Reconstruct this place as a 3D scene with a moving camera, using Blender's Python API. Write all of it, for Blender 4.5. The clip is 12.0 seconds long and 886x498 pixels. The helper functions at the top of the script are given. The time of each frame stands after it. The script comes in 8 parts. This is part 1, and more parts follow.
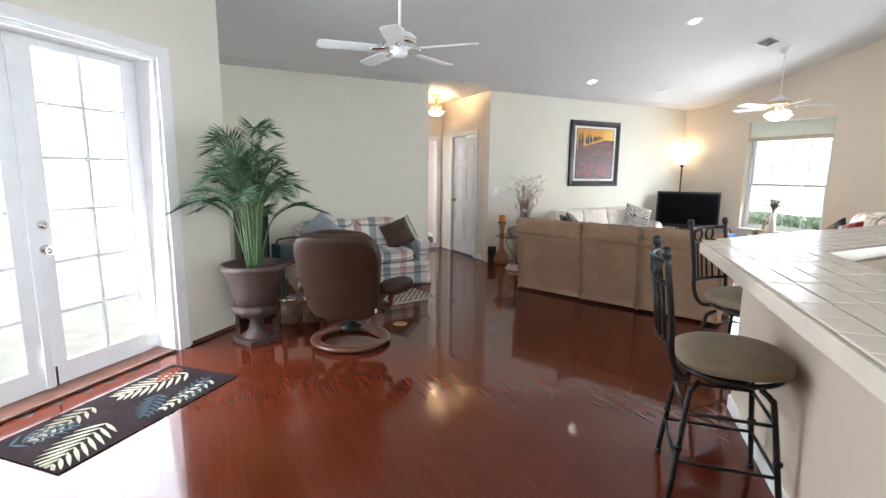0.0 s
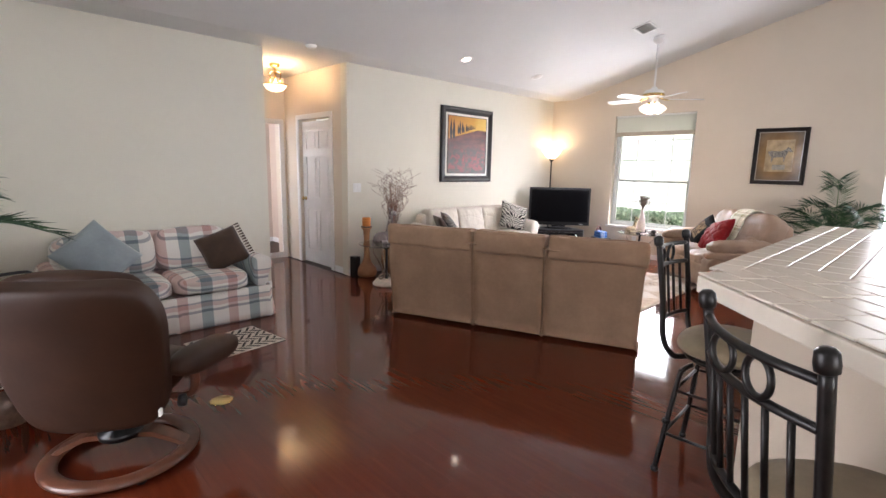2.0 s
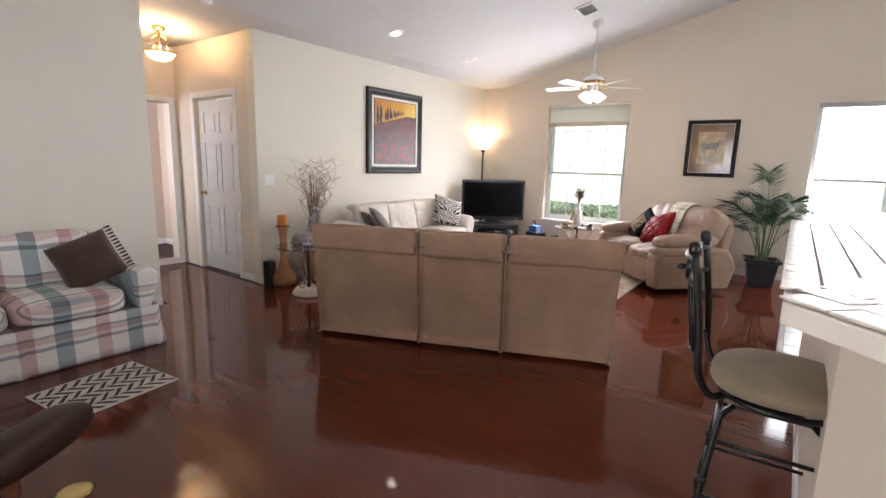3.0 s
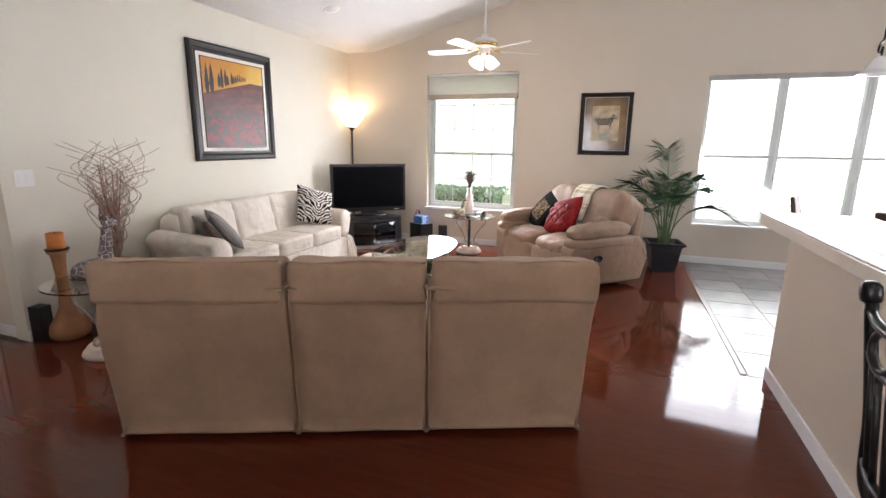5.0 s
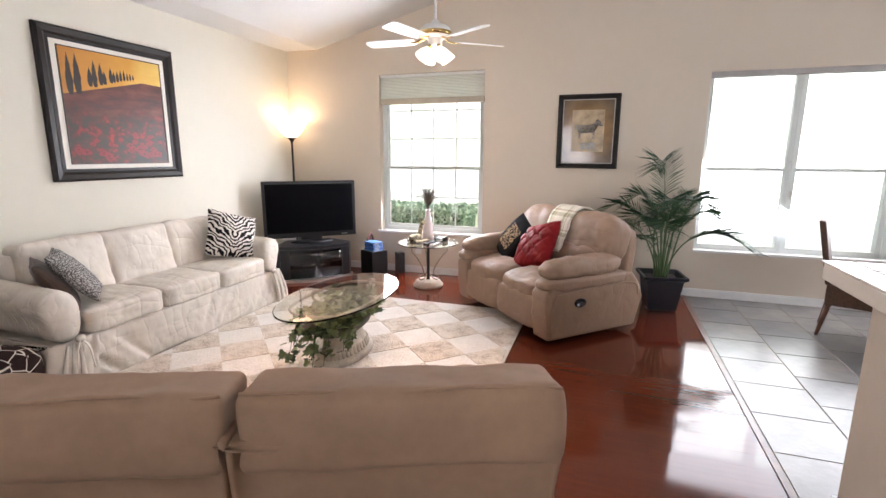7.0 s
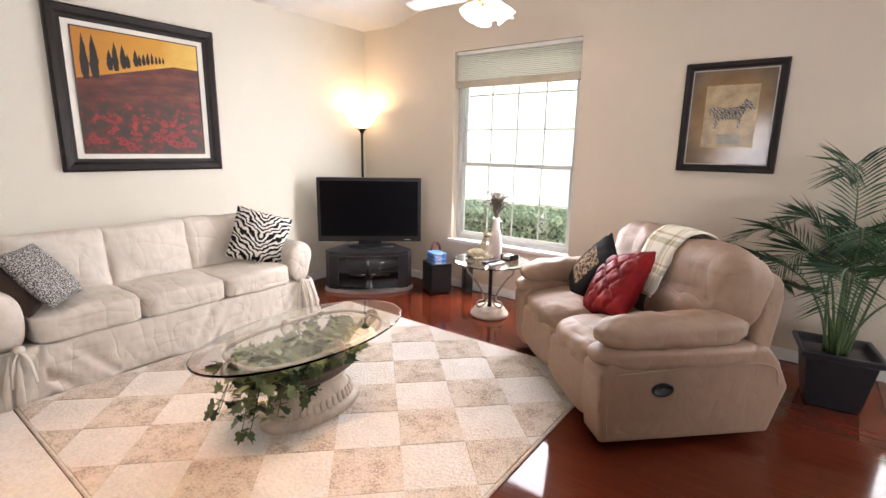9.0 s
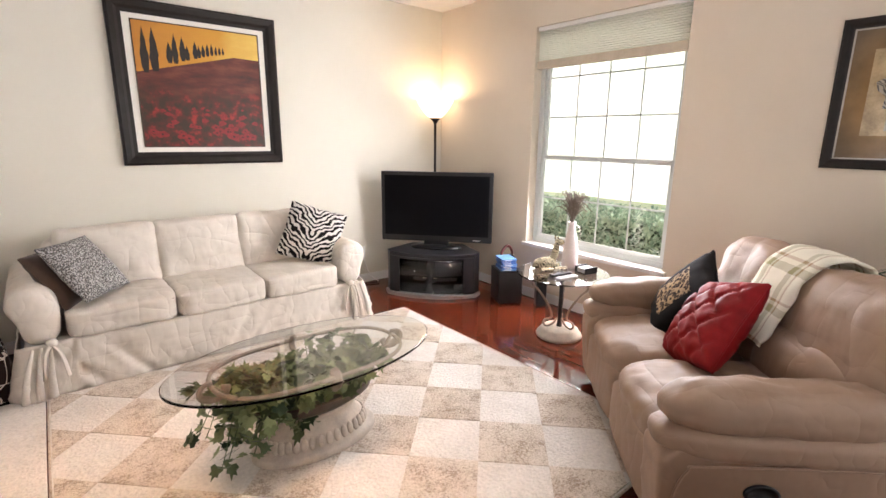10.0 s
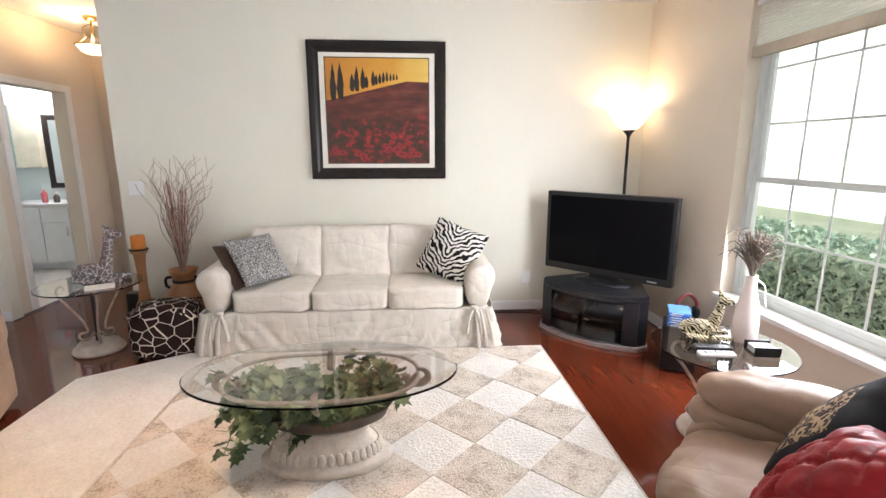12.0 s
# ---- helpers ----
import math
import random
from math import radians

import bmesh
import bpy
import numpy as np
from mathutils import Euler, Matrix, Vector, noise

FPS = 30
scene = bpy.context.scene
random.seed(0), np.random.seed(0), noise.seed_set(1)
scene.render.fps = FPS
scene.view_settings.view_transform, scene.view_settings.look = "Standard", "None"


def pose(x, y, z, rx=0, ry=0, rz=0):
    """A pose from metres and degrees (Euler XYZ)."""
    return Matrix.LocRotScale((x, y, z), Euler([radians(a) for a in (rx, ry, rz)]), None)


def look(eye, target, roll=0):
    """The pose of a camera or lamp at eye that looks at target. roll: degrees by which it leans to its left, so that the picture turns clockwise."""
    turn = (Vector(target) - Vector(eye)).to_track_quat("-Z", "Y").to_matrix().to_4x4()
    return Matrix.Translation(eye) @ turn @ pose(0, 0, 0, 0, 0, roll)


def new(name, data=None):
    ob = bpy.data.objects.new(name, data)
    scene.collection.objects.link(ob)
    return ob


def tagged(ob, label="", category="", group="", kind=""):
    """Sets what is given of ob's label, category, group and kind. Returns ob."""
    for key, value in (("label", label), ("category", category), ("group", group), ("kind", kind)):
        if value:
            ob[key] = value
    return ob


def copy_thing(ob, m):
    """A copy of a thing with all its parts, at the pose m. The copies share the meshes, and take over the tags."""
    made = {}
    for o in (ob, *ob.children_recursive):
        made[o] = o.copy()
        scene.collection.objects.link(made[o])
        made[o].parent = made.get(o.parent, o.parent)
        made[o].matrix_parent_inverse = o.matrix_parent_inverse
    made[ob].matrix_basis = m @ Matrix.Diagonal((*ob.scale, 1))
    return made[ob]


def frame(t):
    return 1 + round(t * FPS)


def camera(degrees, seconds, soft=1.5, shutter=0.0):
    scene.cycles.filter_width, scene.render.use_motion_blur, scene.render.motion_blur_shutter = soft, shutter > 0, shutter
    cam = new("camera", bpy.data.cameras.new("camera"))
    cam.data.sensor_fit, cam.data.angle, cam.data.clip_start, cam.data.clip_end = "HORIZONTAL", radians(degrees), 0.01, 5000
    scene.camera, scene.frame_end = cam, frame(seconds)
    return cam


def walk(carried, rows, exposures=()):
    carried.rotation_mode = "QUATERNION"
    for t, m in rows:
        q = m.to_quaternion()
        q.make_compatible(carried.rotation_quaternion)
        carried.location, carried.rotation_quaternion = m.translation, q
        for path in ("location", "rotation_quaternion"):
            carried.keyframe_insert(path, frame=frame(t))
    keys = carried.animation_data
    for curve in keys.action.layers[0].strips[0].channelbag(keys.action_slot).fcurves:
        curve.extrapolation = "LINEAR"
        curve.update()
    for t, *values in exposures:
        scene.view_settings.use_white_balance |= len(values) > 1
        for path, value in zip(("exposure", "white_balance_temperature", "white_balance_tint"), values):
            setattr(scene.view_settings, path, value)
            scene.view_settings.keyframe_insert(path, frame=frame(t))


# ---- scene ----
cam = camera(85.6, 12.0)
PATH = [
    (0, (-0.08, -0.162, 1.457), (0.805, 1.603, 1.141), 0.6),
    (0.5, (0.079, 0.148, 1.469), (1.068, 1.856, 1.148), 0.9),
    (1, (0.235, 0.466, 1.458), (1.351, 2.094, 1.137), 1.2),
    (1.5, (0.413, 0.768, 1.454), (1.656, 2.3, 1.129), 1.3),
    (2, (0.62, 1.089, 1.451), (1.987, 2.511, 1.117), 1.2),
    (2.5, (0.802, 1.418, 1.43), (2.289, 2.712, 1.089), 1.6),
    (3, (1.004, 1.728, 1.41), (2.595, 2.887, 1.056), 1.6),
    (5, (2.006, 2.573, 1.448), (3.846, 3.227, 1.015), 0.7),
    (5.5, (2.294, 2.668, 1.472), (4.159, 3.241, 1.032), 0.9),
    (6, (2.605, 2.646, 1.42), (4.483, 3.199, 1.01), 0.8),
    (6.5, (2.877, 2.624, 1.458), (4.754, 3.188, 1.06), 0.5),
    (8.5, (4.242, 2.264, 1.463), (5.919, 3.281, 1.072), 0.7),
    (9, (4.574, 2.25, 1.454), (6.14, 3.425, 1.043), 1.0),
    (9.5, (4.929, 2.27, 1.448), (6.344, 3.615, 1.013), 0.9),
    (10, (5.249, 2.295, 1.463), (6.487, 3.799, 1.01), 0.6),
    (10.5, (5.589, 2.312, 1.469), (6.603, 3.975, 1.013), 0.1),
    (11, (5.902, 2.364, 1.453), (6.677, 4.154, 1.014), 0.0),
    (11.5, (6.22, 2.312, 1.465), (6.695, 4.208, 1.043), -0.2),
    (12, (6.499, 2.173, 1.48), (6.65, 4.127, 1.079), -0.0),
]
EXPOSURES = [(0.0, -0.37, 6000, 12), (2.0, -0.46, 6350, 20), (5.5, -0.51, 6350, 19), (8.5, -0.42, 6450, 21), (9.5, -0.46, 6750, 21), (12.0, -0.48, 6250, 16)]
walk(cam, [(t, look(eye, target, roll)) for t, eye, target, roll in PATH], EXPOSURES)

# ---- light ----
world = bpy.data.worlds.new("world")
scene.world = world
world.use_nodes = True
wn = world.node_tree.nodes
sky = wn.new("ShaderNodeTexSky")
sky.sky_type = "NISHITA"
sky.sun_disc = False
SUN_EL, SUN_ROT = radians(52), radians(75)
sky.sun_elevation, sky.sun_rotation = SUN_EL, SUN_ROT
world.node_tree.links.new(sky.outputs["Color"], wn["Background"].inputs["Color"])
wn["Background"].inputs["Strength"].default_value = 0.15

sun_data = bpy.data.lights.new("sun", "SUN")
sun_data.energy, sun_data.angle, sun_data.color = 5.0, radians(0.5), (1.0, 0.95, 0.87)
sun = new("sun", sun_data)
sun_way = Vector((math.sin(SUN_ROT) * math.cos(SUN_EL), math.cos(SUN_ROT) * math.cos(SUN_EL), math.sin(SUN_EL)))
sun.matrix_basis = look(sun_way * 30, (0, 0, 0))


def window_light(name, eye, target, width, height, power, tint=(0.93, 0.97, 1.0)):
    """An area lamp for the sky's light in a window's opening; also the added fills."""
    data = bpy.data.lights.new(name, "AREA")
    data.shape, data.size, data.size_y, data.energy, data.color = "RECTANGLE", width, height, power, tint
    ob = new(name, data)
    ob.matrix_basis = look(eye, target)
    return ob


def downlight(name, place, power, cone=95, tint=(1.0, 0.70, 0.40)):
    """The lamp inside a recessed can, shining straight down."""
    data = bpy.data.lights.new(name, "SPOT")
    data.energy, data.shadow_soft_size, data.color = power, 0.045, tint
    data.spot_size, data.spot_blend = radians(cone), 0.8
    ob = new(name, data)
    ob.location = place
    return ob


def bulb(name, place, power, radius=0.05, tint=(1.0, 0.72, 0.42)):
    data = bpy.data.lights.new(name, "POINT")
    data.energy, data.shadow_soft_size, data.color = power, radius, tint
    ob = new(name, data)
    ob.location = place
    return ob


window_light("window_light_living", (8.60, 4.54, 1.32), (5.6, 4.54, 0.85), 1.25, 1.2, 125)
window_light("window_light_dining", (8.56, 0.1, 1.42), (5.0, 0.5, 0.75), 3.1, 1.5, 165)
window_light("window_light_french", (-1.0, 3.607, 1.2), (1.0, 1.607, 1.0), 1.7, 2.05, 165)
# Window behind the start is unseen; this lamp is added to fill the nook.
window_light("fill_light_south", (0.7, -3.98, 1.5), (1.6, 3.0, 0.0), 3.0, 1.4, 290)
downlight("downlight_rug", (5.28, 3.92, 3.235), 360, 60, (1.0, 0.62, 0.32))
downlight("downlight_wall", (5.30, 5.59, 2.81), 8)
# Added fill for the room past the hall; its window is assumed.
window_light("fill_light_back_room", (2.56, 9.15, 1.5), (4.0, 9.15, 1.2), 0.9, 1.1, 70)

# ---- materials ----
def mat(name):
    m = bpy.data.materials.new(name)
    m.use_nodes = True
    return m, m.node_tree.nodes, m.node_tree.links, m.node_tree.nodes["Principled BSDF"]


def coords(n, l, scale=(1, 1, 1), rot=(0, 0, 0), space="Object"):
    tc, mp = n.new("ShaderNodeTexCoord"), n.new("ShaderNodeMapping")
    mp.inputs["Scale"].default_value = scale
    mp.inputs["Rotation"].default_value = rot
    l.new(tc.outputs[space], mp.inputs["Vector"])
    return mp.outputs["Vector"]


def noise_tex(n, l, vec, scale, detail=4, rough=0.55):
    t = n.new("ShaderNodeTexNoise")
    t.inputs["Scale"].default_value, t.inputs["Detail"].default_value, t.inputs["Roughness"].default_value = scale, detail, rough
    l.new(vec, t.inputs["Vector"])
    return t.outputs["Fac"]


def ramp(n, l, fac, stops, mode="LINEAR"):
    r = n.new("ShaderNodeValToRGB")
    r.color_ramp.interpolation = mode
    e = r.color_ramp.elements
    while len(e) < len(stops):
        e.new(0.5)
    for el, (p, c) in zip(e, stops):
        el.position, el.color = p, (*c, 1)
    l.new(fac, r.inputs["Fac"])
    return r.outputs["Color"]


def mix(n, l, fac, a, b, mode="MIX"):
    m = n.new("ShaderNodeMix")
    m.data_type, m.blend_type = "RGBA", mode
    for sock, v in ((m.inputs[0], fac), (m.inputs[6], a), (m.inputs[7], b)):
        if isinstance(v, (int, float)):
            sock.default_value = v
        elif isinstance(v, tuple):
            sock.default_value = (*v, 1)
        else:
            l.new(v, sock)
    return m.outputs[2]


def calc(n, l, op, a, b=0.0):
    m = n.new("ShaderNodeMath")
    m.operation = op
    for sock, v in ((m.inputs[0], a), (m.inputs[1], b)):
        if isinstance(v, (int, float)):
            sock.default_value = v
        else:
            l.new(v, sock)
    return m.outputs[0]


def bump(n, l, p, height, strength=0.2, distance=0.01):
    b = n.new("ShaderNodeBump")
    b.inputs["Strength"].default_value, b.inputs["Distance"].default_value = strength, distance
    l.new(height, b.inputs["Height"])
    l.new(b.outputs["Normal"], p.inputs["Normal"])


def simple(name, colour, rough=0.5, metal=0.0, vary=0.12, scale=8.0, bump_scale=0, bump_strength=0.15, bump_dist=0.004, coat=0.0, sheen=0.0, spec=0.5):
    """A plain surface: base colour with stains at two scales, and fine relief."""
    m, n, l, p = mat(name)
    v = coords(n, l)
    a = noise_tex(n, l, v, scale, 5)
    b = noise_tex(n, l, v, scale * 9, 3)
    lo = tuple(c * (1 - vary) for c in colour)
    hi = tuple(min(1, c * (1 + vary)) for c in colour)
    c1 = ramp(n, l, a, [(0.3, lo), (0.7, hi)])
    c2 = ramp(n, l, b, [(0.3, tuple(1 - vary * 0.5 for _ in range(3))), (0.7, (1, 1, 1))])
    l.new(mix(n, l, 1.0, c1, c2, "MULTIPLY"), p.inputs["Base Color"])
    p.inputs["Roughness"].default_value, p.inputs["Metallic"].default_value = rough, metal
    p.inputs["Coat Weight"].default_value, p.inputs["Sheen Weight"].default_value = coat, sheen
    p.inputs["Specular IOR Level"].default_value = spec
    if bump_scale:
        bump(n, l, p, noise_tex(n, l, v, bump_scale, 4), bump_strength, bump_dist)
    return m


def wall_paint(name, colour):
    return simple(name, colour, 0.75, vary=0.025, scale=1.2, bump_scale=90, bump_strength=0.12, bump_dist=0.003)


PAINT = wall_paint("cream_wall_paint", (0.70, 0.67, 0.575))
PAINT_WARM = wall_paint("warm_beige_wall_paint", (0.68, 0.60, 0.50))
CEILING = wall_paint("white_ceiling_paint", (0.67, 0.67, 0.66))
TRIM = simple("white_gloss_trim", (0.80, 0.80, 0.79), 0.3, vary=0.03)
DOOR_WHITE = simple("white_door_paint", (0.80, 0.81, 0.82), 0.35, vary=0.03)
CHROME = simple("polished_nickel", (0.75, 0.73, 0.68), 0.18, 1.0, vary=0.05)
BRASS = simple("polished_brass", (0.72, 0.52, 0.22), 0.2, 1.0, vary=0.08)
BLACK = simple("black_plastic", (0.010, 0.010, 0.011), 0.3, vary=0.2, spec=0.35)
IRON = simple("dark_wrought_iron", (0.02, 0.018, 0.017), 0.38, 0.6, vary=0.3, scale=30)


def glass_pane(name, tint=(1, 1, 1), rough=0.0):
    m, n, l, p = mat(name)
    p.inputs["Base Color"].default_value = (*tint, 1)
    p.inputs["Roughness"].default_value, p.inputs["IOR"].default_value = rough, 1.45
    p.inputs["Transmission Weight"].default_value = 1.0
    return m


GLASS = glass_pane("clear_window_glass")


def vinyl():
    """White window vinyl that lets some daylight through."""
    m, n, l, p = mat("white_window_vinyl")
    v = coords(n, l)
    l.new(ramp(n, l, noise_tex(n, l, v, 7, 4), [(0.3, (0.78, 0.79, 0.79)), (0.7, (0.84, 0.84, 0.83))]), p.inputs["Base Color"])
    p.inputs["Roughness"].default_value = 0.35
    tr = n.new("ShaderNodeBsdfTranslucent")
    tr.inputs["Color"].default_value = (0.82, 0.87, 0.88, 1)
    mx = n.new("ShaderNodeMixShader")
    mx.inputs[0].default_value = 0.35
    l.new(p.outputs[0], mx.inputs[1])
    l.new(tr.outputs[0], mx.inputs[2])
    l.new(mx.outputs[0], n["Material Output"].inputs["Surface"])
    return m


VINYL = vinyl()


def plank_material():
    m, n, l, p = mat("cherry_floor_board")
    info = n.new("ShaderNodeObjectInfo")
    tc = n.new("ShaderNodeTexCoord")
    add = n.new("ShaderNodeVectorMath")
    add.operation = "MULTIPLY_ADD"
    add.inputs[1].default_value = (1, 1, 1)
    comb = n.new("ShaderNodeCombineXYZ")
    l.new(calc(n, l, "MULTIPLY", info.outputs["Random"], 37.0), comb.inputs[0])
    l.new(calc(n, l, "MULTIPLY", info.outputs["Random"], 91.0), comb.inputs[1])
    l.new(tc.outputs["Object"], add.inputs[0])
    l.new(comb.outputs[0], add.inputs[2])
    mp = n.new("ShaderNodeMapping")
    mp.inputs["Scale"].default_value = (14, 0.9, 14)
    l.new(add.outputs[0], mp.inputs["Vector"])
    grain = noise_tex(n, l, mp.outputs["Vector"], 3.0, 2, 0.5)
    fine = noise_tex(n, l, mp.outputs["Vector"], 14.0, 3)
    base = ramp(n, l, grain, [(0.25, (0.088, 0.0160, 0.0065)), (0.55, (0.100, 0.0190, 0.0077)), (0.8, (0.114, 0.0225, 0.0092))])
    dark = ramp(n, l, fine, [(0.35, (0.97, 0.96, 0.95)), (0.6, (1, 1, 1))])
    tone = ramp(n, l, info.outputs["Random"], [(0.0, (0.93, 0.92, 0.92)), (1.0, (1.04, 1.03, 1.02))])
    c = mix(n, l, 1.0, mix(n, l, 1.0, base, dark, "MULTIPLY"), tone, "MULTIPLY")
    l.new(c, p.inputs["Base Color"])
    w = coords(n, l, space="Object")
    smudge = noise_tex(n, l, w, 2.2, 5)
    r = n.new("ShaderNodeMapRange")
    r.inputs[1].default_value, r.inputs[2].default_value, r.inputs[3].default_value, r.inputs[4].default_value = 0.3, 0.75, 0.035, 0.11
    l.new(smudge, r.inputs[0])
    l.new(r.outputs[0], p.inputs["Roughness"])
    p.inputs["Specular IOR Level"].default_value = 0.38
    return m


WOOD_FLOOR = plank_material()
SUBFLOOR = simple("dark_floor_joint", (0.03, 0.012, 0.008), 0.6)

def creased(name, colour, rough, depth):
    """Hide or cloth with long soft creases and a fine grain."""
    m = simple(name, colour, rough, vary=0.07, scale=5)
    n, l = m.node_tree.nodes, m.node_tree.links
    p = n["Principled BSDF"]
    long_ = noise_tex(n, l, coords(n, l, (1.6, 6.5, 5.0), (0.5, 0.45, 0.7)), 1.3, 2, 0.4)
    ridge = calc(n, l, "ABSOLUTE", calc(n, l, "SUBTRACT", long_, 0.5))
    cross = noise_tex(n, l, coords(n, l, (7.0, 1.8, 3.5), (-0.4, 0.6, 0.5)), 1.1, 2, 0.4)
    ridge2 = calc(n, l, "ABSOLUTE", calc(n, l, "SUBTRACT", cross, 0.5))
    sharp = calc(n, l, "ADD", calc(n, l, "POWER", calc(n, l, "ADD", ridge, 0.02), 0.5), calc(n, l, "MULTIPLY", calc(n, l, "POWER", calc(n, l, "ADD", ridge2, 0.02), 0.5), 0.7))
    grain = noise_tex(n, l, coords(n, l), 120, 2)
    bump(n, l, p, calc(n, l, "ADD", sharp, calc(n, l, "MULTIPLY", grain, 0.006)), depth, 0.022)
    return m


TAUPE = simple("taupe_microfibre", (0.350, 0.227, 0.146), 0.9, vary=0.14, scale=3.5, bump_scale=260, bump_strength=0.12, bump_dist=0.002, sheen=0.08, spec=0.2)
COTTON = creased("cream_cotton_slipcover", (0.70, 0.64, 0.56), 0.62, 0.9)
LEATHER = creased("pale_taupe_leather", (0.325, 0.215, 0.146), 0.55, 0.38)
BROWN_LEATHER = simple("brown_leather", (0.033, 0.0138, 0.0068), 0.5, vary=0.2, scale=5, bump_scale=60, bump_strength=0.12, bump_dist=0.003, spec=0.3)
WALNUT = simple("stained_walnut", (0.12, 0.045, 0.025), 0.3, vary=0.3, scale=12)
SEAT_SUEDE = simple("olive_tan_suede", (0.225, 0.178, 0.112), 0.9, vary=0.14, scale=7, sheen=0.1, spec=0.2, bump_scale=180)
TERRACOTTA = simple("weathered_brown_terracotta", (0.060, 0.035, 0.029), 0.62, vary=0.3, scale=9, bump_scale=40, bump_strength=0.2)
CLAY = simple("burnished_clay", (0.36, 0.17, 0.075), 0.5, vary=0.25, scale=7, bump_scale=30)
STONE = simple("carved_cream_stone", (0.60, 0.52, 0.43), 0.75, vary=0.2, scale=14, bump_scale=70, bump_strength=0.3)
SCROLL = simple("antiqued_bronze_iron", (0.40, 0.33, 0.26), 0.42, 0.35, vary=0.25, scale=25)
SOIL = simple("dark_potting_soil", (0.03, 0.022, 0.016), 0.95, vary=0.4, scale=40, bump_scale=60, bump_strength=0.6, bump_dist=0.01)
FRAME_BLACK = simple("black_brown_picture_frame", (0.012, 0.008, 0.0065), 0.42, vary=0.3, scale=16, spec=0.3)
MATBOARD = simple("off_white_mat_board", (0.78, 0.75, 0.68), 0.8, vary=0.03)
CERAMIC = simple("glazed_cream_tile", (0.68, 0.615, 0.515), 0.26, vary=0.05, scale=6)
GROUT = simple("tan_tile_grout", (0.31, 0.25, 0.185), 0.9, vary=0.12, scale=30)
ORANGE_WAX = simple("orange_candle_wax", (0.62, 0.20, 0.03), 0.5, vary=0.12, scale=12)
WHITE_CERAMIC = simple("blush_white_ceramic", (0.76, 0.66, 0.63), 0.3, vary=0.05)
BLUE_GREY = simple("blue_grey_velvet", (0.26, 0.31, 0.33), 0.85, vary=0.12, scale=5, sheen=0.4)
BROWN_VELVET = simple("dark_brown_velvet", (0.055, 0.027, 0.014), 0.8, vary=0.25, scale=6, sheen=0.3)
RED_SATIN = simple("crimson_satin", (0.25, 0.006, 0.009), 0.55, vary=0.25, scale=5, spec=0.25, bump_scale=12, bump_dist=0.01)
WICKER = simple("dark_brown_wicker", (0.09, 0.045, 0.025), 0.6, vary=0.35, scale=60, bump_scale=120, bump_strength=0.5)
SILL_STONE = simple("white_marble_sill", (0.78, 0.77, 0.75), 0.25, vary=0.04)
PLASTIC_WHITE = simple("white_plastic", (0.78, 0.78, 0.76), 0.4, vary=0.03)
SCREEN = simple("black_tv_screen", (0.004, 0.004, 0.005), 0.10, vary=0.1, spec=0.05)
GUNMETAL = simple("gunmetal_cabinet", (0.022, 0.022, 0.026), 0.30, 0.3, vary=0.15)
SMOKED = glass_pane("smoked_glass", (0.30, 0.30, 0.33), 0.02)
TABLE_GLASS = glass_pane("clear_table_glass", (0.985, 1.0, 0.992))
TWIG = simple("dry_curly_willow", (0.24, 0.088, 0.058), 0.75, vary=0.3, scale=20)
TWIG_PALE = simple("pale_curly_willow", (0.34, 0.25, 0.20), 0.75, vary=0.3, scale=20)
DRY_GRASS = simple("dry_grey_grass", (0.15, 0.115, 0.085), 0.8, vary=0.3, scale=20)
STEM = simple("palm_cane", (0.07, 0.12, 0.04), 0.5, vary=0.25, scale=14)
POT_BLACK = simple("black_resin_pot", (0.014, 0.015, 0.02), 0.35, vary=0.2)


def leaf_material(name, dark, light):
    m, n, l, p = mat(name)
    g = n.new("ShaderNodeNewGeometry")
    v = coords(n, l)
    c = ramp(n, l, g.outputs["Random Per Island"], [(0.0, dark), (1.0, light)])
    s = ramp(n, l, noise_tex(n, l, v, 25, 3), [(0.3, (0.75, 0.75, 0.75)), (0.7, (1.1, 1.1, 1.1))])
    l.new(mix(n, l, 1.0, c, s, "MULTIPLY"), p.inputs["Base Color"])
    p.inputs["Roughness"].default_value = 0.55
    p.inputs["Specular IOR Level"].default_value = 0.3
    return m


PALM_LEAF = leaf_material("palm_leaf", (0.010, 0.034, 0.017), (0.042, 0.100, 0.036))
IVY_LEAF = leaf_material("ivy_leaf", (0.020, 0.045, 0.018), (0.30, 0.36, 0.17))
# Leaf green is paled so the colour holds the glare outdoors.
HEDGE_LEAF_GLARE = leaf_material("hedge_leaf_with_glare", (0.26, 0.40, 0.30), (0.56, 0.68, 0.52))


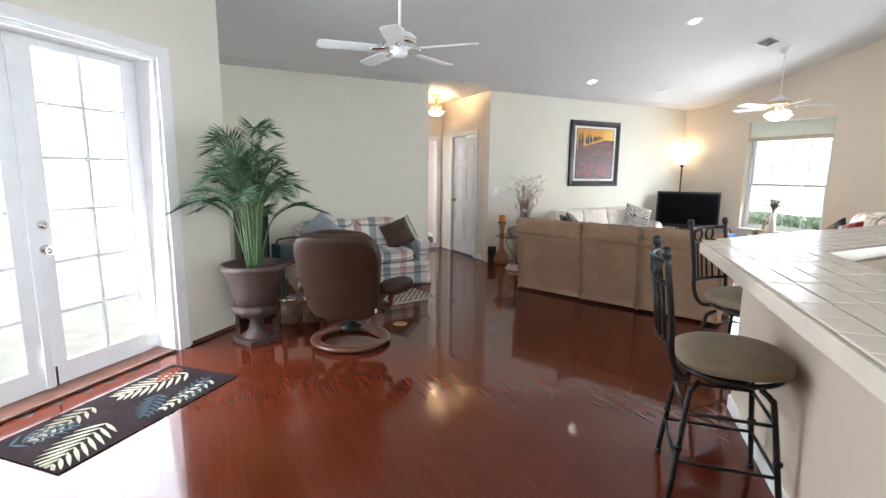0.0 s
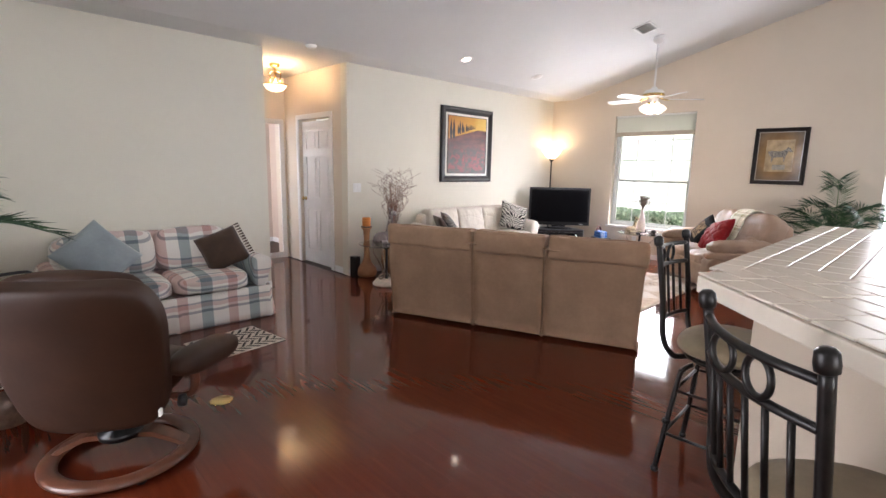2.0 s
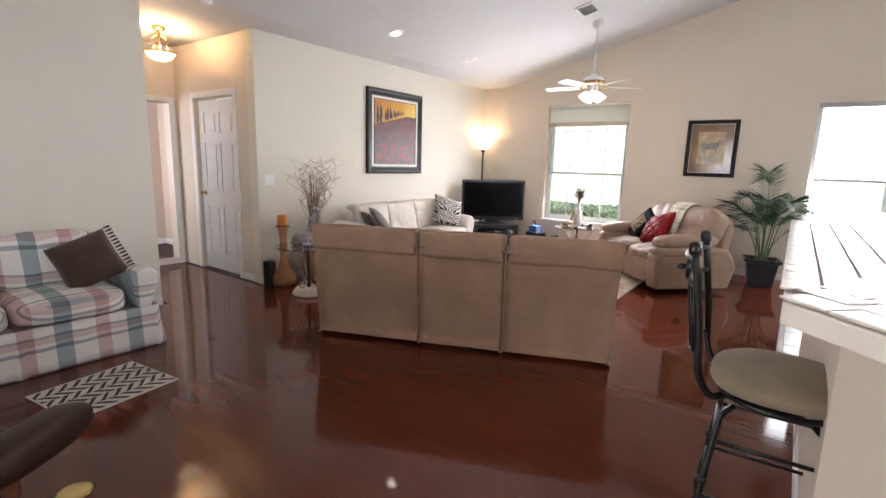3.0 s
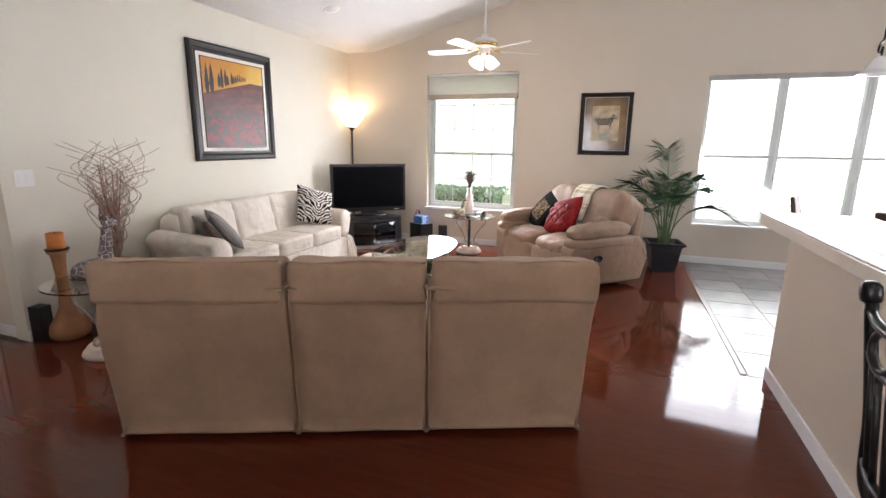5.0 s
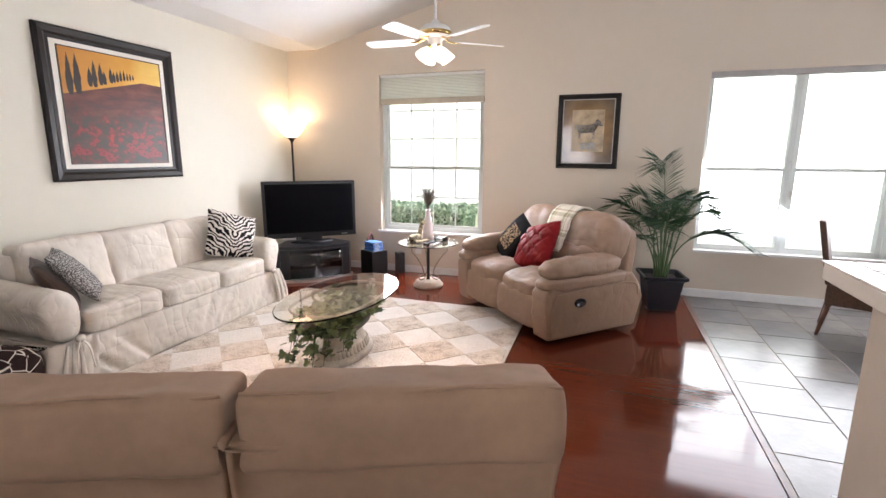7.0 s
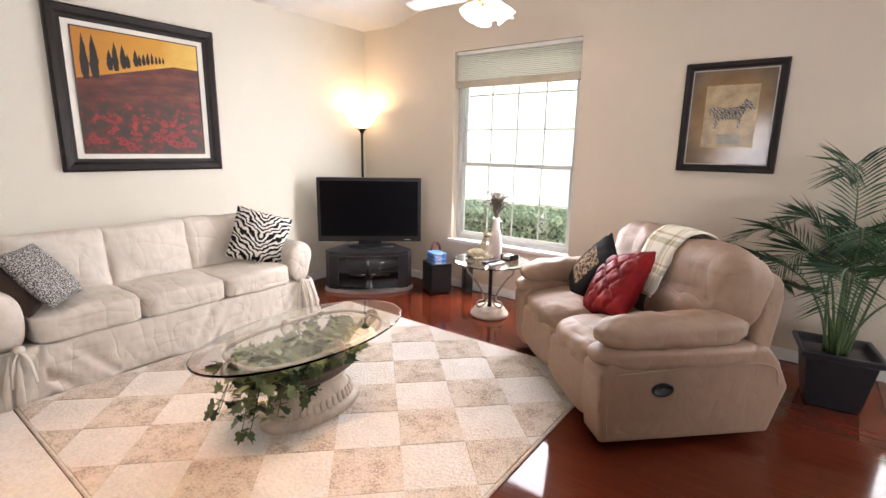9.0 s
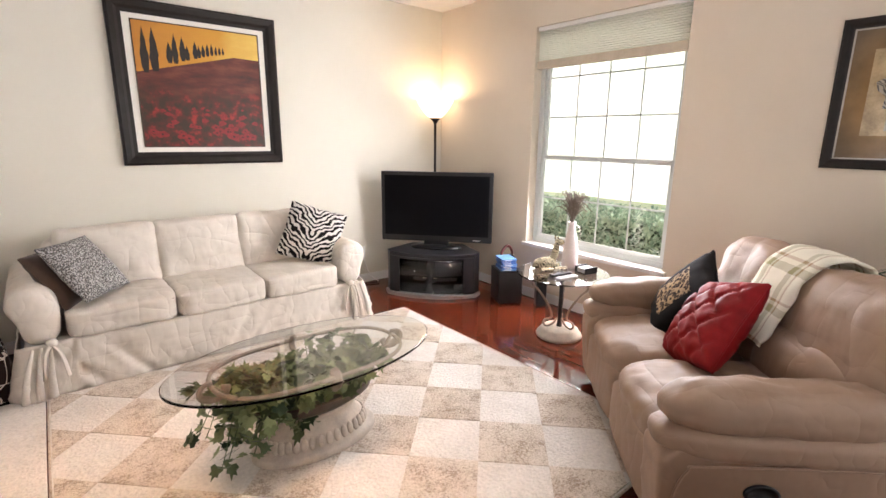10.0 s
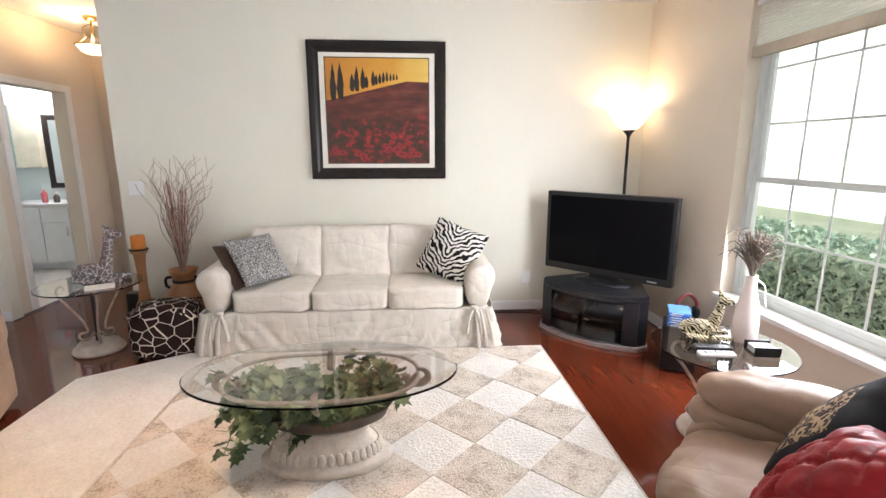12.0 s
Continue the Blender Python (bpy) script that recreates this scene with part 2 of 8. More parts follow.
def plaid():
    """Woven plaid: broad rose and slate stripes with fine lines, both ways."""
    m, n, l, p = mat("rose_and_slate_plaid")
    sep = n.new("ShaderNodeSeparateXYZ")
    l.new(coords(n, l), sep.inputs[0])
    upright = calc(n, l, "SUBTRACT", sep.outputs[2], sep.outputs[1])

    white, rose, slate = (0.84, 0.82, 0.78), (0.60, 0.38, 0.34), (0.24, 0.32, 0.34)
    f = calc(n, l, "FRACT", calc(n, l, "ADD", calc(n, l, "DIVIDE", sep.outputs[0], 0.42), 0.1))
    a = ramp(n, l, f, [(0.0, white), (0.10, rose), (0.30, white), (0.55, slate), (0.78, white)], "CONSTANT")
    f = calc(n, l, "FRACT", calc(n, l, "ADD", calc(n, l, "DIVIDE", upright, 0.215), 0.35))
    b = ramp(n, l, f, [(0.0, white), (0.14, (0.28, 0.30, 0.33)), (0.24, white), (0.34, (0.66, 0.50, 0.47)), (0.50, (0.28, 0.30, 0.33)), (0.56, white)], "CONSTANT")
    weave = noise_tex(n, l, coords(n, l), 160, 2)
    c = mix(n, l, 0.5, a, b)
    c = mix(n, l, 0.6, c, mix(n, l, 1.0, a, b, "MULTIPLY"))
    l.new(c, p.inputs["Base Color"])
    p.inputs["Roughness"].default_value = 0.9
    bump(n, l, p, weave, 0.15, 0.002)
    return m


def print_cloth(name, kind, dark, light, scale, border=0.0):
    """Animal prints: zebra waves, leopard rosettes, giraffe patches."""
    m, n, l, p = mat(name)
    v = coords(n, l)
    if kind == "mirrored":
        # two mirrored halves meeting at a seam, stripes fanning out from it
        sep = n.new("ShaderNodeSeparateXYZ")
        l.new(v, sep.inputs[0])
        half = calc(n, l, "ABSOLUTE", sep.outputs[0])
        comb = n.new("ShaderNodeCombineXYZ")
        l.new(half, comb.inputs[0])
        l.new(sep.outputs[1], comb.inputs[1])
        warp = calc(n, l, "MULTIPLY", noise_tex(n, l, comb.outputs[0], 9, 2), 0.16)
        line = calc(n, l, "ADD", calc(n, l, "ADD", sep.outputs[1], calc(n, l, "MULTIPLY", half, -0.85)), warp)
        c = ramp(n, l, calc(n, l, "FRACT", calc(n, l, "MULTIPLY", line, scale)), [(0.0, dark), (0.42, dark), (0.50, light), (0.92, light), (1.0, dark)])
    elif kind == "zebra":
        w = n.new("ShaderNodeTexWave")
        w.wave_type, w.bands_direction = "BANDS", "DIAGONAL"
        w.inputs["Scale"].default_value, w.inputs["Distortion"].default_value = scale, 11.0
        w.inputs["Detail"].default_value, w.inputs["Detail Scale"].default_value = 1.5, 1.2
        l.new(v, w.inputs["Vector"])
        c = ramp(n, l, w.outputs["Fac"], [(0.42, dark), (0.52, light)])
    else:
        t = n.new("ShaderNodeTexVoronoi")
        t.feature = "DISTANCE_TO_EDGE" if kind == "giraffe" else "F1"
        t.inputs["Scale"].default_value = scale
        l.new(v, t.inputs["Vector"])
        if kind == "giraffe":
            c = ramp(n, l, t.outputs["Distance"], [(0.020, light), (0.036, dark)])
        else:
            c = ramp(n, l, t.outputs["Distance"], [(0.0, (0.25, 0.15, 0.08)), (0.28, dark), (0.50, dark), (0.58, light)], "LINEAR")
    if border:
        sep = n.new("ShaderNodeSeparateXYZ")
        l.new(v, sep.inputs[0])
        far = calc(n, l, "MAXIMUM", calc(n, l, "ABSOLUTE", sep.outputs[0]), calc(n, l, "ABSOLUTE", sep.outputs[1]))
        c = mix(n, l, calc(n, l, "GREATER_THAN", far, border), c, (0.008, 0.007, 0.007))
    l.new(c, p.inputs["Base Color"])
    p.inputs["Roughness"].default_value, p.inputs["Sheen Weight"].default_value = 0.9, 0.0
    p.inputs["Specular IOR Level"].default_value = 0.12
    bump(n, l, p, noise_tex(n, l, v, 140, 2), 0.15, 0.002)
    return m


PLAID = plaid()
ZEBRA = print_cloth("zebra_print", "mirrored", (0.012, 0.010, 0.010), (0.74, 0.70, 0.64), 22)
LEOPARD_GREY = print_cloth("grey_leopard_print", "leopard", (0.06, 0.06, 0.06), (0.46, 0.45, 0.43), 135)
LEOPARD_TAN = print_cloth("tan_leopard_print", "leopard", (0.012, 0.010, 0.009), (0.30, 0.20, 0.11), 52, 0.115)
GIRAFFE = print_cloth("giraffe_print", "giraffe", (0.022, 0.012, 0.010), (0.62, 0.55, 0.46), 11)
ZEBRA_FINE = print_cloth("painted_zebra_stripes", "zebra", (0.02, 0.015, 0.012), (0.72, 0.62, 0.42), 30)


def shag(name, base, scale):
    m, n, l, p = mat(name)
    v = coords(n, l)
    a = noise_tex(n, l, v, scale, 4)
    b = noise_tex(n, l, v, 6, 4)
    c = mix(n, l, 1.0, ramp(n, l, a, [(0.3, tuple(x * 0.82 for x in base)), (0.7, base)]), ramp(n, l, b, [(0.3, (0.88, 0.87, 0.85)), (0.7, (1, 1, 1))]), "MULTIPLY")
    l.new(c, p.inputs["Base Color"])
    p.inputs["Roughness"].default_value, p.inputs["Sheen Weight"].default_value = 0.95, 0.2
    bump(n, l, p, a, 0.8, 0.012)
    return m


RUG_LIGHT = shag("ivory_carved_pile", (0.86, 0.81, 0.75), 60)


def flecked_pile():
    """Oatmeal shag with brown flecks gathered in drifts."""
    m, n, l, p = mat("oatmeal_shag_pile")
    v = coords(n, l)
    tuft = noise_tex(n, l, v, 95, 3, 0.7)
    drift = noise_tex(n, l, v, 9, 4)
    flecks = ramp(n, l, calc(n, l, "ADD", tuft, calc(n, l, "MULTIPLY", calc(n, l, "SUBTRACT", drift, 0.5), 0.7)), [(0.34, (0.39, 0.30, 0.22)), (0.45, (0.60, 0.51, 0.41)), (0.60, (0.715, 0.63, 0.535))])
    l.new(flecks, p.inputs["Base Color"])
    p.inputs["Roughness"].default_value, p.inputs["Sheen Weight"].default_value = 0.95, 0.2
    bump(n, l, p, tuft, 0.9, 0.014)
    return m


RUG_DARK = flecked_pile()


def glow(name, colour, strength):
    m, n, l, p = mat(name)
    p.inputs["Base Color"].default_value = (0.9, 0.88, 0.84, 1)
    p.inputs["Emission Color"].default_value = (*colour, 1)
    p.inputs["Emission Strength"].default_value = strength
    p.inputs["Roughness"].default_value = 0.35
    return m


LAMP_WARM = glow("lit_frosted_glass", (1.0, 0.76, 0.48), 4.0)
LAMP_HALL = glow("lit_alabaster_glass", (1.0, 0.72, 0.42), 4.0)
LAMP_FAN = glow("lit_fan_glass", (1.0, 0.90, 0.74), 2.2)
LAMP_CAN = glow("lit_downlight", (1.0, 0.86, 0.66), 20.0)
FROSTED = simple("frosted_white_glass", (0.85, 0.83, 0.80), 0.25, vary=0.02)

# ---- shapes ----
def part(name, bm, material, parent=None, label="", smooth=False, at=None):
    """Link a bmesh as one mesh object under a thing or a part."""
    me = bpy.data.meshes.new(name)
    bmesh.ops.recalc_face_normals(bm, faces=bm.faces)
    bm.to_mesh(me)
    bm.free()
    if smooth:
        me.shade_smooth()
    me.materials.append(material)
    ob = new(name, me)
    if at is not None:
        ob.matrix_basis = at
    if parent is not None:
        ob.parent = parent
    if label:
        ob["label"] = label
    return ob


def thing(name, m, label, category, group="", kind=""):
    ob = new(name)
    ob.empty_display_size = 0.1
    ob.matrix_basis = m
    return tagged(ob, label, category, group, kind)


def box(x0, x1, y0, y1, z0, z1, bevel=0.0, seg=2, bm=None, m=None):
    """A box between two corners, bevelled, added to bm."""
    tmp = bmesh.new()
    bmesh.ops.create_cube(tmp, size=1)
    bmesh.ops.scale(tmp, vec=(x1 - x0, y1 - y0, z1 - z0), verts=tmp.verts)
    bmesh.ops.translate(tmp, vec=((x0 + x1) / 2, (y0 + y1) / 2, (z0 + z1) / 2), verts=tmp.verts)
    if bevel:
        bmesh.ops.bevel(tmp, geom=tmp.edges[:], offset=bevel, segments=seg, profile=0.7, affect="EDGES")
    return join(tmp, bm, m)


def join(tmp, bm=None, m=None):
    if m is not None:
        tmp.transform(m)
    if bm is None:
        return tmp
    me = bpy.data.meshes.new("tmp")
    tmp.to_mesh(me)
    tmp.free()
    bm.from_mesh(me)
    bpy.data.meshes.remove(me)
    return bm


def prism(points, z0, z1, bevel=0.0, bm=None, m=None):
    """An upright prism over a plan outline."""
    tmp = bmesh.new()
    f = tmp.faces.new([tmp.verts.new((x, y, z0)) for x, y in points])
    up = bmesh.ops.extrude_face_region(tmp, geom=[f])
    bmesh.ops.translate(tmp, vec=(0, 0, z1 - z0), verts=[v for v in up["geom"] if isinstance(v, bmesh.types.BMVert)])
    if bevel:
        bmesh.ops.bevel(tmp, geom=tmp.edges[:], offset=bevel, segments=2, profile=0.7, affect="EDGES")
    return join(tmp, bm, m)


def lathe(profile, steps=32, bm=None, m=None, wobble=None):
    """A turned body from (radius, height) pairs; wobble(angle, k) scales the radius."""
    tmp = bmesh.new()
    rings = []
    for k, (r, z) in enumerate(profile):
        ring = []
        for i in range(steps):
            a = 2 * math.pi * i / steps
            q = r * (wobble(a, k) if wobble else 1)
            ring.append(tmp.verts.new((q * math.cos(a), q * math.sin(a), z)))
        rings.append(ring)
    for a, b in zip(rings, rings[1:]):
        for i in range(steps):
            j = (i + 1) % steps
            tmp.faces.new((a[i], a[j], b[j], b[i]))
    for ring in (rings[0], rings[-1]):
        tmp.faces.new(ring)
    return join(tmp, bm, m)


def tube(points, radius, sides=8, bm=None, m=None, closed=False, taper=None, flat=1.0):
    """A round bar along a line of points."""
    tmp = bmesh.new()
    pts = [Vector(p) for p in points]
    count = len(pts)
    rings, normal = [], None
    for i, p in enumerate(pts):
        if closed:
            way = (pts[(i + 1) % count] - pts[i - 1]).normalized()
        else:
            way = (pts[min(i + 1, count - 1)] - pts[max(i - 1, 0)]).normalized()
        if normal is None:
            normal = way.orthogonal().normalized()
        normal = (normal - way * normal.dot(way)).normalized()
        side = way.cross(normal)
        r = radius * (taper(i / max(count - 1, 1)) if taper else 1)
        rings.append([tmp.verts.new(p + r * (math.cos(2 * math.pi * k / sides) * normal + flat * math.sin(2 * math.pi * k / sides) * side)) for k in range(sides)])
    pairs = list(zip(rings, rings[1:])) + ([(rings[-1], rings[0])] if closed else [])
    for a, b in pairs:
        for k in range(sides):
            j = (k + 1) % sides
            tmp.faces.new((a[k], a[j], b[j], b[k]))
    if not closed:
        tmp.faces.new(rings[0])
        tmp.faces.new(rings[-1])
    return join(tmp, bm, m)


def curve_points(control, steps=8):
    """A smooth line through control points (Catmull-Rom)."""
    pts = [Vector(p) for p in control]
    ext = [2 * pts[0] - pts[1], *pts, 2 * pts[-1] - pts[-2]]
    out = []
    for i in range(1, len(ext) - 2):
        p0, p1, p2, p3 = ext[i - 1:i + 3]
        for s in range(steps):
            t = s / steps
            out.append(0.5 * (2 * p1 + (p2 - p0) * t + (2 * p0 - 5 * p1 + 4 * p2 - p3) * t * t + (3 * p1 - p0 - 3 * p2 + p3) * t ** 3))
    return out + [pts[-1]]


def cushion(sx, sy, sz, power=4.0, crown=0.0, cuts=14, wrinkle=0.0, freq=6.0, seed=0, bm=None, m=None):
    """A stuffed block: a rounded box with a crowned middle and soft folds."""
    tmp = bmesh.new()
    bmesh.ops.create_cube(tmp, size=2)
    bmesh.ops.subdivide_edges(tmp, edges=tmp.edges[:], cuts=cuts, use_grid_fill=True)
    for v in tmp.verts:
        c = v.co.copy()
        big = max(abs(c.x), abs(c.y), abs(c.z))
        norm = (abs(c.x) ** power + abs(c.y) ** power + abs(c.z) ** power) ** (1 / power)
        c = c * (big / norm)
        swell = 1 + crown * (1 - min(1, c.x * c.x)) * (1 - min(1, c.y * c.y))
        p = Vector((c.x * sx / 2, c.y * sy / 2, c.z * sz / 2 * swell))
        if wrinkle:
            q = Vector((p.x, p.y, p.z)) * freq + Vector((seed * 7.1, seed * 3.3, seed))
            fold = noise.noise(q) + 0.5 * noise.noise(q * 2.3)
            p += Vector((c.x / (sx + 0.01), c.y / (sy + 0.01), c.z / (sz + 0.01))).normalized() * wrinkle * fold
        v.co = p
    return join(tmp, bm, m)


def soft_box(sx, sy, sz, radius, wrinkle=0.0, freq=6.0, seed=0, cuts=18, crown=0.0, bm=None, m=None):
    """A padded block with square corners rounded to a radius, and soft folds."""
    tmp = bmesh.new()
    bmesh.ops.create_cube(tmp, size=2)
    bmesh.ops.subdivide_edges(tmp, edges=tmp.edges[:], cuts=cuts, use_grid_fill=True)
    half = Vector((sx / 2, sy / 2, sz / 2))
    for v in tmp.verts:
        u = v.co.copy()
        p = Vector([h * math.copysign(abs(c) ** 0.75, c) for c, h in zip(u, half)])
        core = Vector([max(-(h - radius), min(h - radius, c)) for c, h in zip(p, half)])
        d = p - core
        if d.length > 1e-6:
            p = core + d.normalized() * radius
        n_ = d.normalized() if d.length > 1e-6 else Vector((0, 0, 0))
        edge = (1 - u.x * u.x) * (1 - u.z * u.z)
        p.y += math.copysign(crown * max(0, edge), u.y) if abs(u.y) > 0.5 else 0
        if wrinkle:
            q = p * freq + Vector((seed * 7.1, seed * 3.3, seed))
            p += n_ * wrinkle * (noise.noise(q) + 0.5 * noise.noise(q * 2.3))
        v.co = p
    return join(tmp, bm, m)


# ---- the room ----
XE, YN = 8.65, 6.48          # inner faces of the window wall and of the painting wall
T = 0.14
WALL_TOP = 4.6


def wall_part(name, bm, material, label):
    return tagged(part(name, bm, material), label, "wall", kind="structure")


# painting wall and its run past the hall
wall_part("wall_north", box(4.06, XE, YN, YN + T, 0, 3.0), PAINT, "cream painted plaster wall with a vaulted top")
wall_part("wall_north_nook", box(-0.02, 3.0, YN + 0.02, YN + T, 0, 3.0), PAINT, "cream painted plaster wall behind the plaid loveseat")

# hall: side walls, end wall, rooms beyond
HALL_END = 8.25
bm = box(4.08, 4.22, YN + T, 6.93, 0, 2.74)
box(4.08, 4.22, 7.80, HALL_END, 0, 2.74, bm=bm)
box(4.08, 4.22, 6.93, 7.80, 2.10, 2.74, bm=bm)
wall_part("wall_hall_east", bm, PAINT_WARM, "cream hall wall with a doorway")
bm = box(2.81, 2.95, YN + T, 6.86, 0, 2.74)
box(2.81, 2.95, 7.70, HALL_END, 0, 2.74, bm=bm)
box(2.81, 2.95, 6.86, 7.70, 2.08, 2.74, bm=bm)
wall_part("wall_hall_west", bm, PAINT_WARM, "cream hall wall with the bathroom doorway")
bm = box(2.81, 3.14, HALL_END, HALL_END + T, 0, 2.74)
box(3.98, 4.22, HALL_END, HALL_END + T, 0, 2.74, bm=bm)
box(3.14, 3.98, HALL_END, HALL_END + T, 2.06, 2.74, bm=bm)
wall_part("wall_hall_end", bm, PAINT_WARM, "cream wall at the end of the hall with a doorway")
bm = box(2.4, 4.7, 9.9, 10.04, 0, 2.74)
box(4.56, 4.7, HALL_END + T, 9.9, 0, 2.74, bm=bm)
# The west side's opening is assumed, made for the added fill.
for y0, y1, z0, z1 in ((HALL_END + T, 8.7, 0, 2.74), (9.6, 9.9, 0, 2.74), (8.7, 9.6, 0, 0.9), (8.7, 9.6, 2.1, 2.74)):
    box(2.4, 2.54, y0, y1, z0, z1, bm=bm)
wall_part("wall_back_room", bm, wall_paint("rosy_wall_paint", (0.62, 0.50, 0.42)), "rosy beige wall of the room past the hall")
bm = box(0.9, 1.04, YN + T, 9.9, 0, 2.74)
box(1.04, 2.81, 9.0, 9.14, 0, 2.74, bm=bm)
wall_part("wall_bathroom", bm, wall_paint("pale_blue_wall_paint", (0.62, 0.70, 0.70)), "pale blue bathroom wall")

# window wall, with the living room's window and the dining room's wide window
WY0, WY1, WZ0, WZ1 = 3.89, 5.20, 0.52, 2.39      # living window
DY0, DY1, DZ0, DZ1 = -1.66, 1.63, 0.50, 2.26     # dining window
bm = bmesh.new()
for y0, y1, z0, z1 in ((WY1, YN + T, 0, WALL_TOP), (DY1, WY0, 0, WALL_TOP), (-4.2, DY0, 0, WALL_TOP), (WY0, WY1, 0, WZ0), (WY0, WY1, WZ1, WALL_TOP), (DY0, DY1, 0, DZ0), (DY0, DY1, DZ1, WALL_TOP)):
    box(XE, XE + 0.2, y0, y1, z0, z1, bm=bm)
wall_part("wall_east", bm, PAINT_WARM, "warm beige gable wall with two windows")
# Unseen overhang, added to hold the high sun back from both windows.
tagged(part("eave", box(XE + 0.201, XE + 1.35, -4.2, YN + 1.2, 2.62, 2.78), CEILING), "unseen white overhang added to keep sun off the windows", "eave", kind="structure")

# diagonal wall with the french doors, as a frame whose x runs along the wall
DIAG = Matrix.Translation((0.12, 4.59, 0)) @ Matrix.Rotation(radians(225), 4, "Z")   # +x away from the nook, -y... into the wall is -y turned


def diag_box(s0, s1, d0, d1, z0, z1, bevel=0.0, bm=None):
    """s along the diagonal wall from the nook's corner, d into the wall."""
    return box(s0, s1, -d1, -d0, z0, z1, bevel, bm=bm, m=DIAG)


FD0, FD1, FDZ = 0.62, 2.36, 2.30
bm = diag_box(0.0, FD0, 0, 0.30, 0, WALL_TOP)
diag_box(FD1, 3.9, 0, 0.30, 0, WALL_TOP, bm=bm)
diag_box(FD0, FD1, 0, 0.30, FDZ, WALL_TOP, bm=bm)
wall_part("wall_diagonal", bm, PAINT, "cream diagonal wall holding the french doors")
wall_part("wall_nook_west", box(-0.02, 0.12, 4.75, YN + 0.02, 0, WALL_TOP), PAINT, "cream wall closing the sitting nook")
wall_part("wall_west", box(-2.78, -2.64, -4.2, 2.0, 0, WALL_TOP), PAINT, "plain cream wall behind the entrance")
# Unseen wall; its opening is put in for the added fill light.
bm = bmesh.new()
for x0, x1, z0, z1 in ((-2.78, -0.8, 0, WALL_TOP), (2.2, XE + 0.2, 0, WALL_TOP), (-0.8, 2.2, 0, 0.8), (-0.8, 2.2, 2.2, WALL_TOP)):
    box(x0, x1, -4.2, -4.06, z0, z1, bm=bm)
wall_part("wall_south", bm, PAINT, "plain cream unseen wall with an opening added for the fill light")

# vaulted ceiling: a level strip over the painting wall, then a slope up to the ridge
SLOPE = 0.255
Y_FLAT, Y_RIDGE = 6.02, 0.6
Z_FLAT = 2.73
Z_RIDGE = Z_FLAT + SLOPE * (Y_FLAT - Y_RIDGE)
bm = bmesh.new()
prof = [(YN + T, Z_FLAT), (Y_FLAT, Z_FLAT), (Y_RIDGE, Z_RIDGE), (-4.3, Z_RIDGE - SLOPE * 4.9)]
low = [[bm.verts.new((x, y, z)) for y, z in prof] for x in (-3.0, XE + 0.22)]
high = [[bm.verts.new((x, y, z + 0.15)) for y, z in prof] for x in (-3.0, XE + 0.22)]
for g in (low, high):
    for i in range(3):
        bm.faces.new((g[0][i], g[0][i + 1], g[1][i + 1], g[1][i]))
for k in range(2):
    for i in range(3):
        bm.faces.new((low[k][i], low[k][i + 1], high[k][i + 1], high[k][i]))
for i in (0, 3):
    bm.faces.new((low[0][i], low[1][i], high[1][i], high[0][i]))
tagged(part("ceiling", bm, CEILING), "white vaulted ceiling rising from the painting wall", "ceiling", kind="structure")
tagged(part("ceiling_hall", box(0.9, 4.7, YN + T + 0.005, 10.04, 2.741, 2.86), CEILING), "white flat ceiling of the hall", "ceiling", kind="structure")

# floors
bm = prism([(-2.7, -4.1), (XE + 0.2, -4.1), (XE + 0.2, 10.1), (-0.02, 10.1), (-0.02, 4.72), (-2.7, 2.04)], -0.12, -0.0063)
tagged(part("subfloor", bm, SUBFLOOR), "dark slab under the floor boards", "floor", kind="structure")

# ---- baseboards, windows, doors ----
def baseboard(points):
    """White moulded skirting along a run of wall, its face to the left of the way it runs."""
    for (x0, y0), (x1, y1) in zip(points, points[1:]):
        way = Vector((x1 - x0, y1 - y0, 0))
        length = way.length
        m = Matrix.Translation((x0, y0, 0)) @ Matrix.Rotation(math.atan2(way.y, way.x), 4, "Z")
        bm = box(0.0, length, 0.001, 0.014, 0.001, 0.072)
        box(0.0, length, 0.001, 0.009, 0.072, 0.086, bm=bm)
        bm.transform(m)
        tagged(part("baseboard", bm, TRIM), "white painted moulded baseboard", "baseboard", kind="structure")


baseboard([(XE, YN), (4.06, YN)])
baseboard([(3.0, YN + 0.02), (0.12, YN + 0.02)])
baseboard([(0.12, YN), (0.12, 4.78)])
baseboard([(XE, -4.0), (XE, YN)])
baseboard([(4.07, 6.84), (4.07, YN + 0.01)])
baseboard([(3.98, HALL_END), (3.14, HALL_END)])
baseboard([(4.55, 9.9), (2.6, 9.9)])
baseboard([(4.56, HALL_END + 0.2), (4.56, 9.9)])
tagged(part("baseboard", diag_box(0.012, 0.50, -0.016, -0.001, 0.001, 0.028, 0.003), WALNUT), "thin dark cherry shoe moulding", "baseboard", kind="structure")


def window_bars(parent, x, y0, y1, z0, z1, cols, rows, bar=0.018, depth=0.02):
    for i in range(1, cols):
        y = y0 + (y1 - y0) * i / cols
        part("muntin", box(x - depth / 2, x + depth / 2, y - bar / 2, y + bar / 2, z0, z1, 0.003, 1), VINYL, parent)
    for i in range(1, rows):
        z = z0 + (z1 - z0) * i / rows
        part("muntin", box(x - depth / 2 + 0.001, x + depth / 2 - 0.001, y0, y1, z - bar / 2, z + bar / 2, 0.003, 1), VINYL, parent)


def pane(parent, x, y0, y1, z0, z1):
    g = part("pane", box(x - 0.002, x + 0.002, y0, y1, z0, z1), GLASS, parent)
    g.visible_shadow = False


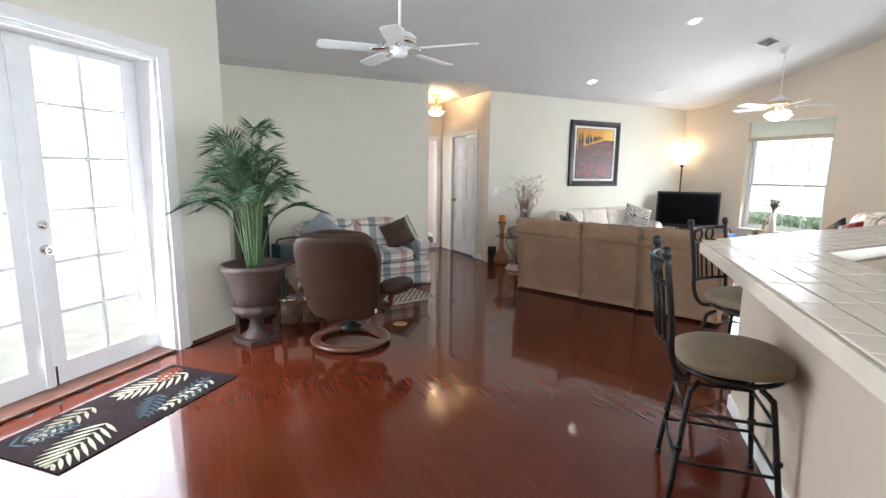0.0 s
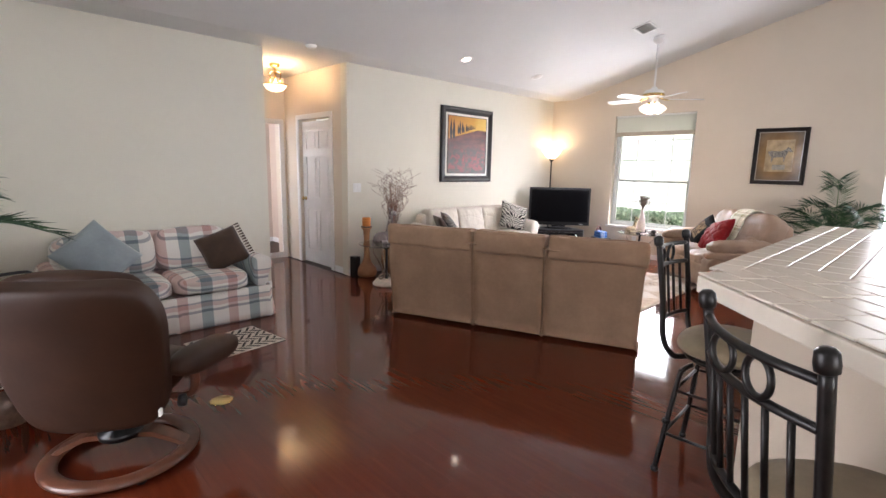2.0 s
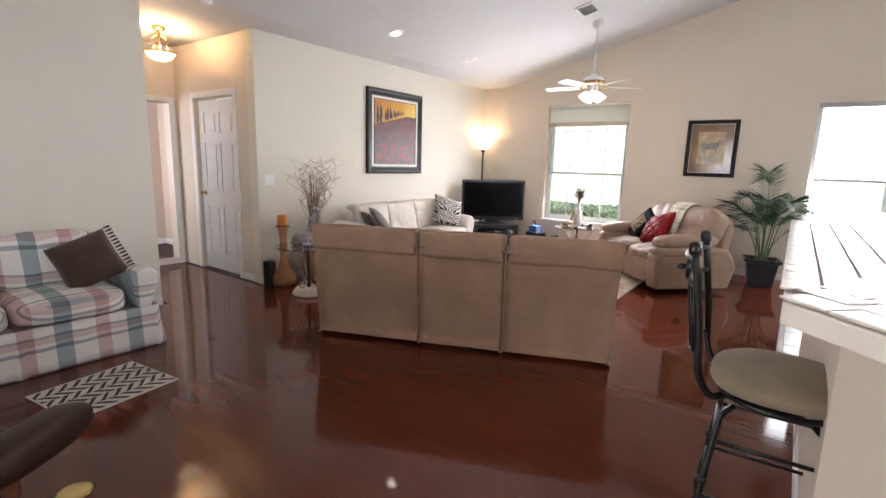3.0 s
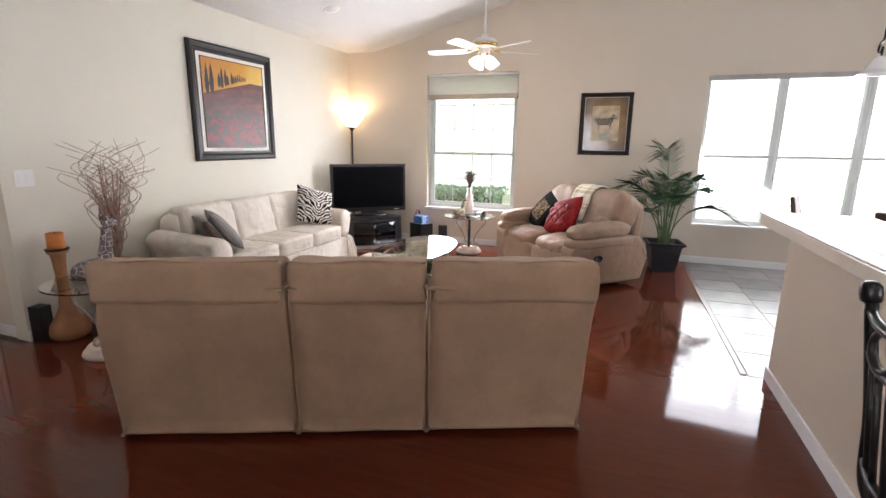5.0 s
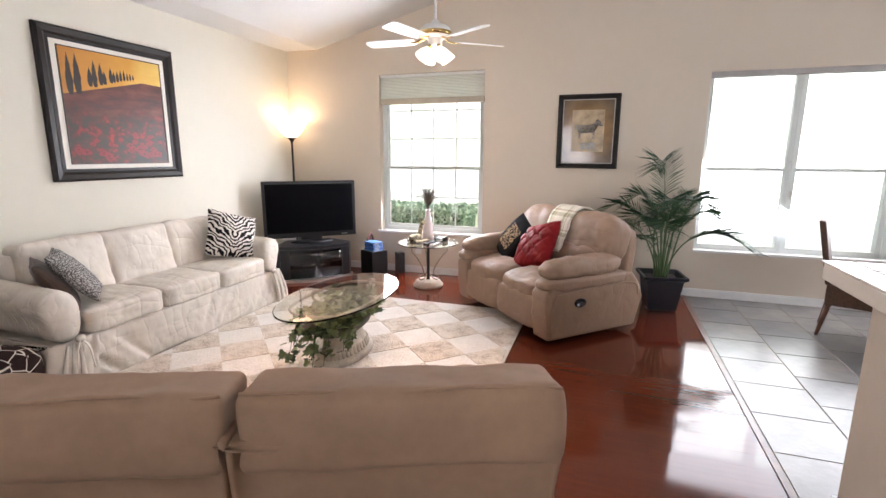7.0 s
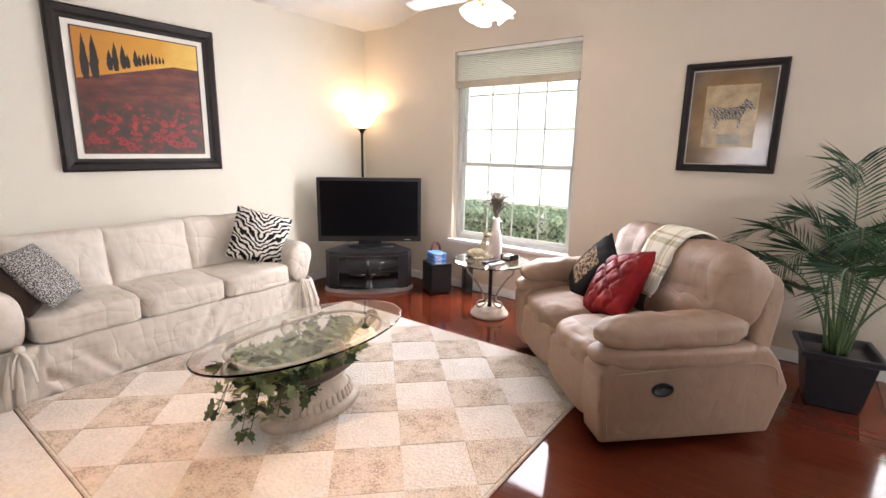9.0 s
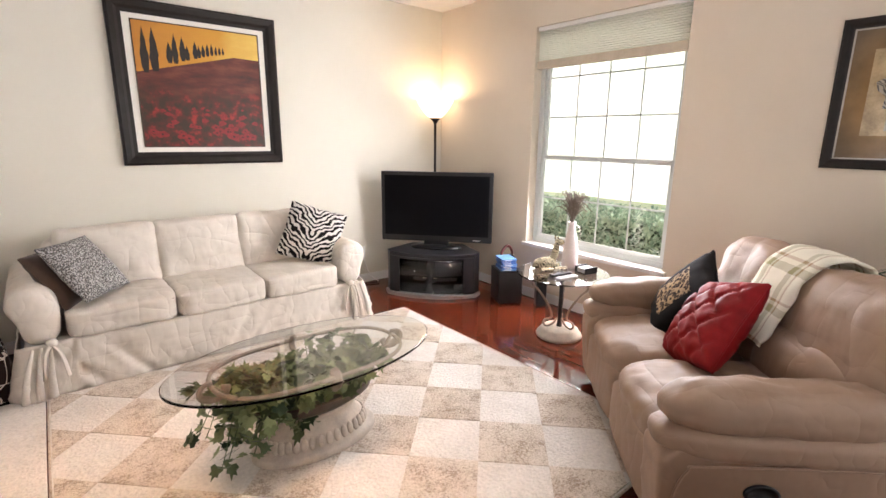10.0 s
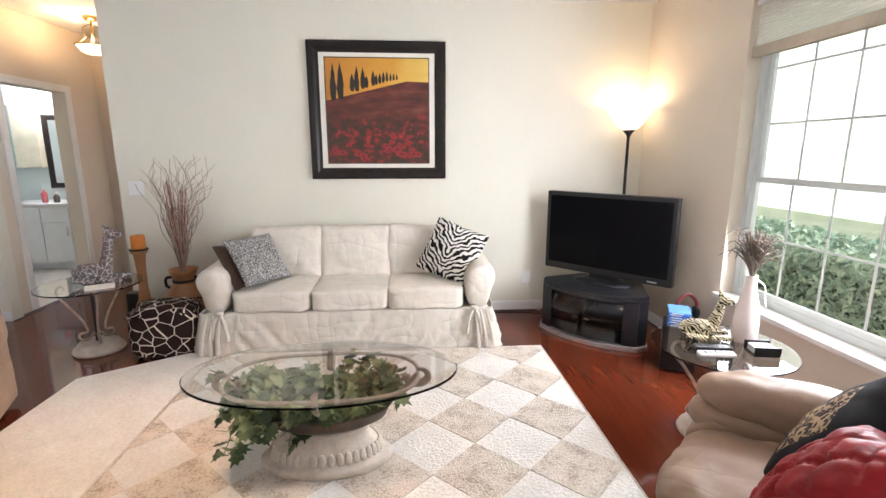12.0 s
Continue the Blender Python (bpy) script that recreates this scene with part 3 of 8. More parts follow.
def living_window():
    w = thing("window_1", pose(0, 0, 0), "white double hung window with muntin bars", "window", kind="structure")
    X = XE + 0.13
    f = 0.045
    bm = box(X - 0.035, X + 0.035, WY0, WY0 + f, WZ0, WZ1, 0.004)
    box(X - 0.035, X + 0.035, WY1 - f, WY1, WZ0, WZ1, 0.004, bm=bm)
    box(X - 0.034, X + 0.034, WY0 + f, WY1 - f, WZ0, WZ0 + f, 0.004, bm=bm)
    box(X - 0.034, X + 0.034, WY0 + f, WY1 - f, WZ1 - f, WZ1, 0.004, bm=bm)
    part("window_frame", bm, VINYL, w)
    mid = 1.30
    for x, z0, z1, rows in ((X + 0.012, mid - 0.02, WZ1 - f, 3), (X - 0.012, WZ0 + f, mid + 0.02, 2)):
        y0, y1, s = WY0 + f, WY1 - f, 0.034
        bm = box(x - 0.014, x + 0.014, y0, y0 + s, z0, z1, 0.003)
        box(x - 0.014, x + 0.014, y1 - s, y1, z0, z1, 0.003, bm=bm)
        box(x - 0.0135, x + 0.0135, y0 + s, y1 - s, z0, z0 + s, 0.003, bm=bm)
        box(x - 0.0135, x + 0.0135, y0 + s, y1 - s, z1 - s, z1, 0.003, bm=bm)
        sash = part("sash", bm, VINYL, w)
        window_bars(sash, x, y0 + s, y1 - s, z0 + s, z1 - s, 4, rows, 0.014, 0.012)
        pane(sash, x, y0 + s, y1 - s, z0 + s, z1 - s)
    part("window_sill", box(XE - 0.035, X - 0.036, WY0 - 0.03, WY1 + 0.03, WZ0 - 0.03, WZ0 + 0.001, 0.006), SILL_STONE, w)
    return w


living_window()


def shade_cloth():
    m, n, l, p = mat("white_pleated_shade_cloth")
    p.inputs["Base Color"].default_value = (0.80, 0.79, 0.74, 1)
    p.inputs["Roughness"].default_value = 0.9
    p.inputs["Transmission Weight"].default_value = 0.0
    tr = n.new("ShaderNodeBsdfTranslucent")
    tr.inputs["Color"].default_value = (0.85, 0.84, 0.78, 1)
    mx = n.new("ShaderNodeMixShader")
    mx.inputs[0].default_value = 0.5
    l.new(p.outputs[0], mx.inputs[1])
    l.new(tr.outputs[0], mx.inputs[2])
    l.new(mx.outputs[0], n["Material Output"].inputs["Surface"])
    return m


shade = thing("pleated_shade", pose(0, 0, 0), "white pleated window shade drawn up to the head", "window shade")
bm = bmesh.new()
prev = None
for i in range(31):
    z = 2.36 - 0.25 * i / 30
    x = XE + 0.035 + (0.012 if i % 2 else 0.0)
    row = [bm.verts.new((x, y, z)) for y in (WY0 + 0.01, WY1 - 0.01)]
    if prev:
        bm.faces.new((prev[0], prev[1], row[1], row[0]))
    prev = row
part("pleats", bm, shade_cloth(), shade)
part("head_rail", box(XE + 0.02, XE + 0.065, WY0 + 0.006, WY1 - 0.006, 2.355, 2.388, 0.004), PLASTIC_WHITE, shade)
part("bottom_rail", box(XE + 0.018, XE + 0.066, WY0 + 0.01, WY1 - 0.01, 2.05, 2.115, 0.006), simple("beige_shade_rail", (0.52, 0.45, 0.36), 0.7), shade, "beige bottom rail")


def dining_window():
    w = thing("window_2", pose(0, 0, 0), "wide white window of tall paired sashes in the dining area", "window", kind="structure")
    X = XE + 0.12
    edges = [DY1, 0.84, 0.02, -0.82, DY0]
    for hi, lo in zip(edges, edges[1:]):
        f = 0.045
        bm = box(X - 0.04, X + 0.04, hi - f, hi - 0.001, DZ0, DZ1, 0.004)
        box(X - 0.04, X + 0.04, lo + 0.001, lo + f, DZ0, DZ1, 0.004, bm=bm)
        box(X - 0.039, X + 0.039, lo + f, hi - f, DZ0, DZ0 + 0.055, 0.004, bm=bm)
        box(X - 0.039, X + 0.039, lo + f, hi - f, DZ1 - f, DZ1, 0.004, bm=bm)
        fr = part("window_frame", bm, VINYL, w)
        part("meeting_rail", box(X - 0.02, X + 0.02, lo + f, hi - f, 1.31, 1.345, 0.004), VINYL, fr)
        pane(fr, X, lo + f, hi - f, DZ0 + 0.055, DZ1 - f)
        part("latch", box(X - 0.05, X - 0.02, hi - 0.03, hi - 0.018, 1.05, 1.13, 0.003), CHROME, fr)
    part("window_sill", box(XE - 0.02, X - 0.041, DY0, DY1, DZ0 - 0.025, DZ0 + 0.001, 0.006), SILL_STONE, w)
    part("head_board", box(XE + 0.01, XE + 0.06, DY0, DY1, DZ1 - 0.05, DZ1, 0.004), simple("grey_valance", (0.45, 0.43, 0.42), 0.7), w)


dining_window()


def french_doors():
    """Two glazed leaves of five by two lights, in a deep white frame."""
    fr = tagged(new("door_frame"), "deep white jamb and casing round the french doors", "door frame", kind="structure")
    fr.matrix_basis = DIAG
    bm = box(FD0, FD0 + 0.05, -0.298, 0.0, 0.0, FDZ - 0.05, 0.003)
    box(FD1 - 0.05, FD1, -0.298, 0.0, 0.0, FDZ - 0.05, 0.003, bm=bm)
    box(FD0, FD1, -0.298, 0.0, FDZ - 0.05, FDZ, 0.003, bm=bm)
    part("jamb", bm, TRIM, fr)
    bm = box(FD0 - 0.085, FD0 + 0.02, 0.001, 0.022, 0.0, FDZ - 0.02, 0.006)
    box(FD1 - 0.02, FD1 + 0.085, 0.001, 0.022, 0.0, FDZ - 0.02, 0.006, bm=bm)
    box(FD0 - 0.085, FD1 + 0.085, 0.001, 0.022, FDZ - 0.02, FDZ + 0.06, 0.006, bm=bm)
    part("casing", bm, TRIM, fr)
    part("threshold", box(FD0 + 0.05, FD1 - 0.05, -0.29, 0.01, 0.001, 0.02, 0.005), WALNUT, fr, "dark wooden threshold")
    mid = (FD0 + FD1) / 2
    for k, (s0, s1) in enumerate(((FD0 + 0.053, mid - 0.002), (mid + 0.002, FD1 - 0.053))):
        d = tagged(new("door_1" if k == 0 else "door_2"), "white french door leaf with ten glass lights", "door", "french door leaves", "structure")
        d.matrix_basis = DIAG
        y0, y1, st, z0, z1 = -0.215, -0.170, 0.115, 0.024, FDZ - 0.052
        bm = box(s0, s0 + st, y0, y1, z0, z1, 0.003)
        box(s1 - st, s1, y0, y1, z0, z1, 0.003, bm=bm)
        box(s0 + st, s1 - st, y0, y1, z0, z0 + 0.145, 0.003, bm=bm)
        box(s0 + st, s1 - st, y0, y1, z1 - 0.045, z1, 0.003, bm=bm)
        part("stile_frame", bm, DOOR_WHITE, d)
        a0, a1, b0, b1 = s0 + st, s1 - st, z0 + 0.145, z1 - 0.045
        yc = (y0 + y1) / 2
        part("muntin", box((a0 + a1) / 2 - 0.011, (a0 + a1) / 2 + 0.011, yc - 0.018, yc + 0.018, b0, b1, 0.004), DOOR_WHITE, d)
        for i in range(1, 6):
            z = b0 + (b1 - b0) * i / 6
            part("muntin", box(a0, a1, yc - 0.0175, yc + 0.0175, z - 0.011, z + 0.011, 0.004), DOOR_WHITE, d)
        for i in range(6):
            for j in range(2):
                u0, u1 = (a0, (a0 + a1) / 2 - 0.011) if j == 0 else ((a0 + a1) / 2 + 0.011, a1)
                g = part("pane", box(u0, u1, yc - 0.002, yc + 0.002, b0 + (b1 - b0) * i / 6 + 0.011, b0 + (b1 - b0) * (i + 1) / 6 - 0.011), GLASS, d)
                g.visible_shadow = False
        if k == 0:
            knob = lathe([(0.0, 0), (0.032, 0), (0.032, 0.006), (0.012, 0.012), (0.012, 0.035), (0.027, 0.045), (0.027, 0.06), (0.0, 0.066)], 20, m=pose(s1 - 0.06, y1, 0.94, -90))
            part("door_handle", knob, CHROME, d, smooth=True)
            bolt = lathe([(0.0, 0), (0.03, 0), (0.03, 0.012), (0.016, 0.02), (0.0, 0.022)], 20, m=pose(s1 - 0.06, y1, 1.10, -90))
            part("deadbolt", bolt, CHROME, d, smooth=True)
            part("astragal", box(s1 - 0.018, s1 + 0.03, y1, y1 + 0.014, z0, z1, 0.004), DOOR_WHITE, d)
            part("floor_bolt", tube([(s1 - 0.03, y1 + 0.02, 0.16), (s1 - 0.03, y1 + 0.02, 0.03)], 0.007, 6), IRON, d, "black sliding floor bolt")


french_doors()


def casing_u(name, m, width, height, parent=None):
    bm = box(-0.07, 0.0, 0.0, 0.018, 0, height, 0.004)
    box(width, width + 0.07, 0.0, 0.018, 0, height, 0.004, bm=bm)
    box(-0.07, width + 0.07, 0.0, 0.018, height, height + 0.07, 0.004, bm=bm)
    bm.transform(m)
    return tagged(part(name, bm, TRIM), "white moulded door casing", "door frame", kind="structure")


casing_u("trim", Matrix.Translation((4.08, 7.80, 0)) @ Matrix.Rotation(radians(-90), 4, "Z") @ Matrix.Diagonal((1, -1, 1, 1)), 0.87, 2.10)
casing_u("trim", Matrix.Translation((2.95, 6.86, 0)) @ Matrix.Rotation(radians(90), 4, "Z") @ Matrix.Diagonal((1, -1, 1, 1)), 0.84, 2.08)
casing_u("trim", Matrix.Translation((3.14, HALL_END, 0)) @ Matrix.Diagonal((1, -1, 1, 1)), 0.84, 2.06)


def panel_door():
    """Six panel door, closed, in the hall's side wall."""
    d = tagged(new("door_3"), "closed white six panel door in the hall", "door", kind="structure")
    d.matrix_basis = Matrix.Translation((4.13, 7.79, 0.012)) @ Matrix.Rotation(radians(-90), 4, "Z")
    w, h = 0.85, 2.06
    cols = ((0.11, 0.385), (0.465, 0.74))
    rows = ((0.20, 0.80), (0.98, 1.56), (1.67, 1.92))
    bm = box(0, w, 0.004, 0.036, 0, h)
    xs, zs = (0, 0.11, 0.385, 0.465, 0.74, w), (0, 0.20, 0.80, 0.98, 1.56, 1.67, 1.92, h)
    for i in range(5):
        for j in range(7):
            if i in (1, 3) and j in (1, 3, 5):
                continue
            box(xs[i], xs[i + 1], -0.008, 0.004, zs[j], zs[j + 1], bm=bm)
    part("door_leaf", bm, DOOR_WHITE, d)
    for x0, x1 in cols:
        for z0, z1 in rows:
            part("panel", box(x0 + 0.025, x1 - 0.025, -0.006, 0.004, z0 + 0.025, z1 - 0.025, 0.006), DOOR_WHITE, d)
    knob = lathe([(0.0, 0), (0.03, 0), (0.03, 0.005), (0.011, 0.01), (0.011, 0.03), (0.026, 0.04), (0.026, 0.055), (0.0, 0.06)], 20, m=pose(0.07, -0.008, 0.95, 90))
    part("door_handle", knob, BRASS, d, "polished brass knob", smooth=True)


panel_door()


# ---- floors ----
def board_material(per_island):
    m = plank_material()
    if per_island:
        n, l = m.node_tree.nodes, m.node_tree.links
        g = n.new("ShaderNodeNewGeometry")
        old = [k for k in n if k.bl_idname == "ShaderNodeObjectInfo"][0]
        for link in list(old.outputs["Random"].links):
            l.new(g.outputs["Random Per Island"], link.to_socket)
        n.remove(old)
    return m


# ---- outside ----
# Green lifted well past grass, so the colour itself shows strong sun.
def lawn():
    m, n, l, p = mat("lawn_with_painted_sun")
    v = coords(n, l)
    a = noise_tex(n, l, v, 0.6, 5)
    l.new(ramp(n, l, a, [(0.3, (0.42, 0.47, 0.30)), (0.7, (0.58, 0.60, 0.42))]), p.inputs["Base Color"])
    p.inputs["Roughness"].default_value = 0.95
    bump(n, l, p, noise_tex(n, l, v, 30, 3), 0.5, 0.03)
    return m


bm = bmesh.new()
outer = [(-400, -400), (400, -400), (400, 400), (-400, 400)]
bm.faces.new([bm.verts.new((x, y, -0.13)) for x, y in outer])
tagged(part("ground", bm, lawn()), "lawn round the house, strong sun painted into its green", "ground", kind="structure")
# Pale slabs added so the ground looks overbright through the glass.
tagged(part("patio", prism([(-0.35, 4.95), (-0.35, 12), (-12, 12), (-12, -8), (-3.1, -8), (-3.1, 2.15)], -0.128, -0.03), simple("added_pale_slab", (0.62, 0.60, 0.56), 0.9)), "pale slab added to brighten the ground outside the french doors", "patio", kind="structure")
tagged(part("bright_ground_east", box(XE + 0.22, 17.2, -9, 2.4, -0.128, -0.03), simple("added_pale_slab_east", (0.64, 0.63, 0.60), 0.9)), "pale slab added to brighten the ground outside the dining window", "patio", kind="structure")
# Glowing panels stand in for the overbright daylight outside.
DISTANCE_GLOW = glow("glowing_distance_panel", (0.97, 1.0, 0.99), 4.6)
hn, hl = DISTANCE_GLOW.node_tree.nodes, DISTANCE_GLOW.node_tree.links
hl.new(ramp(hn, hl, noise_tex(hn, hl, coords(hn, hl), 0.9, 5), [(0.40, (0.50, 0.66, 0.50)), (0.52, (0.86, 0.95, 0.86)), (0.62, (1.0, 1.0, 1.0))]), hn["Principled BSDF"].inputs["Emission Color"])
tagged(part("backdrop_garden", diag_box(-9, 14, 7.0, 7.3, -0.1, 6.5), glow("glowing_garden_panel", (0.97, 1.0, 1.0), 3.4)), "glowing white panel for the garden beyond the french doors", "backdrop", kind="structure")
# Panel mottled green that glows by itself, in place of sunlit trees.
GARDEN_GLOW = glow("glowing_tree_panel", (0.97, 1.0, 0.97), 1.55)
gn, gl = GARDEN_GLOW.node_tree.nodes, GARDEN_GLOW.node_tree.links
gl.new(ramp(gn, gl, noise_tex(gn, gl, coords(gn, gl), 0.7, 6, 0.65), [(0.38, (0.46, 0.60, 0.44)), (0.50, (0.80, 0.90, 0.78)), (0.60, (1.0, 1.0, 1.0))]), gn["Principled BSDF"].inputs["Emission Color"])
tagged(part("backdrop", box(17, 17.4, 5.2, 34, -0.1, 7.0), GARDEN_GLOW), "glowing panel mottled like sunlit trees behind the hedge", "backdrop", kind="structure")
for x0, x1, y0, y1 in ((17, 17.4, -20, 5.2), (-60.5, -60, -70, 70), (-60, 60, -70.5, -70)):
    tagged(part("backdrop", box(x0, x1, y0, y1, -0.1, 40), DISTANCE_GLOW), "glowing panel for the bright distance beyond the garden", "backdrop", kind="structure")


def hedge(x0, x1, y0, y1, top, count):
    base = thing("hedge", pose((x0 + x1) / 2, (y0 + y1) / 2, -0.13), "dense green clipped hedge outside the window", "hedge")
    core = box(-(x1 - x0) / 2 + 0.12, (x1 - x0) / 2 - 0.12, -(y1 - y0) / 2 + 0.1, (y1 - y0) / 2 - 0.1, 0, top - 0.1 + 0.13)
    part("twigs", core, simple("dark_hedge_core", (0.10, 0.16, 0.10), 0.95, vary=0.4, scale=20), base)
    rng = random.Random(5)
    verts, faces = [], []
    for _ in range(count):
        side = rng.random()
        y = rng.uniform(-(y1 - y0) / 2, (y1 - y0) / 2)
        if side < 0.62:
            x, z = -(x1 - x0) / 2 + rng.uniform(0, 0.16), rng.uniform(0.0, top + 0.12)
        else:
            x, z = rng.uniform(-(x1 - x0) / 2, (x1 - x0) / 2), top + 0.13 - rng.uniform(0, 0.12)
        z += 0.06 * noise.noise(Vector((y * 2, x * 2, 0)))
        s = rng.uniform(0.03, 0.06)
        r = Euler((rng.uniform(-1.2, 1.2), rng.uniform(-1.2, 1.2), rng.uniform(0, 6.3))).to_matrix()
        k = len(verts)
        for p in ((-s, 0, 0), (0, -s * 0.45, 0.006), (s, 0, 0), (0, s * 0.45, 0.006)):
            q = r @ Vector(p)
            verts.append((x + q.x, y + q.y, z + q.z))
        faces.append((k, k + 1, k + 2, k + 3))
    me = bpy.data.meshes.new("leaves")
    me.from_pydata(verts, [], faces)
    me.materials.append(HEDGE_LEAF_GLARE)
    ob = new("leaves", me)
    ob.parent = base
    tagged(ob, "small glossy hedge leaves, paled for outdoor glare", "", "", "stuff")


hedge(10.0, 11.0, 4.45, 10.2, 0.66, 15000)

# ---- seating ----
def pillow(name, size, m, material, label, thick=0.16, wrinkle=0.012, seed=1, tuft=0.0):
    """A scatter cushion lying flat about its middle: pinched corners, soft belly."""
    bm = bmesh.new()
    bmesh.ops.create_cube(bm, size=2)
    bmesh.ops.subdivide_edges(bm, edges=bm.edges[:], cuts=33 if tuft else 15, use_grid_fill=True)
    for v in bm.verts:
        x, y, z = v.co
        edge = (1 - x * x) * (1 - y * y)
        pinch = 1 - 0.07 * (1 - abs(x * y)) * max(abs(x), abs(y)) ** 4
        h = thick / 2 * (0.10 + 0.9 * max(0, edge) ** 0.42)
        if tuft:
            fold = min(abs(math.sin(4.7 * (x + y))), abs(math.sin(4.7 * (x - y))))
            h -= tuft * max(0, edge) ** 0.5 * (1 - min(1, fold * 2.2)) ** 1.5
        q = Vector((x * 5 + seed * 3.1, y * 5, seed))
        v.co = (x * size / 2 * pinch, y * size / 2 * pinch, z * h + wrinkle * noise.noise(q) * max(0, edge) ** 0.5)
    base = thing(name, m, label, "pillow", "scatter cushions")
    part("pillow_cover", bm, material, base, smooth=True)
    rim = [(sx * size / 2 * 0.985, sy * size / 2 * 0.985, 0) for sx, sy in ((-1, -1), (0, -0.95), (1, -1), (0.95, 0), (1, 1), (0, 0.95), (-1, 1), (-0.95, 0))]
    part("piping", tube(rim, 0.006, 6, closed=True), material, base)
    return base


def taupe_sofa():
    base = thing("reclining_sofa", pose(3.90, 3.715, 0, 0, 0, 112.4), "taupe microfibre three seat reclining sofa with split back", "sofa")
    cuts = ((0.277, 1.12), (-0.363, 0.267), (-1.142, -0.373))
    for k, (x0, x1) in enumerate(cuts):
        w, xm = x1 - x0, (x0 + x1) / 2
        # back shell: leans out as it rises
        bm = box(-w / 2, w / 2, 0, 0.16, 0.028, 0.80, 0.0)
        bmesh.ops.subdivide_edges(bm, edges=bm.edges[:], cuts=9, use_grid_fill=True)
        for v in bm.verts:
            t = v.co.z
            v.co.y = 0.07 * (v.co.z / 0.8) - v.co.y + 0.012 * noise.noise(Vector((v.co.x * 3 + k * 5, t * 3, 1))) * (1 if v.co.y < 0.05 else 0)
            side = 1 + 0.05 * (t / 0.8) ** 1.5 * (1 if (k != 1) else 0)
            if (k == 0 and v.co.x > 0) or (k == 2 and v.co.x < 0):
                v.co.x *= side * 1.0 if t < 0.7 else side * (1 - 0.05 * ((t - 0.7) / 0.1) ** 2)
        bmesh.ops.bevel(bm, geom=[e for e in bm.edges if e.calc_face_angle(0) > 1.0], offset=0.014, segments=2, affect="EDGES")
        bm.transform(Matrix.Translation((xm, 0, 0)))
        shell = part("back_panel", bm, TAUPE, base, smooth=True)
        # head roll
        hb = soft_box(w * 1.015, 0.20, 0.20, 0.030, 0.010, 6, k + 2, 24, 0.012, m=pose(xm * 1.035, -0.02, 0.808, 5))
        edge = [(s * (w / 2 - 0.004), 0.085 + 0.003 * math.sin(s * 7 + k), 0.098 + 0.006 * math.sin(s * 5 + 2 * k)) for s in [i / 10 - 1 for i in range(21)]]
        head = part("head_cushion", hb, TAUPE, base, smooth=True)
        part("piping", tube(edge, 0.005, 6, m=pose(xm * 1.035, -0.02, 0.808, 5)), TAUPE, head, smooth=True)
        part("welt", tube([(xm + s * w / 2 * 0.98, 0.075, 0.80 + 0.004 * math.sin(s * 9)) for s in [i / 8 - 1 for i in range(17)]], 0.006, 6), TAUPE, base)
        part("inner_back_cushion", cushion(w * 0.98, 0.2, 0.42, 4, 0.1, 8, 0.01, 6, k + 9, m=pose(xm, -0.24, 0.6, -10)), TAUPE, base, smooth=True)
        part("seat_cushion", cushion(w * (0.74 if k != 1 else 0.98), 0.56, 0.22, 4.5, 0.08, 8, 0.01, 6, k + 5, m=pose(xm - (0.1 if k == 0 else -0.1 if k == 2 else 0), -0.50, 0.37)), TAUPE, base, smooth=True)
    part("seat_base", box(-1.08, 1.08, -0.74, -0.1, 0.05, 0.29, 0.03), TAUPE, base)
    for s in (-1, 1):
        part("armrest", cushion(0.23, 0.64, 0.30, 4, 0.08, 8, 0.012, 6, s + 4, m=pose(s * 1.03, -0.42, 0.50)), TAUPE, base, smooth=True)
        part("arm_panel", box(s * 1.03 - 0.10, s * 1.03 + 0.10, -0.72, -0.1, 0.05, 0.45, 0.03), TAUPE, base)
    for x in (-1.0, 1.0):
        for y in (-0.66, -0.2):
            part("foot", box(x - 0.03, x + 0.03, y - 0.03, y + 0.03, 0, 0.051, 0.006), BLACK, base)
    return base


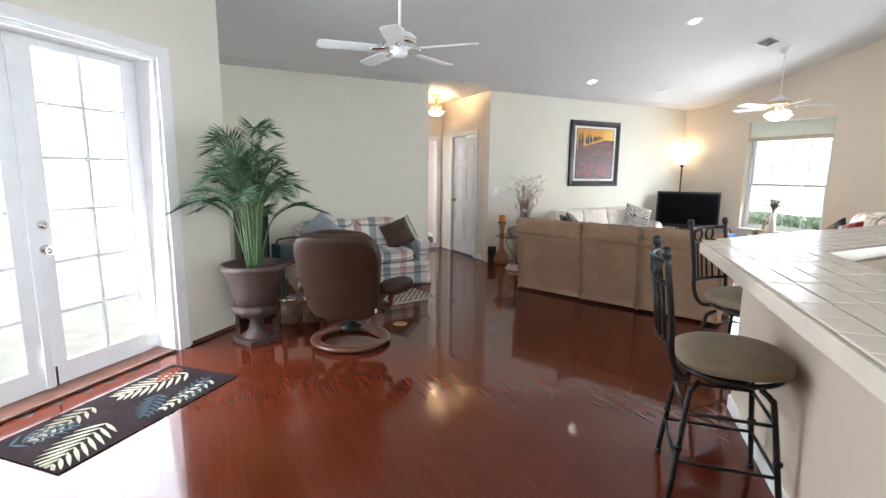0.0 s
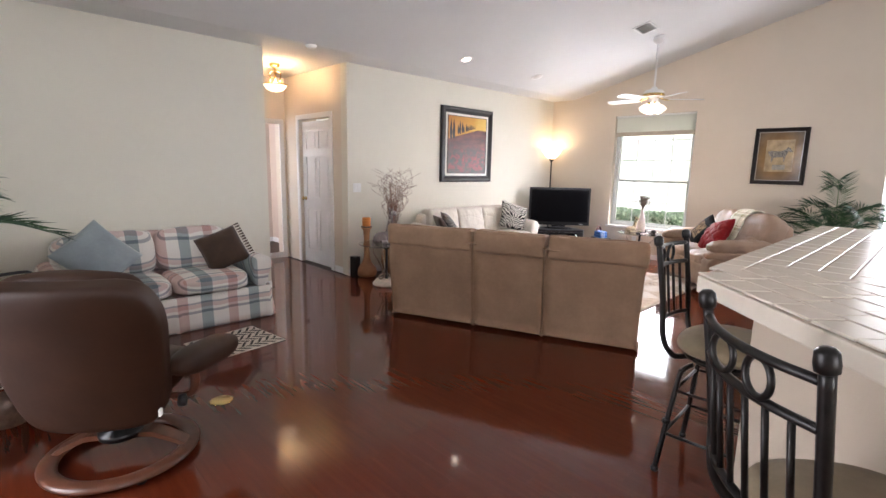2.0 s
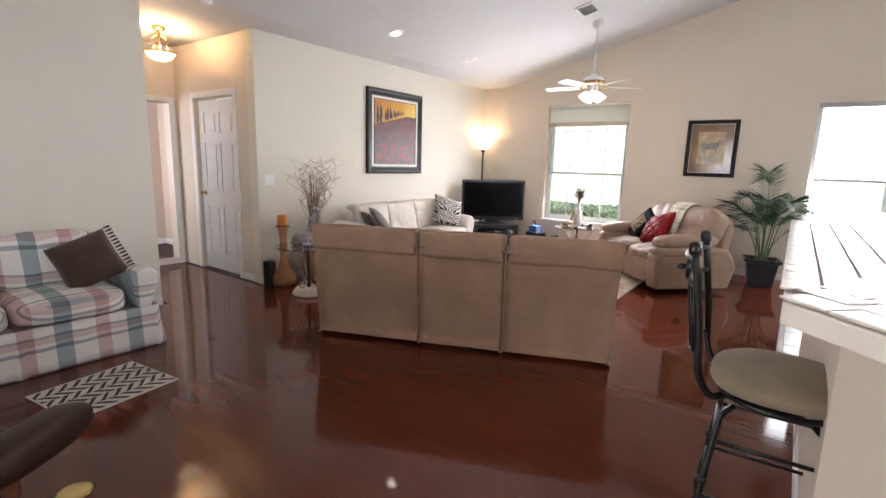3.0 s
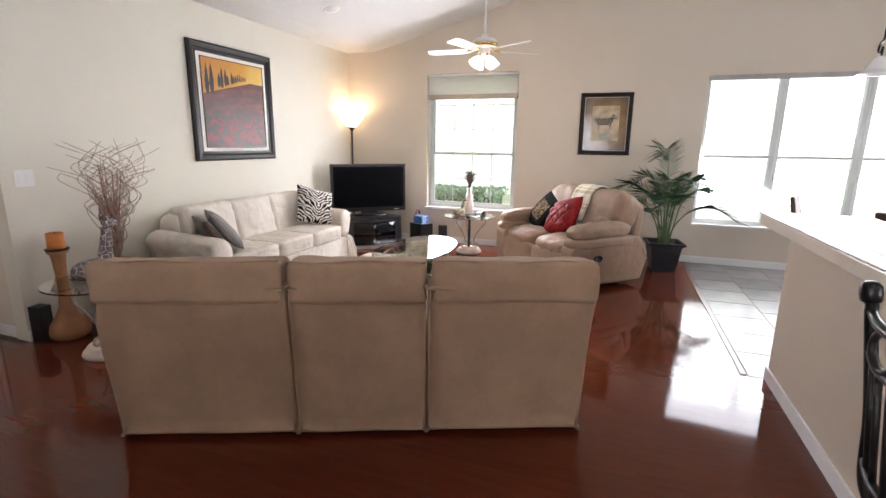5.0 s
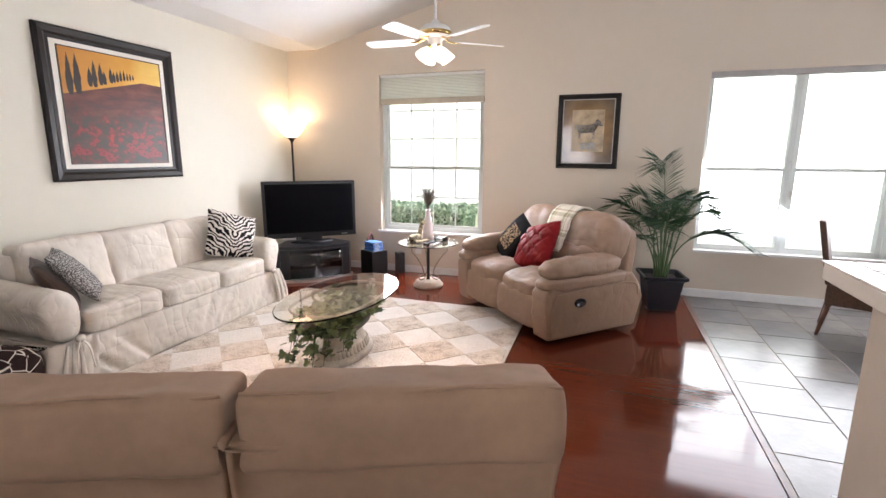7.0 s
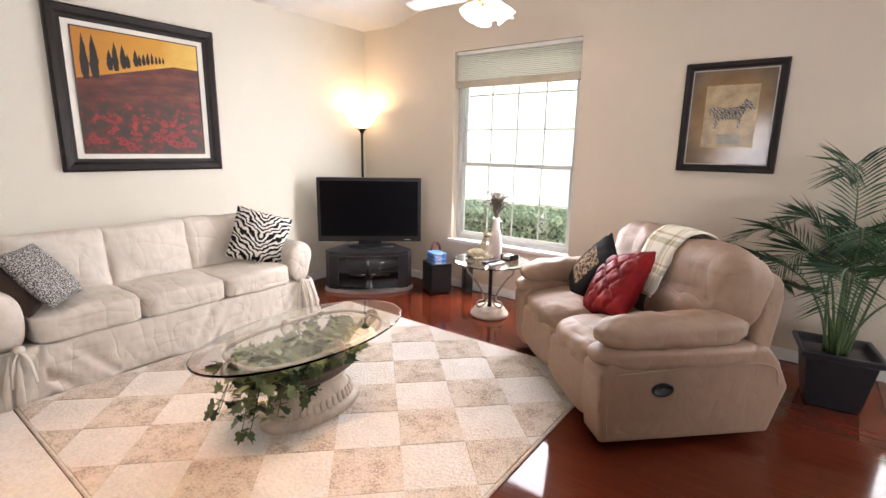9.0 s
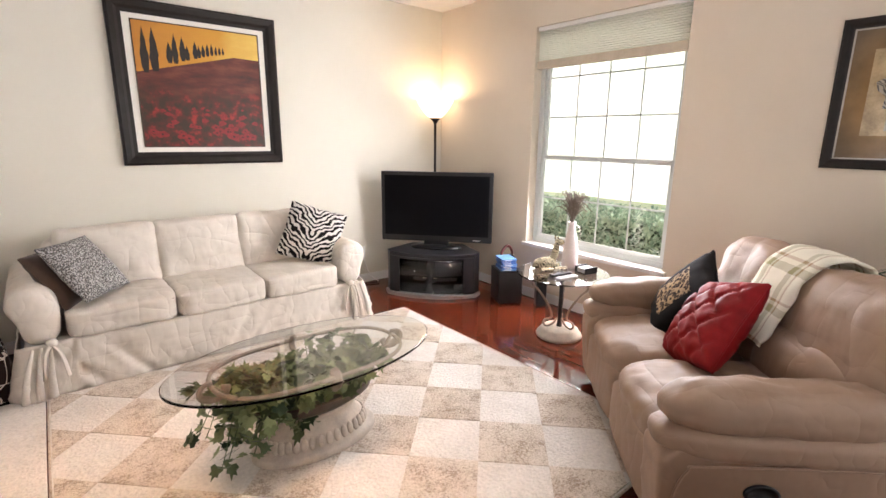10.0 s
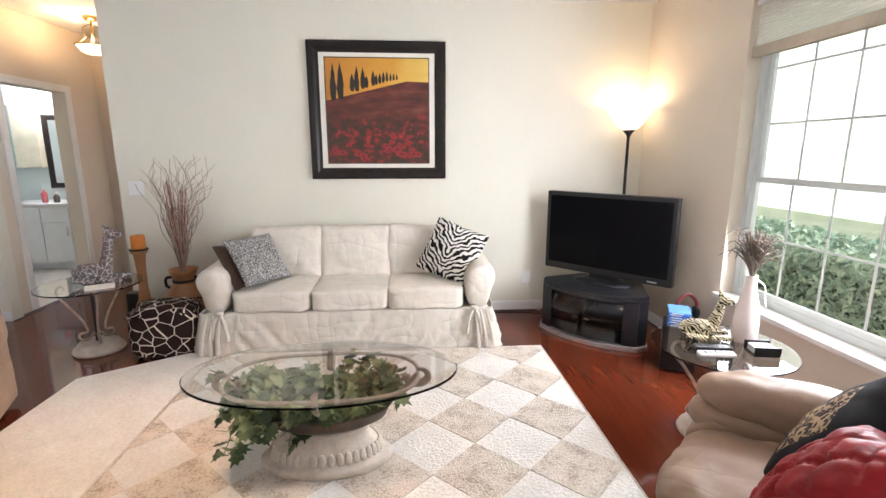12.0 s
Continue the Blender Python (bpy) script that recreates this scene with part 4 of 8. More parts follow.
def slip_sofa():
    base = thing("slipcovered_sofa", pose(6.07, 5.62, 0), "cream cotton slipcovered three seat sofa with tied arms", "sofa")
    # skirt with folds
    bm = bmesh.new()
    cols, rows = 300, 14
    outline = []
    for i in range(cols + 1):
        t = i / cols
        d = t * (2.15 + 2 * 0.76) - 0.76
        if d < 0:
            outline.append((-1.075, -d, -1, 0))
        elif d <= 2.15:
            outline.append((-1.075 + d, 0.0, 0, -1))
        else:
            outline.append((1.075, d - 2.15, 1, 0))
    grid = []
    for j in range(rows + 1):
        z = 0.004 + 0.315 * j / rows
        row = []
        for i, (x, y, nx, ny) in enumerate(outline):
            f = (1 - j / rows)
            u, w_ = i * 0.533, j * 0.5
            # slanting puckers that gather in places and fade where the cloth hangs flat
            loose = max(0.0, min(1.0, 0.55 + 1.3 * noise.noise(Vector((u * 0.035, 0.0, 5)))))
            slant = u * 0.19 + w_ * (0.34 if noise.noise(Vector((u * 0.05, 2.0, 1))) > 0 else -0.30)
            crease = 0.45 - abs(noise.noise(Vector((slant, w_ * 0.10, 14)))) * 2.2
            fold = 0.024 * noise.noise(Vector((u * 0.07, w_ * 0.2, 3))) + loose * (0.034 * crease * abs(crease) * 2 + 0.012 * noise.noise(Vector((slant * 2.1, w_ * 0.1, 8))))
            corner = 0.03 * math.exp(-((abs(x) - 1.075) ** 2 + y * y) / 0.006)
            out = (0.012 + 0.03 * f) + fold * (0.35 + f) + corner * f
            row.append(bm.verts.new((x + nx * out, y + ny * out, z + max(0.0, 0.035 * noise.noise(Vector((u * 0.09, 0, 21)))) * f)))
        grid.append(row)
    for a, b in zip(grid, grid[1:]):
        for i in range(cols):
            bm.faces.new((a[i], a[i + 1], b[i + 1], b[i]))
    skirt = part("skirt", bm, COTTON, base, smooth=True)
    mod = skirt.modifiers.new("thick", "SOLIDIFY")
    mod.thickness = 0.006
    part("seat_frame", box(-1.05, 1.05, 0.03, 0.78, 0.03, 0.31, 0.01), COTTON, base)
    for k in range(3):
        x = -0.565 + 0.565 * k
        c = part("seat_cushion", cushion(0.575, 0.60, 0.165, 9, 0.10, 22, 0.009, 9, k + 1, m=pose(x, 0.27, 0.395, 0, 0, 0.6 * (k - 1))), COTTON, base, smooth=True)
        for z in (0.455, 0.335):
            part("welt", tube([(x - 0.262, -0.012, z), (x - 0.1, -0.022, z + 0.004), (x + 0.1, -0.02, z), (x + 0.262, -0.012, z)], 0.005, 6), COTTON, c)
        part("back_cushion", soft_box(0.585, 0.20, 0.45, 0.05, 0.012, 7, k + 11, 24, 0.03, m=pose(x, 0.60, 0.635, -13, 0, 0)), COTTON, base, smooth=True)
    part("sofa_back", cushion(1.86, 0.2, 0.50, 8, 0, 14, 0.008, 5, 3, m=pose(0, 0.70, 0.56)), COTTON, base, smooth=True)
    for s in (-1, 1):
        # rolled arm: scroll section swept front to back
        bm = bmesh.new()
        prof = [(-0.085, 0.30), (-0.10, 0.44), (-0.10, 0.54), (-0.075, 0.605), (0.0, 0.645), (0.08, 0.635), (0.135, 0.58), (0.13, 0.50), (0.085, 0.45), (0.085, 0.30)]
        rings = []
        for j in range(15):
            y = 0.79 * j / 14
            grow = 1.0 - (0.06 if j in (0, 14) else 0)
            ring = []
            for i, (px, pz) in enumerate(prof):
                w = 0.014 * noise.noise(Vector((i * 0.9 + s * 4, j * 0.6, 2)))
                ring.append(bm.verts.new((s * (0.97 + px * grow + (w if pz > 0.4 else 0)), y - 0.012, 0.30 + (pz - 0.30) * grow * (1 + w) + 0.035 * (j / 14))))
            rings.append(ring)
        for a, b in zip(rings, rings[1:]):
            for i in range(len(prof)):
                k = (i + 1) % len(prof)
                bm.faces.new((a[i], a[k], b[k], b[i]))
        bm.faces.new(rings[0])
        bm.faces.new(rings[-1])
        arm = part("rolled_arm", bm, COTTON, base, smooth=True)
        sub = arm.modifiers.new("soft", "SUBSURF")
        sub.levels = sub.render_levels = 2
        # tie and gathered corner
        knot = cushion(0.055, 0.04, 0.05, 2.5, 0, 4, 0.006, 20, 2, m=pose(s * 0.93, -0.035, 0.325))
        part("tie_knot", knot, COTTON, base, smooth=True)
        for q in (-1, 1):
            pts = curve_points([(s * 0.93, -0.04, 0.325), (s * 0.93 + q * 0.035, -0.055, 0.26), (s * 0.93 + q * 0.055, -0.055, 0.12)], 6)
            part("tie_ribbon", tube(pts, 0.013, 6, flat=0.3), COTTON, base, smooth=True)
        for q in range(3):
            pts = [(s * (0.935 + 0.04 * q), -0.03 - 0.008 * q, 0.31), (s * (0.95 + 0.055 * q), -0.06, 0.15), (s * (0.96 + 0.06 * q), -0.055, 0.01)]
            part("gather_fold", tube(curve_points(pts, 5), 0.02, 8, taper=lambda t: 0.35 + 0.8 * t), COTTON, base, smooth=True)
    return base


def leather_loveseat():
    base = thing("reclining_loveseat", pose(7.215, 3.385, 0, 0, 0, -135) @ Matrix.Diagonal((0.92, 1, 1, 1)), "pale taupe leather reclining loveseat with padded arms", "loveseat")
    W = 1.57
    part("seat_base", cushion(W - 0.36, 0.80, 0.30, 8, 0, 10, 0.004, 6, 2, m=pose(0, 0.44, 0.20)), LEATHER, base, smooth=True)
    for k, x in enumerate((-0.305, 0.305)):
        part("footrest_panel", cushion(0.605, 0.10, 0.27, 6, 0.1, 10, 0.006, 7, k, m=pose(x, 0.03, 0.235)), LEATHER, base, smooth=True)
        part("seat_cushion", cushion(0.62, 0.66, 0.19, 3.8, 0.16, 22, 0.013, 10, k + 3, m=pose(x, 0.31, 0.405, 3)), LEATHER, base, smooth=True)
        part("lumbar_cushion", cushion(0.63, 0.20, 0.26, 3, 0.15, 14, 0.010, 7, k + 6, m=pose(x, 0.66, 0.56, -16)), LEATHER, base, smooth=True)
        part("back_cushion", cushion(0.70, 0.27, 0.42, 3.4, 0.14, 22, 0.014, 7, k + 8, m=pose(x * 1.16, 0.78, 0.745, -16)), LEATHER, base, smooth=True)
        part("back_shell", cushion(0.70, 0.12, 0.82, 7, 0, 10, 0.004, 5, k + 1, m=pose(x * 1.16, 0.865, 0.46, -9)), LEATHER, base, smooth=True)
    for s in (-1, 1):
        xa = s * (W / 2 - 0.12)
        outline = [(0.00, 0.05), (0.92, 0.05), (1.0, 0.30), (0.93, 0.44), (0.86, 0.52), (0.05, 0.50), (-0.03, 0.42), (-0.02, 0.25)]
        bm = bmesh.new()
        for side in (-1, 1):
            bm.faces.new([bm.verts.new((xa + side * 0.105, y, z)) for y, z in outline])
        bm.verts.ensure_lookup_table()
        k = len(outline)
        for i in range(k):
            j = (i + 1) % k
            bm.faces.new((bm.verts[i], bm.verts[j], bm.verts[k + j], bm.verts[k + i]))
        bmesh.ops.bevel(bm, geom=bm.edges[:], offset=0.035, segments=4, profile=0.6, affect="EDGES")
        panel = part("arm_panel", bm, LEATHER, base, smooth=True)
        part("arm_pad", cushion(0.24, 0.80, 0.165, 2.8, 0.12, 22, 0.012, 10, s + 12, m=pose(xa, 0.38, 0.592, 1.0)), LEATHER, base, smooth=True)
        part("arm_roll", cushion(0.24, 0.88, 0.12, 3.4, 0, 12, 0.008, 7, s + 15, m=pose(xa + s * 0.008, 0.40, 0.485)), LEATHER, base, smooth=True)
        seam = [(xa + s * 0.113, y, z) for y, z in ((0.03, 0.07), (0.02, 0.28), (0.06, 0.40), (0.14, 0.42), (0.82, 0.44), (0.93, 0.32))]
        part("seam", tube(curve_points(seam, 5), 0.005, 6), LEATHER, panel)
        if s == 1:
            cup = lathe([(0.0, -0.01), (0.040, -0.01), (0.046, 0.002), (0.046, 0.01), (0.036, 0.012), (0.034, 0.002), (0.0, 0.002)], 24, m=pose(xa + 0.108, 0.30, 0.33, 0, 90) @ Matrix.Diagonal((0.78, 1.25, 1, 1)))
            handle = part("recline_handle_cup", cup, BLACK, panel, "black recessed recliner handle", smooth=True)
    return base


def plaid_loveseat():
    base = thing("plaid_loveseat", pose(1.72, 5.50, 0), "cream loveseat in rose and slate plaid with rolled arms", "loveseat")
    bm = bmesh.new()
    cols = 90
    grid = []
    for j in range(6):
        z = 0.005 + 0.30 * j / 5
        row = []
        for i in range(cols + 1):
            d = i / cols * (1.66 + 1.5) - 0.75
            x, y, nx, ny = (-0.83, -d, -1, 0) if d < 0 else ((-0.83 + d, 0, 0, -1) if d <= 1.66 else (0.83, d - 1.66, 1, 0))
            out = 0.01 + 0.02 * (1 - j / 5) + 0.006 * noise.noise(Vector((i * 0.3, j * 0.3, 5))) + (0.012 if min(abs(abs(x) - 0.83) + abs(y), abs(x)) < 0.03 else 0) * (1 - j / 5)
            row.append(bm.verts.new((x + nx * out, y + ny * out, z)))
        grid.append(row)
    for a, b in zip(grid, grid[1:]):
        for i in range(cols):
            bm.faces.new((a[i], a[i + 1], b[i + 1], b[i]))
    skirt = part("skirt", bm, PLAID, base, smooth=True)
    skirt.modifiers.new("thick", "SOLIDIFY").thickness = 0.006
    part("seat_frame", box(-0.80, 0.80, 0.02, 0.86, 0.03, 0.30, 0.01), PLAID, base)
    part("sofa_back", cushion(1.5, 0.22, 0.52, 7, 0, 10, 0.004, m=pose(0, 0.80, 0.54)), PLAID, base, smooth=True)
    for k, x in enumerate((-0.325, 0.325)):
        part("seat_cushion", cushion(0.645, 0.64, 0.16, 5, 0.14, 12, 0.006, 6, k, m=pose(x, 0.28, 0.385)), PLAID, base, smooth=True)
        part("back_cushion", cushion(0.65, 0.22, 0.42, 4.5, 0.0, 12, 0.01, 6, k + 4, m=pose(x, 0.64, 0.625, -14)), PLAID, base, smooth=True)
    for s in (-1, 1):
        bm = bmesh.new()
        prof = [(-0.08, 0.28), (-0.085, 0.50), (-0.06, 0.57), (0.0, 0.60), (0.07, 0.59), (0.115, 0.54), (0.11, 0.47), (0.06, 0.43), (0.06, 0.28)]
        rings = [[bm.verts.new((s * (0.75 + px), y, pz)) for px, pz in prof] for y in (-0.01, 0.01, 0.4, 0.8, 0.86)]
        for a, b in zip(rings, rings[1:]):
            for i in range(len(prof)):
                j = (i + 1) % len(prof)
                bm.faces.new((a[i], a[j], b[j], b[i]))
        bm.faces.new(rings[0])
        bm.faces.new(rings[-1])
        arm = part("rolled_arm", bm, PLAID, base, smooth=True)
        sub = arm.modifiers.new("soft", "SUBSURF")
        sub.levels = sub.render_levels = 2
    return base


def recliner():
    base = thing("leather_recliner", pose(1.00, 3.76, 0, 0, 0, 148), "brown leather swivel recliner on a wooden ring base", "armchair")
    # local -y is the way it faces
    ring = tube([(0.30 * math.cos(g), 0.30 * math.sin(g), 0.0) for g in [2 * math.pi * i / 56 for i in range(56)]], 0.042, 10, closed=True)
    bmesh.ops.scale(ring, vec=(1, 1, 0.5), verts=ring.verts)
    bmesh.ops.translate(ring, vec=(0, 0, 0.033), verts=ring.verts)
    ring_base = part("ring_base", ring, WALNUT, base, "polished dark wooden ring", smooth=True)
    for k in range(4):
        g = math.pi / 2 * k + 0.6
        part("glide", lathe([(0.0, 0), (0.02, 0), (0.02, 0.013), (0.0, 0.013)], 12, m=pose(0.30 * math.cos(g), 0.30 * math.sin(g), 0)), BLACK, ring_base)
    # one broad bent strap bridges the ring and carries the hub
    bm = bmesh.new()
    rows = []
    for i in range(25):
        q = -1 + i / 12
        x, rise = 0.30 * q, 0.052 + 0.085 * max(0.0, min(1.0, (1 - abs(q)) * 1.9)) ** 0.8
        wide = 0.050 - 0.012 * abs(q)
        rows.append([bm.verts.new((x, y, z)) for y, z in ((-wide, rise), (wide, rise), (wide, rise - 0.026), (-wide, rise - 0.026))])
    for a, b in zip(rows, rows[1:]):
        for k in range(4):
            bm.faces.new((a[k], a[(k + 1) % 4], b[(k + 1) % 4], b[k]))
    bm.faces.new(rows[0])
    bm.faces.new(rows[-1])
    part("base_strap", bm, WALNUT, base)
    part("hub", lathe([(0.0, 0.12), (0.10, 0.12), (0.10, 0.15), (0.045, 0.17), (0.045, 0.28), (0.14, 0.29), (0.14, 0.305), (0.0, 0.305)], 24), BLACK, base, smooth=True)
    part("seat_cushion", cushion(0.56, 0.58, 0.17, 3.6, 0.1, 14, 0.008, 6, 2, m=pose(0, -0.08, 0.40, 5)), BROWN_LEATHER, base, smooth=True)
    back = cushion(0.67, 0.15, 0.76, 6.0, 0, 16, 0.006, 4, 6)
    for v in back.verts:
        t = (v.co.z + 0.4) / 0.8
        v.co.x *= 0.84 + 0.16 * min(1, t * 1.5) - 0.06 * max(0, t - 0.75) / 0.25
        v.co.y += 0.05 * (v.co.x / 0.33) ** 2 * -1 + 0.09 * t * t
    back.transform(pose(0, 0.28, 0.635, -14))
    b = part("backrest", back, BROWN_LEATHER, base, smooth=True)
    part("head_pillow", cushion(0.56, 0.14, 0.26, 3.4, 0.1, 10, 0.008, 6, 3, m=pose(0, 0.29, 0.87, -14)), BROWN_LEATHER, base, smooth=True)
    part("label_tag", box(-0.305, -0.295, 0.31, 0.335, 0.36, 0.39, 0.001), PLASTIC_WHITE, b, "small white sewn tag")
    for s in (-1, 1):
        part("armrest", cushion(0.15, 0.52, 0.13, 2.8, 0.1, 12, 0.006, 6, s, m=pose(s * 0.40, -0.04, 0.50, 6, 0, s * 16)), BROWN_LEATHER, base, smooth=True)
        part("arm_support", tube(curve_points([(s * 0.20, 0.0, 0.30), (s * 0.34, 0.02, 0.32), (s * 0.36, 0.02, 0.45)], 6), 0.025, 8, flat=0.6), WALNUT, base, smooth=True)
    part("recline_knob", lathe([(0.0, 0), (0.03, 0), (0.03, 0.03), (0.0, 0.035)], 16, m=pose(-0.29, 0.06, 0.30, 0, -90)), BLACK, base, smooth=True)
    return base


taupe_sofa()
slip_sofa()
leather_loveseat()
plaid_loveseat()
recliner()
pillow("leopard_pillow", 0.40, pose(5.355, 5.87, 0.665, 0, 0, -38) @ pose(0, 0, 0, 0, 52, 0), LEOPARD_GREY, "grey leopard print square pillow on the cream sofa", 0.12, seed=3)
pillow("black_pillow", 0.38, pose(5.24, 5.90, 0.62, 0, 0, -30) @ pose(0, 0, 0, 0, 58, 0), BROWN_VELVET, "dark velvet pillow behind the leopard print pillow", 0.12, seed=9)
pillow("zebra_pillow", 0.46, pose(6.86, 5.93, 0.685, 64, 0, -22) @ pose(0, 0, 0, 0, 0, -19), ZEBRA, "black and white zebra print pillow on the cream sofa", 0.17, seed=4)
pillow("red_pillow", 0.44, pose(7.485, 3.10, 0.655, 56, 0, -140) @ pose(0, 0, 0, 0, 0, 20), RED_SATIN, "crimson tufted satin pillow on the leather loveseat", 0.2, 0.012, seed=5, tuft=0.03)
pillow("dark_leopard_pillow", 0.44, pose(7.75, 3.34, 0.655, 56, 0, -140) @ pose(0, 0, 0, 0, 0, -22), LEOPARD_TAN, "dark leopard print pillow with black border", 0.16, seed=6)
pillow("grey_pillow", 0.46, pose(1.25, 5.84, 0.68, 60, 0, 8) @ pose(0, 0, 0, 0, 0, 38), BLUE_GREY, "blue grey velvet pillow standing on one corner", 0.17, seed=7)
brown_pillow = pillow("fringed_pillow", 0.38, pose(2.23, 5.82, 0.64, 58, 0, -22) @ pose(0, 0, 0, 0, 0, 24), BROWN_VELVET, "dark brown velvet pillow with a tasselled edge", 0.14, seed=8)
for i in range(14):
    y = -0.19 + 0.38 * i / 13
    part("tassel", lathe([(0.002, 0), (0.006, 0.004), (0.007, 0.02), (0.009, 0.045), (0.0, 0.046)], 6, m=pose(0.195, y, 0, 0, 90)), BROWN_VELVET, brown_pillow)

# throw over the loveseat's back
def throw_cloth():
    m, n, l, p = mat("green_and_cream_plaid_wool")
    sep = n.new("ShaderNodeSeparateXYZ")
    l.new(coords(n, l), sep.inputs[0])
    st = [(0.0, (0.74, 0.70, 0.58)), (0.34, (0.30, 0.27, 0.14)), (0.52, (0.70, 0.66, 0.52)), (0.62, (0.36, 0.22, 0.13)), (0.68, (0.74, 0.70, 0.58))]
    a = ramp(n, l, calc(n, l, "FRACT", calc(n, l, "DIVIDE", sep.outputs[0], 0.17)), st, "CONSTANT")
    b = ramp(n, l, calc(n, l, "FRACT", calc(n, l, "DIVIDE", sep.outputs[2], 0.17)), st, "CONSTANT")
    l.new(mix(n, l, 0.5, a, b), p.inputs["Base Color"])
    p.inputs["Roughness"].default_value = 0.95
    bump(n, l, p, noise_tex(n, l, coords(n, l), 220, 2), 0.3, 0.003)
    return m


base = thing("throw_blanket", pose(7.235, 3.405, 0, 0, 0, -135), "green and cream plaid throw over the loveseat back", "blanket")
bm = bmesh.new()
line = curve_points([(0.555, 0.60, 0), (0.585, 0.66, 0), (0.64, 0.785, 0), (0.69, 0.90, 0), (0.80, 0.985, 0), (0.93, 0.965, 0), (0.985, 0.86, 0), (1.0, 0.60, 0)], 5)
rows = []
for i in range(9):
    x = -0.13 + 0.30 * i / 8
    rows.append([bm.verts.new((x + 0.01 * noise.noise(Vector((i, k * 0.4, 0))), q.x - 0.012 + 0.012 * noise.noise(Vector((i * 0.7, k * 0.3, 4))), q.y + 0.012 + 0.010 * noise.noise(Vector((i * 0.8, k * 0.3, 9))))) for k, q in enumerate(line)])
for a, b in zip(rows, rows[1:]):
    for k in range(len(a) - 1):
        bm.faces.new((a[k], a[k + 1], b[k + 1], b[k]))
cloth = part("woven_cloth", bm, throw_cloth(), base, smooth=True)
cloth.modifiers.new("thick", "SOLIDIFY").thickness = 0.012

# ---- breakfast bar ----
ZB = 1.065
bar = thing("breakfast_bar", pose(0, 0, 0), "white breakfast bar with a cream tiled counter top", "bar counter")
# outer edge: along +x from the bend, and diagonally back from it
BEND, END, BY = (2.62, 1.72), (5.38, 1.72), 1.16
DL = 2.9
dg = 0.70711


def off(p, a, b):
    """Point p moved a along the diagonal leg and b square to it, towards the kitchen."""
    return (p[0] - a * dg + b * dg, p[1] - a * dg - b * dg)


inner_bend = (BEND[0] + 0.55 * math.tan(radians(22.5)), BEND[1] - 0.55)
outline = [END, BEND, off(BEND, DL, 0), off(BEND, DL, 0.55), inner_bend, (5.38, 1.17)]
part("counter_slab", prism(outline, ZB - 0.075, ZB - 0.012, 0.006), CERAMIC, bar)
part("counter_bed", prism([(5.36, 1.70), (BEND[0] + 0.01, BEND[1] - 0.02), off(BEND, DL - 0.02, 0.02), off(BEND, DL - 0.02, 0.53), inner_bend, (5.36, 1.19)], ZB - 0.0125, ZB - 0.003), GROUT, bar)
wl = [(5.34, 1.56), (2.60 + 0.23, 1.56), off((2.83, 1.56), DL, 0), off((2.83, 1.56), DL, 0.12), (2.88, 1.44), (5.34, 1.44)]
# Cream paint darkened to tan, so the shade below the counter is in its colour.
part("knee_wall", prism(wl, 0, ZB - 0.075), wall_paint("shaded_cream_bar_paint", (0.52, 0.44, 0.345)), bar, "cream painted knee wall")
bm = prism([(5.352, 1.574), (2.825, 1.574), off((2.825, 1.574), DL, 0), off((2.83, 1.56), DL, 0.001), (2.831, 1.561), (5.341, 1.561), (5.341, 1.44), (5.352, 1.44)], 0.001, 0.085)
part("baseboard", bm, TRIM, bar)
part("corbel_trim", prism([(5.36, 1.60), (2.80, 1.60), off((2.80, 1.60), DL, 0), off((2.83, 1.56), DL, 0.001), (2.831, 1.561), (5.341, 1.561), (5.341, 1.44), (5.36, 1.44)], ZB - 0.125, ZB - 0.076, 0.006), TRIM, bar)
# tiles: rows of 6 by 11 cm, one border row along the edge
tile_meshes = {}


def tile_at(cx, cy, w, d, ang, z=ZB, mat_=None):
    key = (round(w, 3), round(d, 3), mat_.name if mat_ else "")
    if key not in tile_meshes:
        tb = box(-w / 2, w / 2, -d / 2, d / 2, -0.009, 0.0, 0.0025, 1)
        me = bpy.data.meshes.new("tile")
        tb.to_mesh(me)
        tb.free()
        me.materials.append(mat_ or CERAMIC)
        tile_meshes[key] = me
    ob = new("tile", tile_meshes[key])
    ob.matrix_basis = Matrix.Translation((cx, cy, z + 0.0012 * math.sin(cx * 91 + cy * 57))) @ Matrix.Rotation(ang, 4, "Z")
    ob.parent = bar
    return ob


tw, td, gp = 0.146, 0.103, 0.007
for r in range(5):
    y = BEND[1] + 0.012 - td / 2 - r * (td + gp)
    x_start = BEND[0] + (BEND[1] + 0.01 - y + td / 2) * math.tan(radians(22.5)) + 0.01
    count = int((5.375 - x_start) / (tw + gp))
    for i in range(count):
        tile_at(5.375 - tw / 2 - i * (tw + gp), y, tw, td, 0)
    s = 0.012 + td / 2 + r * (td + gp)
    a0 = -(s + td / 2) * math.tan(radians(22.5)) + 0.02
    for i in range(17):
        a = a0 + tw / 2 + i * (tw + gp)
        p = off(BEND, a, s)
        tile_at(p[0], p[1], tw, td, radians(45))
